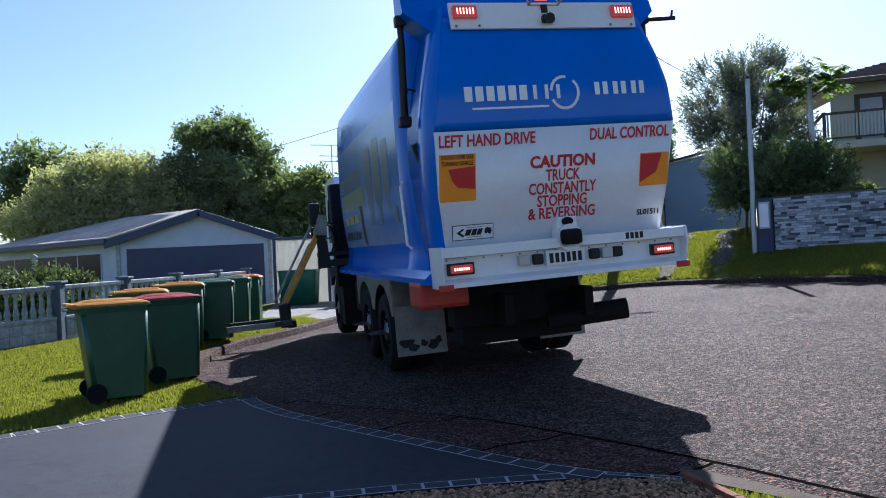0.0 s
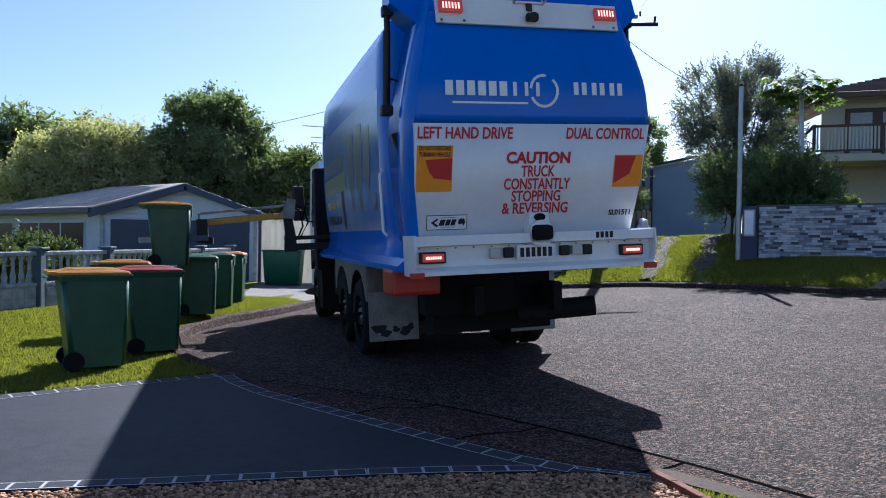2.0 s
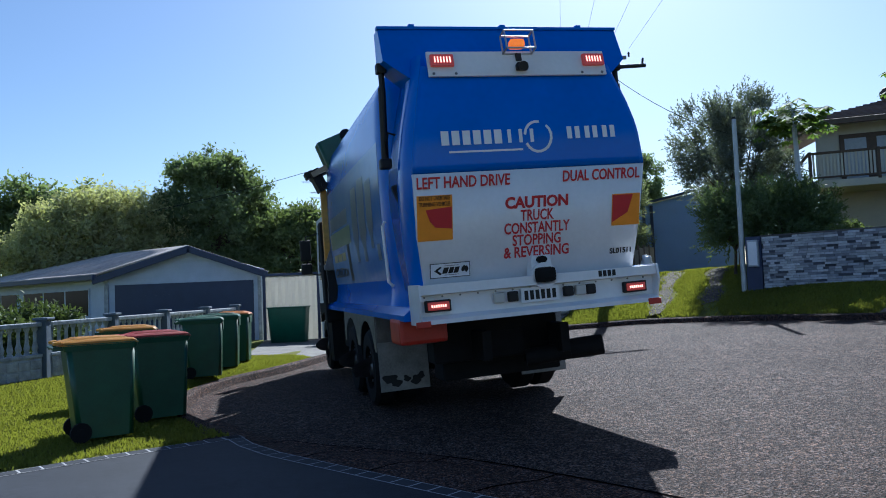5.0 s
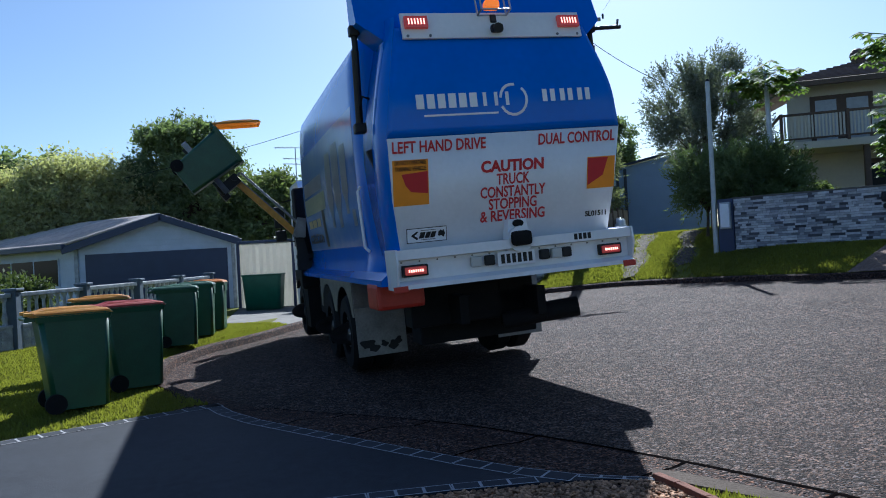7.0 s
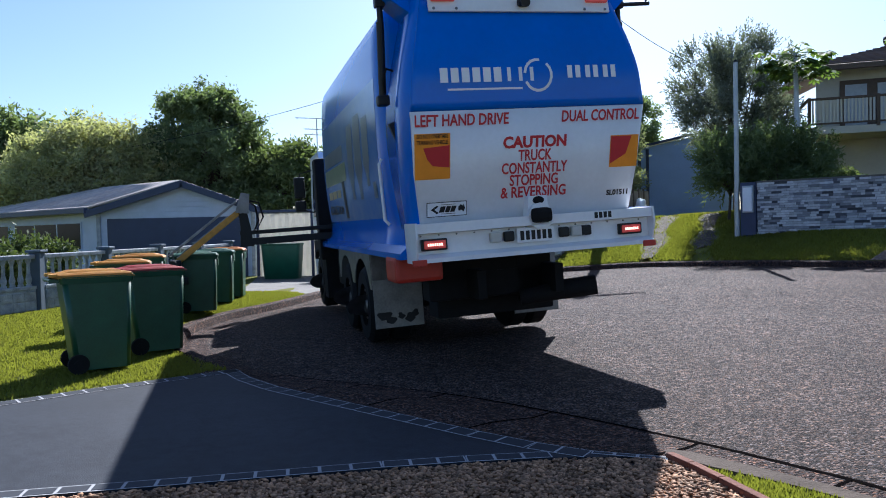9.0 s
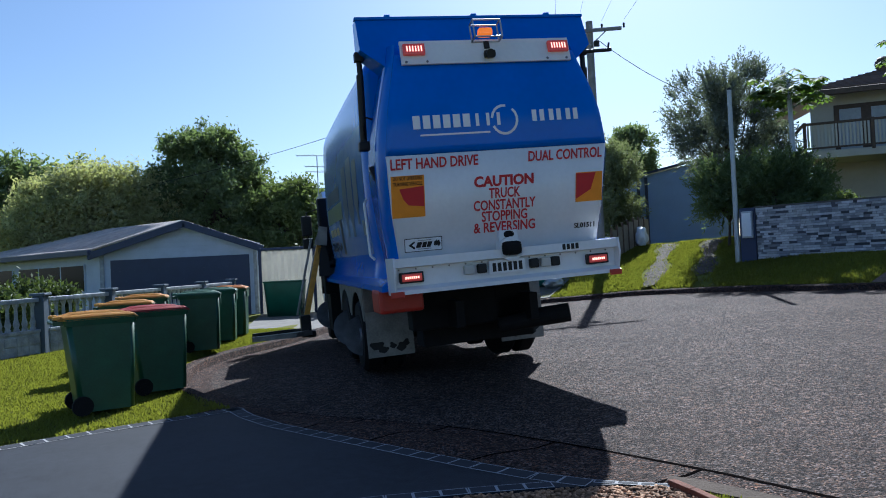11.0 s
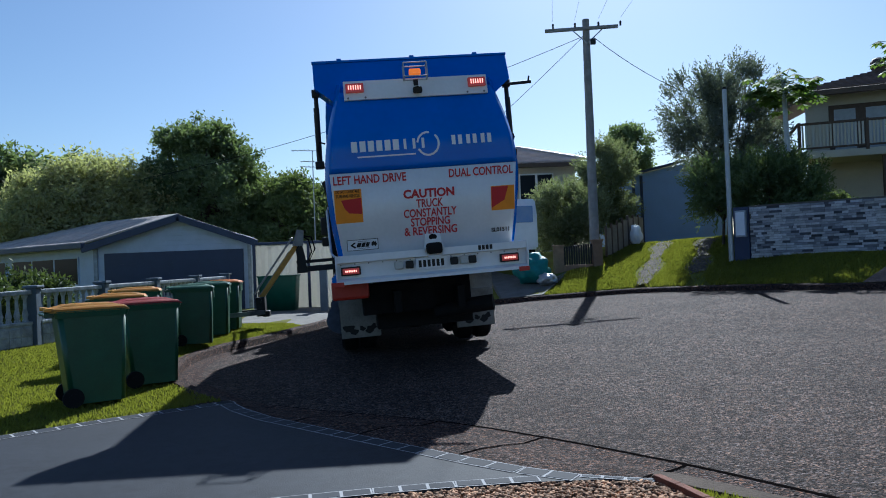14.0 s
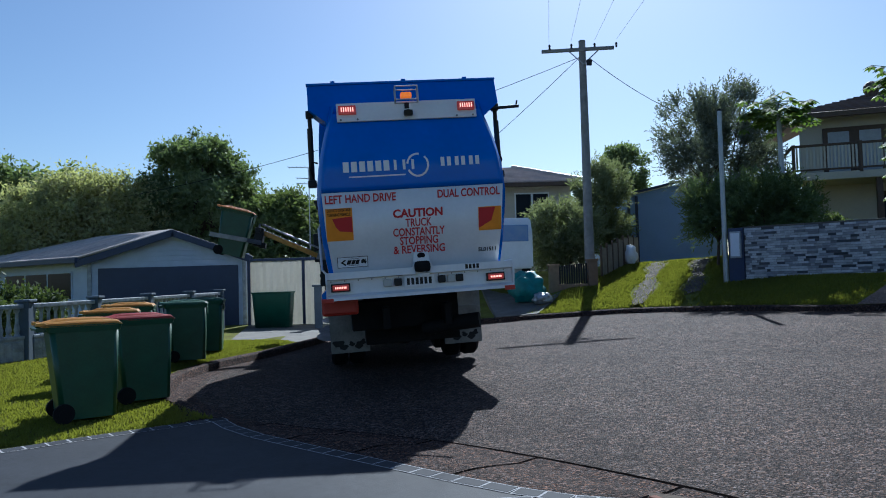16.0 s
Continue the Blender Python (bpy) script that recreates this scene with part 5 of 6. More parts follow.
box(bm, (GL - 0.04, GY - 0.12, 0), (GL + 0.08, GY - 0.07, EZ - 0.1), 0.01)
part("corner_trim", bm, FENCEW, house)
mW = Matrix.Translation((GL, GY, 0)) @ Matrix.Rotation(math.atan2(dw.y, dw.x), 4, "Z")
for u0, u1, split in ((0.95, 5.9, 3), (6.4, 9.4, 2)):
    bm = B()
    box(bm, (u0, 0.05, 1.05), (u1, 0.11, 1.95), 0.01, mW)
    win = part("window", bm, WEATHER, house, "dark sliding window in a pale frame")
    for k in range(split):
        bm = B()
        w = (u1 - u0) / split
        box(bm, (u0 + w * k + 0.05, 0.10, 1.1), (u0 + w * (k + 1) - 0.05, 0.118, 1.9), 0, mW)
        part("pane", bm, GLASS, win)

# ---- sheet fence, tank and posts beyond ----
sheet = thing("sheet_fence", "cream metal sheet fence with dark posts", "fence")
for k in range(4):
    x0 = -5.0 + 1.6 * k
    bm = B()
    pts = []
    for j in range(17):
        pts.append((x0 + 1.6 * j / 16, 22.0 + (0.03 if j % 2 else 0.0)))
    rr = [[bm.verts.new((x, y, 0.1)) for x, y in pts], [bm.verts.new((x, y, 2.08)) for x, y in pts]]
    for i in range(16):
        bm.faces.new((rr[0][i], rr[0][i + 1], rr[1][i + 1], rr[1][i]))
    bmesh.ops.solidify(bm, geom=bm.faces[:], thickness=0.004)
    part("sheet", bm, CREAM, sheet)
    bm = B()
    box(bm, (x0 - 0.04, 21.93, 0), (x0 + 0.04, 22.0, 2.14), 0.004)
    part("post", bm, NAVY, sheet)
bm = B()
box(bm, (-5.0, 21.96, 2.07), (1.4, 22.06, 2.15), 0.01)
part("top_rail", bm, NAVY, sheet)
tank = B()
taper(tank, 0.95, 0.7, 1.08, 0.8, 0.0, 0.95, 0.12)
ob = part("tub", tank, DARKTUB, tank_root := thing("storage_tub", "dark green plastic tub by the sheet fence", "tub", pose(-4.1, 21.0, land_z(-4.1, 21.0) + 0.012)), "", True)
bm = B()
t = taper(bm, 1.09, 0.81, 1.14, 0.86, 0.93, 0.98, 0.12)
bm.faces.new(t)
part("tub_rim", bm, DARKTUB, tank_root)
bm = B()
box(bm, (-0.10, -0.10, 0), (0.10, 0.10, 1.15), 0.012)
box(bm, (-0.15, -0.15, 1.15), (0.15, 0.15, 1.21), 0.02)
gate_post = thing("gate_post", "slate-blue square gate post by the driveway", "gate post", pose(-2.75, 20.3, land_z(-2.75, 20.3)))
part("shaft", bm, FENCEP, gate_post)


# ---- trees ----
def tree(name, label, x, y, z, height, rx, ry, crown_low, leaf, leaf_size, count, clumps, seed, trunk_r=0.22, lean=0.0, shape=1.0, tight=1.9):
    r = np.random.default_rng(seed)
    root = thing(name, label, "tree", pose(x, y, z))
    bm = B()
    top = Vector((lean, 0, crown_low + (height - crown_low) * 0.45))
    rod(bm, (0, 0, -0.1), (lean * 0.4, 0, crown_low * 0.7), trunk_r, trunk_r * 0.75, 10)
    rod(bm, (lean * 0.4, 0, crown_low * 0.7), top, trunk_r * 0.75, trunk_r * 0.4, 8)
    cents = []
    for k in range(clumps):
        a, b = r.uniform(0, math.tau), math.acos(r.uniform(-0.75, 1))
        q = r.uniform(0.5, 1.0) ** 0.5 * (1.13 if k % 7 == 0 else 1.0)
        cz = crown_low + (height - crown_low) * (0.5 + 0.42 * q * math.cos(b))
        s = 1.0 if shape == 1.0 else 1.0 - (1 - shape) * (cz - crown_low) / (height - crown_low)
        cents.append(Vector((lean + rx * 0.82 * q * s * math.sin(b) * math.cos(a), ry * 0.82 * q * s * math.sin(b) * math.sin(a), cz)))
    for c in cents[::2]:
        st = Vector((lean * 0.6, 0, crown_low * 0.8)).lerp(top, r.uniform(0, 1))
        midp = st.lerp(c, 0.5) + Vector((0, 0, 0.1 * (c - st).length))
        rod(bm, st, midp, trunk_r * 0.28, trunk_r * 0.16, 6)
        rod(bm, midp, c, trunk_r * 0.16, trunk_r * 0.05, 5)
    part("trunk", bm, BARK, root)
    cs = np.array([c[:] for c in cents])
    rad = min(rx, height - crown_low) * tight / clumps ** 0.42
    count = int(count * 1.7)
    leaf_size *= 0.74
    tufts = clumps * 16
    home = np.repeat(np.arange(clumps), 16)
    d = r.normal(size=(tufts, 3))
    d /= np.linalg.norm(d, axis=1)[:, None]
    reach = rad * r.uniform(0.25, 1.0, (tufts, 1)) ** 0.55 * r.uniform(0.65, 1.25, clumps)[home][:, None]
    heads = cs[home] + d * reach * (1, 1, 0.85)
    which = r.integers(0, tufts, count)
    along = r.uniform(0, 1, (count, 1)) ** 0.7
    p = heads[which] - d[which] * rad * 0.45 * (1 - along) + r.normal(size=(count, 3)) * rad * (0.07 + 0.12 * along)
    p[:, 2] = np.maximum(p[:, 2], crown_low * 0.55)
    u = r.normal(size=(count, 3))
    u /= np.linalg.norm(u, axis=1)[:, None]
    w = np.cross(u, r.normal(size=(count, 3)))
    w /= np.linalg.norm(w, axis=1)[:, None]
    s = leaf_size * r.uniform(0.6, 1.3, (count, 1))
    v = np.stack([p - u * s, p + w * s * 0.42, p + u * s, p - w * s * 0.42], 1).reshape(-1, 3)
    f = np.arange(4 * count).reshape(-1, 4)
    me = bpy.data.meshes.new("crown")
    me.from_pydata(v.tolist(), [], f.tolist())
    me.materials.append(leaf)
    ob = new("crown", me)
    ob.parent = root
    return root


tree("tree", "broad olive-green tree behind the garage", -13.9, 31, 0.1, 6.3, 4.7, 2.6, 0.8, LEAF_OLIVE, 0.12, 52000, 170, 1, shape=0.88)
tree("tree", "tall dark green tree behind the garage", -9.35, 32, 0.1, 7.9, 3.15, 2.6, 1.0, LEAF_DARK, 0.13, 46000, 130, 2, 0.3, shape=0.9)
tree("tree", "dark distant tree beyond the roofs", -22.6, 44, 0.1, 9.2, 4.0, 3.0, 2.0, LEAF_DARK, 0.24, 16000, 60, 3)
tree("tree", "dark trees behind the sheet fence", -5.3, 32, 0.1, 5.2, 3.0, 2.4, 0.6, LEAF_MID, 0.14, 26000, 80, 4)
tree("tree", "dark green hedge tree behind the sheet fence", -1.5, 34, 0.1, 5.4, 3.4, 2.0, 0.5, LEAF_MID, 0.14, 20000, 60, 14)
def spray_tree(name, label, x, y, z, height, rx, ry, low, leaf, twigs, seed, trunk_r):
    """An airy crown of long twigs set with narrow leaves."""
    r = np.random.default_rng(seed)
    root = thing(name, label, "tree", pose(x, y, z))
    bm = B()
    fork = Vector((0.05, 0, low))
    rod(bm, (0, 0, -0.1), fork, trunk_r, trunk_r * 0.8, 10)
    ends = []
    for k in range(26):
        a, q = r.uniform(0, math.tau), r.uniform(0.25, 0.8)
        e = Vector((rx * q * math.cos(a), ry * q * math.sin(a), low + (height - low) * r.uniform(0.25, 0.85)))
        m = fork.lerp(e, 0.5) + Vector((0, 0, 0.25))
        rod(bm, fork, m, trunk_r * 0.4, trunk_r * 0.25, 6)
        rod(bm, m, e, trunk_r * 0.25, trunk_r * 0.08, 5)
        ends.append(e)
    part("trunk", bm, BARK, root)
    es = np.array([e[:] for e in ends])
    d = r.normal(size=(twigs, 3))
    d /= np.linalg.norm(d, axis=1)[:, None]
    cen = np.array((0, 0, (height + low) / 2))
    half = np.array((rx, ry, (height - low) / 2))
    p0 = cen + d * half * r.uniform(0.1, 0.92, (twigs, 1)) ** 0.6
    near = es[np.argmin(((p0[:, None] - es[None]) ** 2).sum(2), 1)]
    p0 = p0 * 0.62 + near * 0.38
    out = (p0 - cen) / half + (0, 0, 0.55) + r.normal(size=(twigs, 3)) * 0.35
    out /= np.linalg.norm(out, axis=1)[:, None]
    L = r.uniform(0.3, 0.75, (twigs, 1))
    per_twig = 16
    t = np.tile(np.linspace(0.1, 1, per_twig), twigs)[:, None]
    p = np.repeat(p0, per_twig, 0) + np.repeat(out * L, per_twig, 0) * t
    u = np.repeat(out, per_twig, 0) * 0.8 + r.normal(size=p.shape) * 0.55
    u /= np.linalg.norm(u, axis=1)[:, None]
    w = np.cross(u, r.normal(size=p.shape))
    w /= np.linalg.norm(w, axis=1)[:, None]
    s = r.uniform(0.08, 0.145, (len(p), 1))
    v = np.stack([p, p + u * s * 0.5 + w * s * 0.17, p + u * s, p + u * s * 0.5 - w * s * 0.17], 1).reshape(-1, 3)
    ob = scatter_mesh("crown", v, np.arange(len(v)).reshape(-1, 4), leaf)
    ob.parent = root
    return root


spray_tree("tree", "loose grey-green tree overhanging the driveway", 11.1, 26.4, 1.62, 6.75, 2.4, 1.8, 1.7, LEAF_GREY, 3600, 5, 0.11)
spray_tree("shrub", "dense dark shrub behind the stone wall", 10.75, 22.4, 1.5, 2.75, 1.75, 0.9, 0.25, LEAF_DARK, 2600, 6, 0.07)
spray_tree("shrub", "dark green shrub below the grey-green tree", 9.5, 23.1, 1.6, 2.5, 1.0, 0.8, 0.7, LEAF_DARK, 1000, 16, 0.05)
tree("tree", "dark conifer beyond the garage", 10.9, 38, 1.6, 6.7, 1.7, 1.4, 0.8, LEAF_DARK, 0.14, 12000, 26, 7, 0.15, shape=0.55)
spray_tree("shrub", "leafy shrub with pale shiny leaves behind the fence", 5.65, 28.2, 0.95, 3.25, 1.65, 1.1, 0.3, LEAF_SHRUB, 2300, 8, 0.05)
spray_tree("shrub", "tall leafy shrub beside the power pole", 7.65, 30.4, 1.4, 4.8, 1.25, 1.1, 0.4, LEAF_SHRUB, 2600, 9, 0.05)
tree("shrub", "low clipped green hedge behind the baluster fence", -9.5, 15.4, 0.15, 1.3, 1.5, 0.7, 0.25, LEAF_HEDGE, 0.085, 12000, 34, 10, 0.03)
tree("shrub", "low green hedge behind the baluster fence", -9.6, 17.6, 0.15, 1.25, 1.3, 0.7, 0.25, LEAF_HEDGE, 0.085, 8000, 24, 11, 0.03)


def pawpaw(x, y, z, h, label, seed, spread=1.0, blade=0.34, stalks=52, drop=0.35):
    r = random.Random(seed)
    root = thing("pawpaw_tree", label, "tree", pose(x, y, z))
    bm = B()
    rod(bm, (0, 0, -0.1), (0.05, 0, h * 0.5), 0.10, 0.09, 10)
    rod(bm, (0.05, 0, h * 0.5), (0.0, 0, h), 0.09, 0.06, 10)
    part("trunk", bm, GALV if seed == 3 else BARK, root, "pale bare trunk")
    for k in range(stalks):
        a = r.uniform(0, math.tau)
        up = r.uniform(-0.45, 0.35)
        L = spread * r.uniform(0.4, 0.95)
        base = Vector((0, 0, h - r.uniform(0, drop)))
        tip = base + Vector((math.cos(a), math.sin(a), up)) * L
        bm = B()
        rod(bm, base, tip, 0.012, 0.008, 5)
        for j in range(7):
            b = radians(-120 + 40 * j)
            e = Vector((math.cos(a + b), math.sin(a + b), -0.75 + 0.3 * r.random())).normalized() * spread * blade
            n = Vector((-e.y, e.x, 0)).normalized() * spread * blade * 0.24
            q = [tip, tip + e * 0.5 + n, tip + e, tip + e * 0.5 - n]
            bm.faces.new([bm.verts.new(p) for p in q])
        part("leaf", bm, LEAF_PAW, root)
    return root


pawpaw(11.5, 22.8, 1.5, 5.2, "pawpaw tree with a pale trunk behind the wall", 3, 1.15, 0.27, 84, 0.6)
pawpaw(13.45, 19.5, 1.5, 5.3, "tall pawpaw tree beside the rendered house", 4, 1.0, 0.27, 60, 0.4)
pawpaw(13.8, 19.3, 1.5, 3.7, "broad pawpaw tree with large leaves by the rendered house", 12, 1.15, 0.22, 120, 1.5)
pawpaw(14.1, 19.9, 1.5, 2.7, "low pawpaw tree with large leaves by the rendered house", 13, 1.0, 0.22, 70, 1.2)


tree("shrub", "small round potted shrub behind the stone wall", 11.55, 20.3, 1.5, 1.5, 0.42, 0.4, 0.85, LEAF_MID, 0.06, 1500, 14, 21, 0.03)


# ---- stone-faced wall and meter box ----
wall = thing("wall_stone", "split-stone clad front wall in grey and white strips", "wall", kind="structure")
WA, WB = Vector((9.22, 20.5)), Vector((12.0, 17.95))
wd = (WB - WA).normalized()
wz0 = 1.12
WLEN = (WB - WA).length
mS = Matrix.Translation((WA.x, WA.y, 0)) @ Matrix.Rotation(math.atan2(wd.y, wd.x), 4, "Z")
bm = B()
box(bm, (0, 0.02, 0.6), (WLEN, 0.22, 2.58), 0.005, mS)
part("core", bm, CONC, wall)
bm = B()
box(bm, (-0.02, -0.03, 2.58), (WLEN + 0.02, 0.25, 2.62), 0.008, mS)
part("coping", bm, CONC, wall)
r = random.Random(8)
stone_meshes = {}
for row in range(24):
    z = 1.02 + row * 0.065
    x = -r.uniform(0, 0.2)
    while x < WLEN:
        w = r.choice((0.10, 0.15, 0.20, 0.27, 0.34))
        dpt = r.choice((0.02, 0.03, 0.045))
        x0, x1 = max(x, 0), min(x + w, WLEN)
        if x1 - x0 > 0.05:
            skin = r.choice((STONE, STONE, STONE, STONE, STONE, STONE_MID, STONE_MID, STONE_DARK))
            key = (round(x1 - x0, 2), dpt, skin.name)
            if key not in stone_meshes:
                bm = B()
                box(bm, (0, -dpt, 0), (key[0] - 0.006, 0.03, 0.059), 0)
                me = bpy.data.meshes.new("stone")
                bm.to_mesh(me)
                bm.free()
                me.materials.append(skin)
                stone_meshes[key] = me
            ob = new("stone", stone_meshes[key])
            ob.parent = wall
            ob.matrix_basis = mS @ Matrix.Translation((x0, 0.02, z))
        x += w
bm = B()
box(bm, (-0.45, -0.05, 0.9), (-0.02, 0.28, 2.6), 0.02, mS)
pier = structure("wall_pier", bm, NAVY, "dark pier at the end of the stone wall")
box_root = thing("meter_box", "pale grey electric meter box on a dark pier", "meter box")
bm = B()
box(bm, (-0.36, -0.17, 1.75), (-0.06, -0.055, 2.5), 0.015, mS)
part("case", bm, GALV, box_root)
bm = B()
box(bm, (-0.33, -0.185, 1.8), (-0.09, -0.172, 2.45), 0.008, mS)
part("door", bm, WHITE, box_root)
bm = B()
box(bm, (WLEN, 0.0, 0.9), (WLEN + 0.16, 0.2, 2.66), 0.02, mS)
structure("wall_end_post", bm, NAVY, "dark end post of the stone wall")
lb = thing("letterbox", "small black letterbox at the stone wall's end", "letterbox")
bm = B()
box(bm, (WLEN - 0.12, -0.16, 2.2), (WLEN + 0.08, -0.05, 2.42), 0.02, mS)
part("case", bm, DARKSTEEL, lb)
bm = B()
rod(bm, mS @ Vector((WLEN - 0.03, -0.12, 2.08)), mS @ Vector((WLEN - 0.03, -0.06, 2.08)), 0.07, n=14)
part("paper_holder", bm, DARKSTEEL, lb)
tf = thing("timber_fence", "dark horizontal-board timber gate beside the wall", "fence")
for k in range(6):
    bm = B()
    box(bm, (WLEN + 0.18, 0.06, 1.15 + 0.25 * k), (WLEN + 3.2, 0.10, 1.38 + 0.25 * k), 0.004, mS)
    part("board", bm, TIMBER, tf)

# ---- light pole, power pole and wires ----
lp = thing("street_light_pole", "slim grey steel pole at the wall's end", "pole", pose(8.80, 20.85, land_z(8.80, 20.85) - 0.05))
bm = B()
rod(bm, (0, 0, 0), (0, 0, 5.0), 0.075, 0.06, 12)
part("shaft", bm, GALV, lp)
bm = B()
rod(bm, (0, 0, 4.98), (0, 0, 5.05), 0.075, 0.04, 12)
part("cap", bm, DARKSTEEL, lp)
PX, PY = 5.83, 24.9
pz = land_z(PX, PY)
pp = thing("power_pole", "tall grey timber power pole with crossarm", "power pole", pose(PX, PY, pz - 0.1))
H = 9.42 - pz
bm = B()
rod(bm, (0, 0, 0), (0, 0, H + 0.1), 0.17, 0.115, 14)
part("shaft", bm, POLE, pp)
bm = B()
box(bm, (-1.24, -0.19, H - 0.30), (1.22, -0.09, H - 0.19), 0.01, Matrix.Rotation(radians(-4), 4, "Z") @ Matrix.Rotation(radians(-1.2), 4, "Y"))
part("crossarm", bm, POLE, pp)
bm = B()
rod(bm, (-0.55, -0.14, H - 0.25), (0, -0.12, H - 0.75), 0.02)
rod(bm, (0.55, -0.14, H - 0.25), (0, -0.12, H - 0.75), 0.02)
part("brace", bm, GALV, pp)
for x in (-1.15, -0.4, 0.4, 1.15):
    bm = B()
    rod(bm, (x, -0.14, H - 0.2 + 0.02 * x), (x, -0.14, H - 0.06 + 0.02 * x), 0.035, 0.03, 10)
    rod(bm, (x, -0.14, H - 0.10 + 0.02 * x), (x, -0.14, H - 0.04 + 0.02 * x), 0.045, 0.025, 10)
    part("insulator", bm, DARKSTEEL, pp)
bm = B()
box(bm, (0.1, -0.2, H - 0.8), (0.28, -0.1, H - 0.6), 0.02)
part("junction", bm, DARKSTEEL, pp)


def wire(name, a, b, sag, label, r=0.006):
    bm = B()
    a, b = Vector(a), Vector(b)
    pts = [a.lerp(b, k / 16) - Vector((0, 0, sag * 4 * (k / 16) * (1 - k / 16))) for k in range(17)]
    tube(bm, pts, r, 5)
    return tagged(mesh_object(name, bm, DARKSTEEL), label, "cable")


for x in (-1.15, -0.4, 0.4, 1.15):
    wire("power_cable", (PX + x, PY - 0.14 - 0.07 * x, 9.38 + 0.02 * x), (-1.0 + 3.6 * x, -30, 10.5), 0.9, "dark overhead power line running from the pole", 0.0045)
wire("service_cable", (PX + 0.2, PY - 0.1, 8.8), (13.4, 26.2, 6.3), 0.75, "dark service cable from the pole to a house", 0.011)
wire("service_cable", (PX - 0.1, PY, 8.85), (-12.0, 30.0, 5.0), 0.5, "dark service cable from the pole to a roof", 0.01)
wire("service_cable", (PX - 0.1, PY, 8.85), (0.5, 26.5, 4.5), 0.1, "dark service cable from the pole to a roof", 0.01)

an = thing("tv_antenna", "thin metal television antenna on a mast", "antenna", pose(-4.05, 28, 0))
bm = B()
rod(bm, (0, 0, 0), (0, 0, 5.75), 0.025, 0.018, 8)
part("mast", bm, GALV, an)
for z, w in ((5.72, 0.75), (5.3, 0.45), (5.1, 0.45)):
    bm = B()
    rod(bm, (-w, 0, z + 0.05), (0.25, 0, z), 0.014, n=6)
    for k in range(5):
        rod(bm, (-w + 0.16 * k, -0.25, z + 0.04), (-w + 0.16 * k, 0.25, z + 0.04), 0.008, n=5)
    part("boom", bm, GALV, an)

# ---- rendered two-storey house ----
rh = thing("rendered_house", "cream two-storey house with balcony and tiled roof", "house")
HX, HY = 13.85, 26.0
hd = Vector((0.94, -0.34)).normalized()
mH = Matrix.Translation((HX, HY, 0)) @ Matrix.Rotation(math.atan2(hd.y, hd.x), 4, "Z")
bm = B()
box(bm, (0, 0, 1.0), (14, 8, 6.75), 0.01)
for v in bm.verts:
    v.co.x += 1.5 * v.co.y / 8 if v.co.x < 7 else 0.0
bmesh.ops.transform(bm, matrix=mH, verts=bm.verts[:])
part("wall", bm, RENDER, rh, "cream rendered wall")
bm = B()
for pts in ([(-0.7, -0.8, 6.72), (15, -0.8, 6.72), (11, 4, 8.25), (3.6, 4, 8.25)], [(-0.7, -0.8, 6.72), (3.6, 4, 8.25), (-0.7, 8.8, 6.72)]):
    bm.faces.new([bm.verts.new(mH @ Vector(p)) for p in pts])
bmesh.ops.solidify(bm, geom=bm.faces[:], thickness=-0.12)
bmesh.ops.recalc_face_normals(bm, faces=bm.faces[:])
roof = part("roof", bm, ROOFT, rh, "brown tiled hip roof")
for k in range(14):
    t = k / 14
    a, b = Vector((-0.5 + 4.3 * t, -0.8 + 4.8 * t, 6.84 + 1.53 * t)), Vector((14.8 - 4 * t, -0.8 + 4.8 * t, 6.84 + 1.53 * t))
    bm = B()
    tube(bm, [mH @ a, mH @ b], 0.03, 6)
    part("tile_course", bm, ROOFT, roof)
for x in (2.9, 5.4):
    bm = B()
    rod(bm, mH @ Vector((x, 2.4, 7.6)), mH @ Vector((x, 2.4, 8.1)), 0.2, 0.24, 12)
    bmesh.ops.create_uvsphere(bm, u_segments=12, v_segments=8, radius=0.29, matrix=mH @ Matrix.Translation((x, 2.4, 8.13)))
    part("roof_vent", bm, TIMBER, roof, "dark round roof vent")
bm = B()
box(bm, (-0.75, -0.9, 6.6), (15, -0.78, 6.78), 0.01, mH)
box(bm, (-0.75, -0.8, 6.62), (-0.65, 8.8, 6.78), 0.01, mH)
part("fascia", bm, TIMBER, rh, "dark fascia board")
bm = B()
box(bm, (-0.55, -2.1, 4.30), (12, 0.0, 4.55), 0.02, mH)
bal = part("balcony", bm, RENDER, rh, "pale balcony slab")
bm = B()
box(bm, (-0.55, -2.12, 5.42), (12, -2.04, 5.50), 0.01, mH)
box(bm, (-0.55, -2.12, 4.62), (12, -2.06, 4.68), 0.01, mH)
box(bm, (-0.57, -2.1, 5.42), (-0.49, 0, 5.50), 0.01, mH)
box(bm, (-0.57, -2.1, 4.62), (-0.49, 0, 4.68), 0.01, mH)
part("rail", bm, TIMBER, bal, "dark balcony rail")
for k in range(7):
    bm = B()
    x = -0.5 + 2.0 * k
    box(bm, (x - 0.05, -2.13, 4.5), (x + 0.05, -2.03, 5.52), 0.008, mH)
    part("rail_post", bm, TIMBER, bal)
for k in range(60):
    bm = B()
    x = -0.4 + 0.105 * k
    box(bm, (x - 0.03, -2.095, 4.66), (x + 0.03, -2.075, 5.44), 0, mH)
    part("slat", bm, CREAM if k % 2 else RENDER, bal)
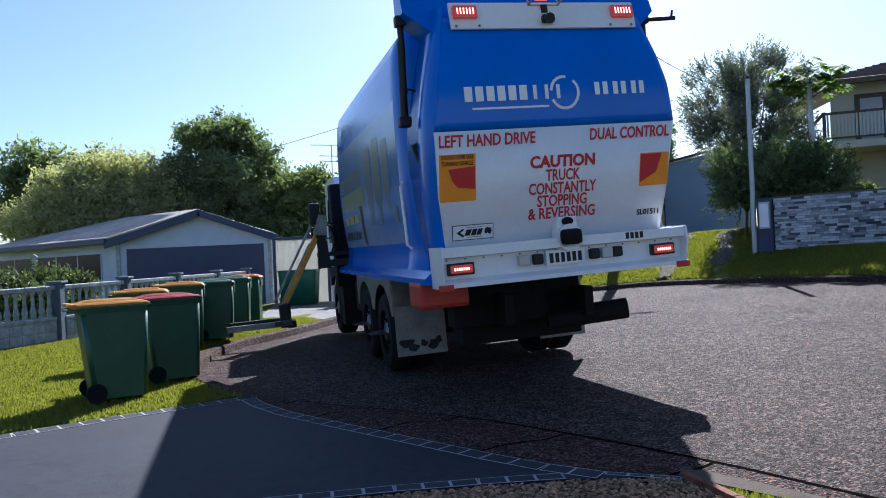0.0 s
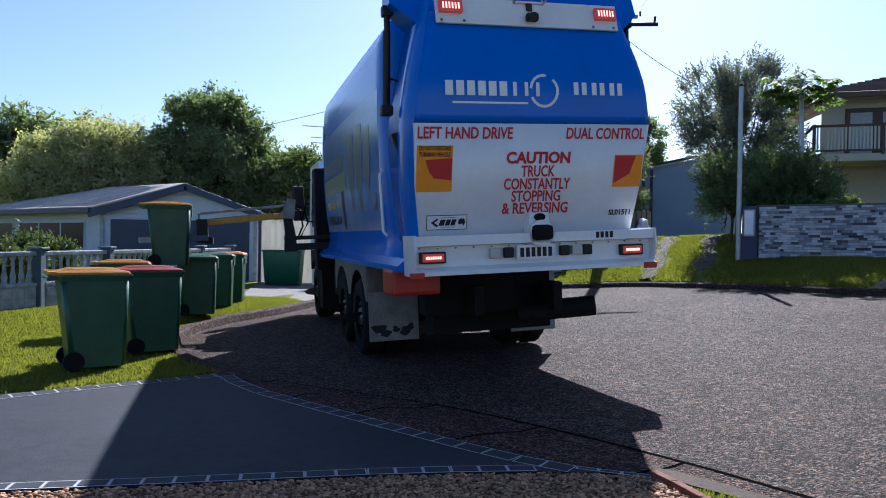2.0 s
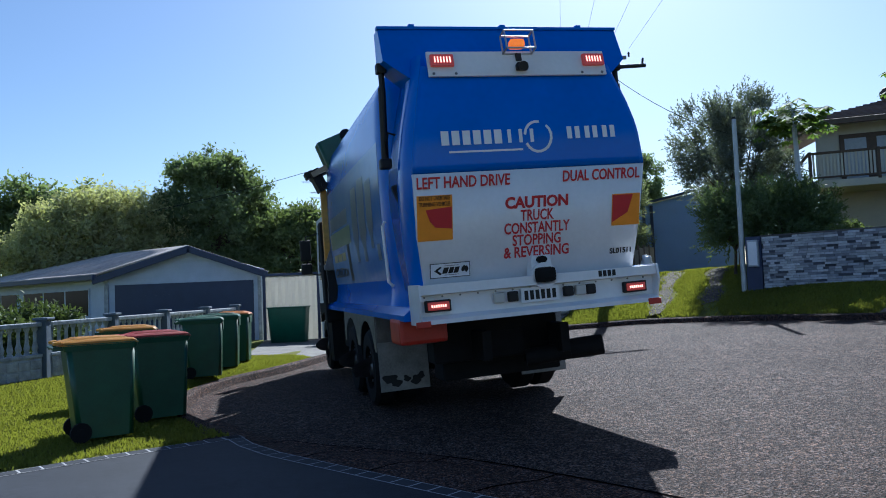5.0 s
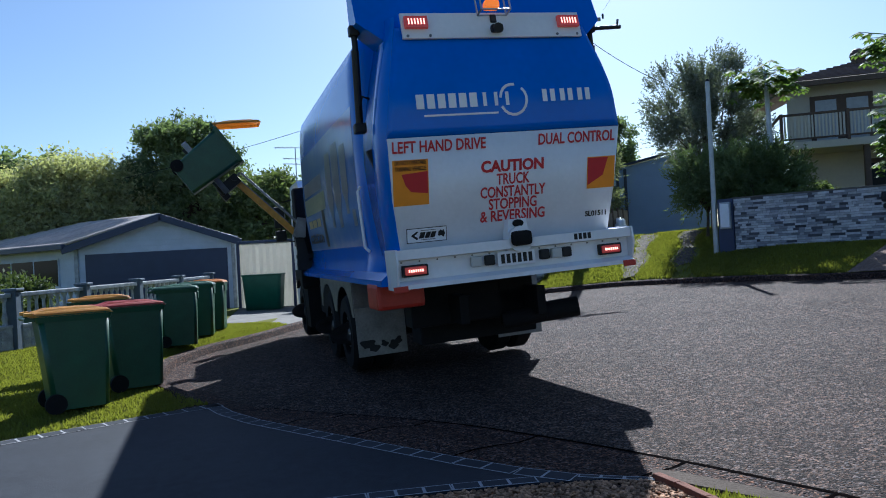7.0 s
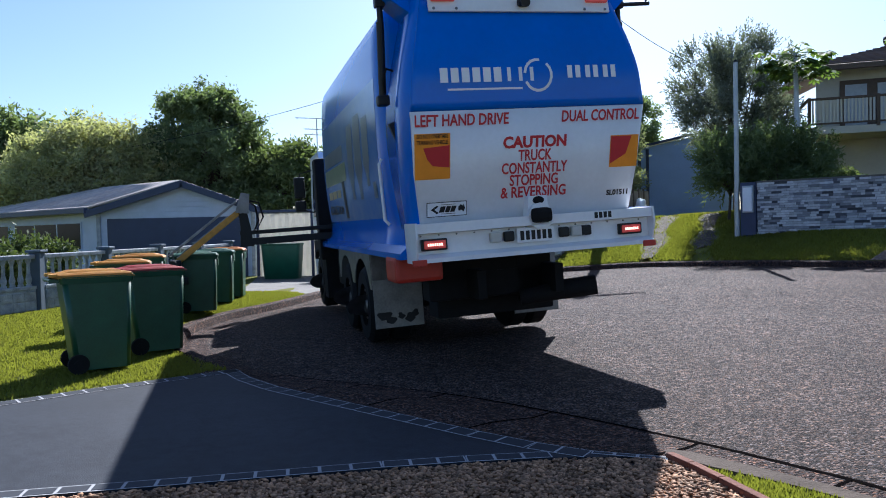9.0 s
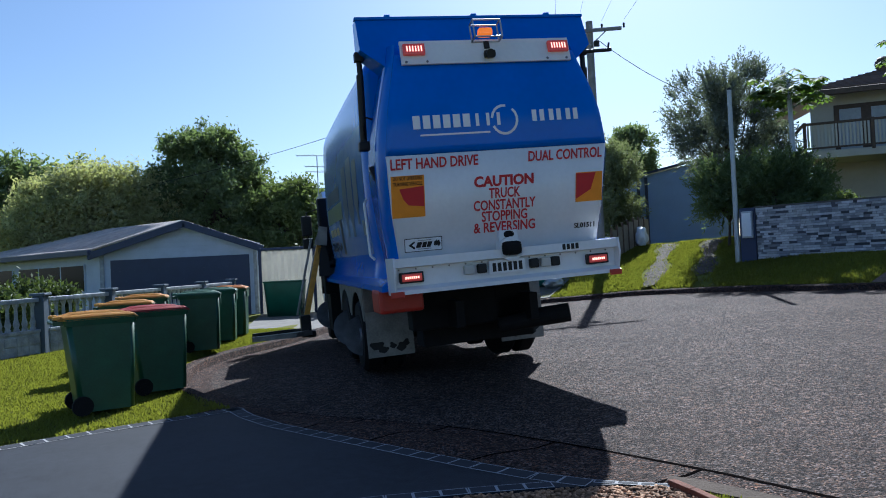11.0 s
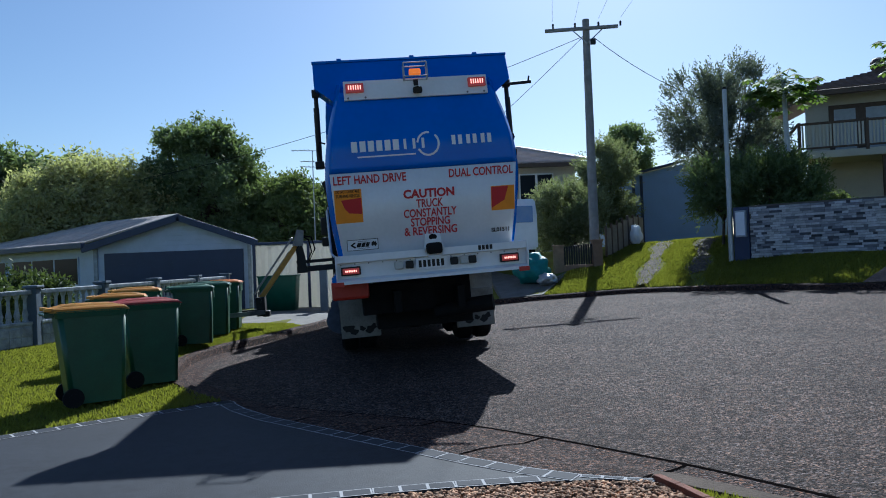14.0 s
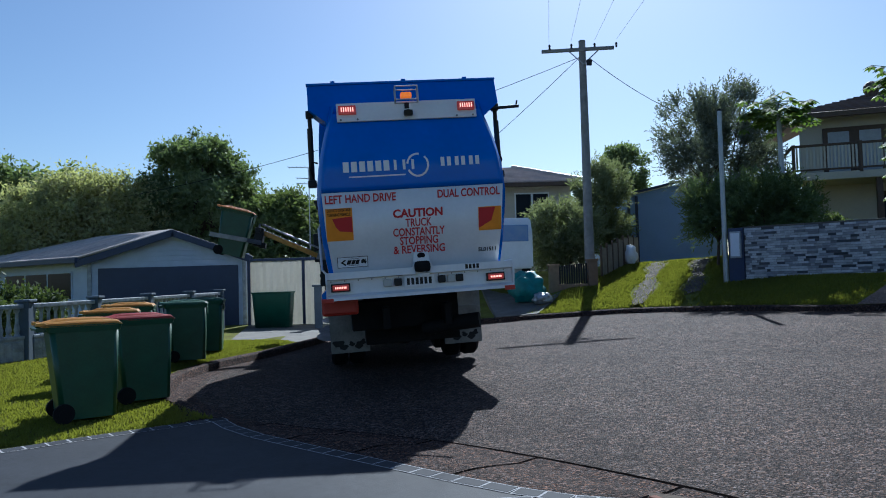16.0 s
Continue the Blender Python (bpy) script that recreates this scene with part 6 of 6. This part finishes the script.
for x0, x1, z0, z1, panes in ((0.75, 2.75, 4.6, 6.35, 2), (4.6, 6.4, 4.6, 6.35, 2), (2.4, 3.5, 1.6, 4.0, 1), (3.9, 5.0, 1.6, 4.0, 1)):
    bm = B()
    box(bm, (x0, -0.05, z0), (x1, 0.03, z1), 0.01, mH)
    win = part("window", bm, TIMBER, rh, "dark framed glazed door")
    for k in range(panes):
        w = (x1 - x0) / panes
        bm = B()
        box(bm, (x0 + k * w + 0.16, -0.062, z0 + 0.15), (x0 + (k + 1) * w - 0.16, -0.048, z1 - 0.16), 0, mH)
        part("pane", bm, CURTAIN if panes == 2 else GLASS, win)
for x in (1.95, 3.7):
    bm = B()
    box(bm, (x, -2.0, 1.2), (x + 0.18, -1.82, 4.3), 0.01, mH)
    part("column", bm, TIMBER, rh, "timber post")
bm = B()
box(bm, (0.55, -0.04, 2.1), (0.68, 0.02, 3.1), 0.005, mH)
box(bm, (0.78, -0.04, 2.2), (0.88, 0.02, 3.0), 0.005, mH)
part("slit_window", bm, GLASS, rh)

# ---- sheet-metal garage at the end of the grass drive ----
gr = thing("garden_garage", "pale blue sheet-metal garage with dark edges", "garage")
g0, g1, gyy, gb, gt, gm = 9.14, 13.2, 31.6, 1.72, 4.70, 11.4
quad("front", [(g0, gyy, gb), (g1, gyy, gb), (g1, gyy, gt + 0.2), (gm, gyy, gt + 0.49), (g0, gyy, gt)], SHEETB, gr, "pale blue sheet front", 0.05)
quad("side", [(g0, gyy, gb), (g0 - 0.3, gyy + 6, gb), (g0 - 0.3, gyy + 6, gt), (g0, gyy, gt)], SHEETB, gr, "", 0.05)
quad("roof_slope", [(g0 - 0.15, gyy - 0.2, gt), (gm, gyy - 0.2, gt + 0.54), (gm - 0.2, gyy + 6, gt + 0.54), (g0 - 0.45, gyy + 6, gt)], NAVY, gr, "dark metal roof", 0.10)
for x in (g0 + 0.02, g0 + 0.36):
    bm = B()
    box(bm, (x - 0.06, gyy - 0.08, gb), (x + 0.06, gyy - 0.02, gt), 0.01)
    part("edge_strip", bm, NAVY, gr, "dark edge strip")
for k in range(1, 9):
    bm = B()
    box(bm, (g0 + 0.45, gyy - 0.068, gb + 0.28 * k - 0.006), (g1 - 0.2, gyy - 0.052, gb + 0.28 * k + 0.006))
    part("door_rib", bm, SHEETB, gr)
# dark strip across the foot of the front
bm = B()
box(bm, (g0 - 0.1, gyy - 0.12, gb - 0.2), (g1, gyy - 0.02, gb + 0.04), 0.01)
part("base_strip", bm, NAVY, gr)

# ---- brick house behind, white van, front fence ----
bh = thing("tiled_house", "cream house with pale tiled roof behind the shrubs", "house")
bm = B()
box(bm, (-2.0, 36, 0.5), (7.6, 39.4, 5.85), 0.01)
part("wall", bm, RENDER, bh, "cream rendered wall")
bm = B()
for pts in ([(-2.6, 35.3, 5.85), (8.2, 35.3, 5.85), (4.95, 37.6, 6.88), (0.8, 37.6, 6.88)], [(8.2, 35.3, 5.85), (8.2, 39.9, 5.85), (4.95, 37.6, 6.88)], [(8.2, 39.9, 5.85), (-2.6, 39.9, 5.85), (0.8, 37.6, 6.88), (4.95, 37.6, 6.88)]):
    bm.faces.new([bm.verts.new(p) for p in pts])
bmesh.ops.solidify(bm, geom=bm.faces[:], thickness=-0.1)
bmesh.ops.recalc_face_normals(bm, faces=bm.faces[:])
rf = part("roof", bm, GLAZED, bh, "pale tiled roof")
for k in range(12):
    t = k / 12
    bm = B()
    tube(bm, [(-2.5 + 3.4 * t, 35.3 + 2.3 * t, 5.96 + 1.03 * t), (8.1 - 3.25 * t, 35.3 + 2.3 * t, 5.96 + 1.03 * t)], 0.035, 5)
    part("tile_course", bm, GLAZED, rf)
for k in range(15):
    t = k / 15
    a, b = Vector((8.2, 35.3, 5.98)).lerp(Vector((4.95, 37.6, 7.0)), t), Vector((8.2, 35.3, 5.98)).lerp(Vector((4.95, 37.6, 7.0)), t + 0.07)
    bm = B()
    rod(bm, a, b, 0.10, 0.075, 8)
    part("ridge_tile", bm, GLAZED, rf)
bm = B()
box(bm, (-2.7, 35.2, 5.68), (8.3, 35.35, 5.88), 0.01)
part("gutter", bm, TIMBER, bh, "dark gutter")
for x, w, z0, z1 in ((4.8, 1.7, 4.15, 5.45), (1.6, 1.7, 4.15, 5.45)):
    bm = B()
    box(bm, (x, 35.9, z0), (x + w, 35.98, z1), 0.01)
    win = part("window", bm, WHITE, bh)
    for k in range(2):
        bm = B()
        box(bm, (x + w / 2 * k + 0.06, 35.87, z0 + 0.07), (x + w / 2 * (k + 1) - 0.06, 35.895, z1 - 0.07))
        part("pane", bm, GLASS, win)

van = thing("van", "white van parked in the driveway behind the truck", "van", pose(2.66, 26.6, land_z(2.66, 26.6) + 0.035, 0, 0, 8))
bm = B()
prism(bm, [(-2.3, 0.35), (-2.3, 1.5), (-2.1, 2.05), (1.0, 2.1), (1.6, 1.3), (2.3, 1.05), (2.35, 0.35)], 1.75, Matrix(((0, 0, 1, -0.875), (1, 0, 0, 0), (0, 1, 0, 0), (0, 0, 0, 1))))
bmesh.ops.recalc_face_normals(bm, faces=bm.faces[:])
bmesh.ops.bevel(bm, geom=bm.edges[:], offset=0.06, segments=2, affect="EDGES")
vb = part("body", bm, WHITE, van)
bm = B()
box(bm, (-0.72, -2.32, 1.25), (0.72, -2.26, 1.8), 0.03)
part("rear_window", bm, PALEB, van, "pale covered rear window")
bm = B()
box(bm, (0.86, -1.9, 1.3), (0.89, 0.8, 1.8), 0.02)
part("side_window", bm, GLASS, van)
for s in (-1, 1):
    for y in (-1.5, 1.5):
        bm = B()
        rod(bm, (s * 0.78, y, 0.32), (s * 0.9, y, 0.32), 0.33, n=18)
        part("wheel", bm, BLACK, van)

ff = thing("front_fence", "tan brick piers with dark picket panel", "fence")
for x in (4.35, 5.6):
    z = land_z(x, 23.6)
    bm = B()
    box(bm, (x - 0.15, 23.5, z - 0.1), (x + 0.15, 23.8, z + 0.8), 0.01)
    box(bm, (x - 0.18, 23.47, z + 0.8), (x + 0.18, 23.83, z + 0.86), 0.01)
    part("pier", bm, BRICKB, ff, "tan brick pier")
for k in range(12):
    x = 4.55 + k * 0.078
    z = land_z(x, 23.6)
    bm = B()
    box(bm, (x - 0.03, 23.62, z + 0.02), (x + 0.03, 23.65, z + 0.75), 0.004)
    part("picket", bm, DARKSTEEL, ff)
bm = B()
z = land_z(5.0, 23.6)
box(bm, (4.5, 23.56, z - 0.15), (5.45, 23.74, z + 0.12), 0.01)
part("base_course", bm, BRICKB, ff, "low tan brick course")
tfe = thing("paling_fence", "weathered timber paling fence along the grass drive", "fence")
for k in range(7):
    t = k / 7
    x, y = 6.15 + 1.9 * t, 24.6 + 2.1 * t
    z = land_z(x, y)
    bm = B()
    box(bm, (0.04, -0.012, 0.02), (0.39, 0.012, 0.98 + 0.02 * (k % 2)), 0.004, pose(x, y, z, 0, 0, 48))
    part("panel", bm, PANEL, tfe)
    bm = B()
    box(bm, (-0.03, -0.03, -0.05), (0.03, 0.03, 1.06), 0.004, pose(x, y, z, 0, 0, 48))
    part("post", bm, TIMBER, tfe)


def lumpy(name, label, category, material, x, y, rx, ry, h, seed):
    root = thing(name, label, category, pose(x, y, land_z(x, y) + 0.03))
    bm = B()
    bmesh.ops.create_icosphere(bm, subdivisions=4, radius=1.0)
    for v in bm.verts:
        n = noise.noise(v.co * 1.9 + Vector((seed, 0, 0))) * 0.28 + noise.noise(v.co * 5 + Vector((seed, 3, 0))) * 0.10
        q = v.co * (1 + n)
        v.co = Vector((q.x * rx, q.y * ry, max(0, (q.z + 0.85) * h / 1.85)))
    part("cover", bm, material, root, "", True)
    return root


lumpy("sack", "white woven sack standing beside the garage", "sack", WHITE, 7.5, 25.75, 0.21, 0.2, 0.66, 2)
lumpy("tarpaulin_heap", "teal tarpaulin over a heap by the driveway", "tarpaulin", TEAL, 3.35, 22.9, 0.55, 0.5, 0.95, 5)
lumpy("grey_bag", "grey and white bag on the driveway", "bag", GALV, 3.75, 22.3, 0.30, 0.25, 0.35, 9)


# ---- what moves ----
def truck_rows():
    return [(t, pose(*v)) for t, *v in TRUCK_ROWS]


TRUCK_ROWS = [
    (0.0, 1.20, 7.03, 0.03, 0.3, -2.8, 15.2), (0.2, 1.14, 7.07, 0.03, 0.3, -2.8, 15.4), (0.5, 1.09, 7.12, 0.03, 0.2, -2.85, 15.4), (1.0, 1.085, 7.14, 0.03, 0.1, -2.9, 15.3),
    (2.0, 1.085, 7.15, 0.03, 0.1, -2.9, 15.1), (3.0, 1.085, 7.18, 0.035, 0.2, -2.9, 14.9), (3.5, 1.09, 7.22, 0.04, 0.3, -2.9, 14.7), (4.2, 1.09, 7.24, 0.04, 0.3, -2.9, 14.6),
    (7.0, 1.075, 7.29, 0.05, 0.3, -2.95, 14.6), (9.0, 1.075, 7.30, 0.05, 0.3, -3.1, 14.6), (10.2, 1.07, 7.30, 0.05, 0.3, -3.0, 14.6),
    (10.7, 0.98, 7.50, 0.05, 0.3, -2.9, 13.9), (11.5, 0.60, 8.35, 0.05, 0.3, -2.8, 10.9), (12.3, 0.25, 9.14, 0.05, 0.3, -2.6, 7.9), (12.6, 0.19, 9.36, 0.055, 0.2, -2.6, 7.1), (13.0, 0.175, 9.48, 0.06, 0.0, -2.75, 6.45),
    (14.0, 0.17, 9.51, 0.06, 0.0, -2.8, 6.4), (14.5, 0.13, 9.59, 0.06, 0.0, -2.8, 6.42), (15.0, 0.11, 9.70, 0.06, 0.0, -2.85, 6.44), (15.5, 0.10, 9.74, 0.06, 0.0, -2.85, 6.45), (16.0, 0.07, 9.79, 0.06, 0.2, -2.6, 6.45)]
# time, pivot x, arm angle (0 level, down negative), gripper tilt
ARM_ROWS = [
    (0.0, -1.62, -60, 0), (0.3, -1.72, -59, 0), (0.5, -1.84, -58, 0), (0.7, -2.08, -55, 0), (0.9, -2.22, -46, 0), (1.1, -2.40, -39, 0), (1.3, -2.40, -24, 0), (1.5, -2.32, -11, 0),
    (2.0, -1.86, -4, 0), (2.4, -1.45, -1, 1), (2.6, -1.36, 4, 4), (2.8, -1.33, 20, 13), (3.0, -1.35, 33, 30), (3.2, -1.35, 46, 48), (3.4, -1.35, 64, 85), (3.5, -1.35, 68, 98), (3.6, -1.31, 76, 121), (3.8, -1.26, 88, 150),
    (4.2, -1.25, 90, 154), (5.2, -1.25, 91, 156), (6.1, -1.26, 89, 152), (6.3, -1.30, 83, 143), (6.5, -1.34, 74, 127), (6.7, -1.36, 64, 100), (6.9, -1.36, 57, 70), (7.0, -1.36, 47, 54), (7.1, -1.36, 40, 44), (7.3, -1.38, 26, 26),
    (7.5, -1.48, 9, 11), (7.7, -1.63, 0, 3), (8.0, -1.95, -14, 0), (8.3, -2.35, -20, 0), (8.5, -2.55, -25, 0), (8.8, -2.70, -33, 0), (9.0, -2.66, -36, 0), (9.3, -2.66, -55, 0), (9.6, -2.72, -73, 0), (9.8, -2.62, -78, 0),
    (10.0, -2.34, -81, 0), (10.2, -2.06, -81, 0), (10.7, -1.55, -78, 0), (11.5, -1.30, -70, 0), (12.3, -1.30, -68, 0), (12.6, -1.32, -67, 0), (13.0, -1.46, -63, 0), (13.5, -1.72, -56, 0), (14.0, -2.02, -52, 0),
    (14.5, -2.10, -46, 0), (14.8, -1.92, -14, 0), (15.0, -1.68, -6, 0), (15.5, -1.50, -1, 0), (15.8, -1.38, 9, 4), (16.0, -1.36, 27, 14)]
LID_ROWS = [(0.0, 0), (3.3, 0), (3.5, 4), (3.7, 30), (4.2, 80), (6.3, 110), (6.5, 104), (6.7, 92), (6.9, 72), (7.0, 58), (7.1, 48), (7.3, 27), (7.5, 10), (7.7, 0), (8.0, 0), (16.0, 0)]


def between(rows, t):
    for a, b in zip(rows, rows[1:]):
        if a[0] <= t <= b[0]:
            k = (t - a[0]) / (b[0] - a[0])
            return [p + (q - p) * k for p, q in zip(a[1:], b[1:])]
    return list(rows[-1][1:])


def arm_end(row):
    px, ang = row[0], radians(row[1])
    return px - ARM_L * math.cos(ang), PIV_Z + ARM_L * math.sin(ang)


def grip_pose(row):
    x, z = arm_end(row)
    return pose(x, ARM_Y, z, 0, row[2], 0)


def bin_rows(start, grab, release):
    rest0 = land(*start)
    first = pose(*between(TRUCK_ROWS, grab)) @ grip_pose(between(ARM_ROWS, grab))
    hold = first.inverted() @ rest0
    rows = [(0.0, rest0), (grab, rest0)]
    ticks = sorted({r[0] for r in ARM_ROWS if grab < r[0] < release})
    for t in ticks:
        rows.append((t, pose(*between(TRUCK_ROWS, t)) @ grip_pose(between(ARM_ROWS, t)) @ hold))
    if release < 16:
        end = pose(*between(TRUCK_ROWS, release)) @ grip_pose(between(ARM_ROWS, release)) @ hold
        x, y = end.translation.x, end.translation.y
        rest = Matrix.Translation((x, y, land_z(x, y) + 0.01)) @ Matrix.Rotation(end.to_euler().z, 4, "Z")
        rows += [(release, rest), (16.0, rest)]
    else:
        rows.append((16.0, pose(*between(TRUCK_ROWS, 16.0)) @ grip_pose(between(ARM_ROWS, 16.0)) @ hold))
    return rows


def wheel_rows(x, y, r):
    """A wheel's poses in the truck's space, turned by the way that the truck has rolled."""
    ticks = [0.0, 0.5, 2.0, 4.2, 7.0, 10.2] + [10.2 + 0.15 * k for k in range(1, 19)] + [13.5, 14.2, 14.6, 15.0, 15.5, 16.0]
    rows, gone, last = [], 0.0, None
    for t in ticks:
        here = Vector(between(TRUCK_ROWS, t)[:2])
        gone += (here - last).length if last else 0.0
        last = here
        rows.append((t, pose(x, y, r, -math.degrees(gone / r), 0, 0)))
    return rows


def motions():
    walk(truck, truck_rows())
    for wheel, x, y, r in WHEELS:
        walk(wheel, wheel_rows(x, y, r))
    walk(beam, [(t, pose(px, ARM_Y, PIV_Z)) for t, px, a, g in ARM_ROWS])
    walk(arm, [(t, pose(px, ARM_Y, PIV_Z, 0, a, 0)) for t, px, a, g in ARM_ROWS])
    walk(grip, [(r[0], grip_pose(r[1:])) for r in ARM_ROWS])
    walk(bin_f, bin_rows(BIN_F0, 1.0, 9.0))
    walk(bin_e, bin_rows(BIN_E0, 14.5, 16.0))
    walk(lid_f, [(t, pose(0, -0.39, 0.985, a, 0, 0)) for t, a in LID_ROWS])


motions()
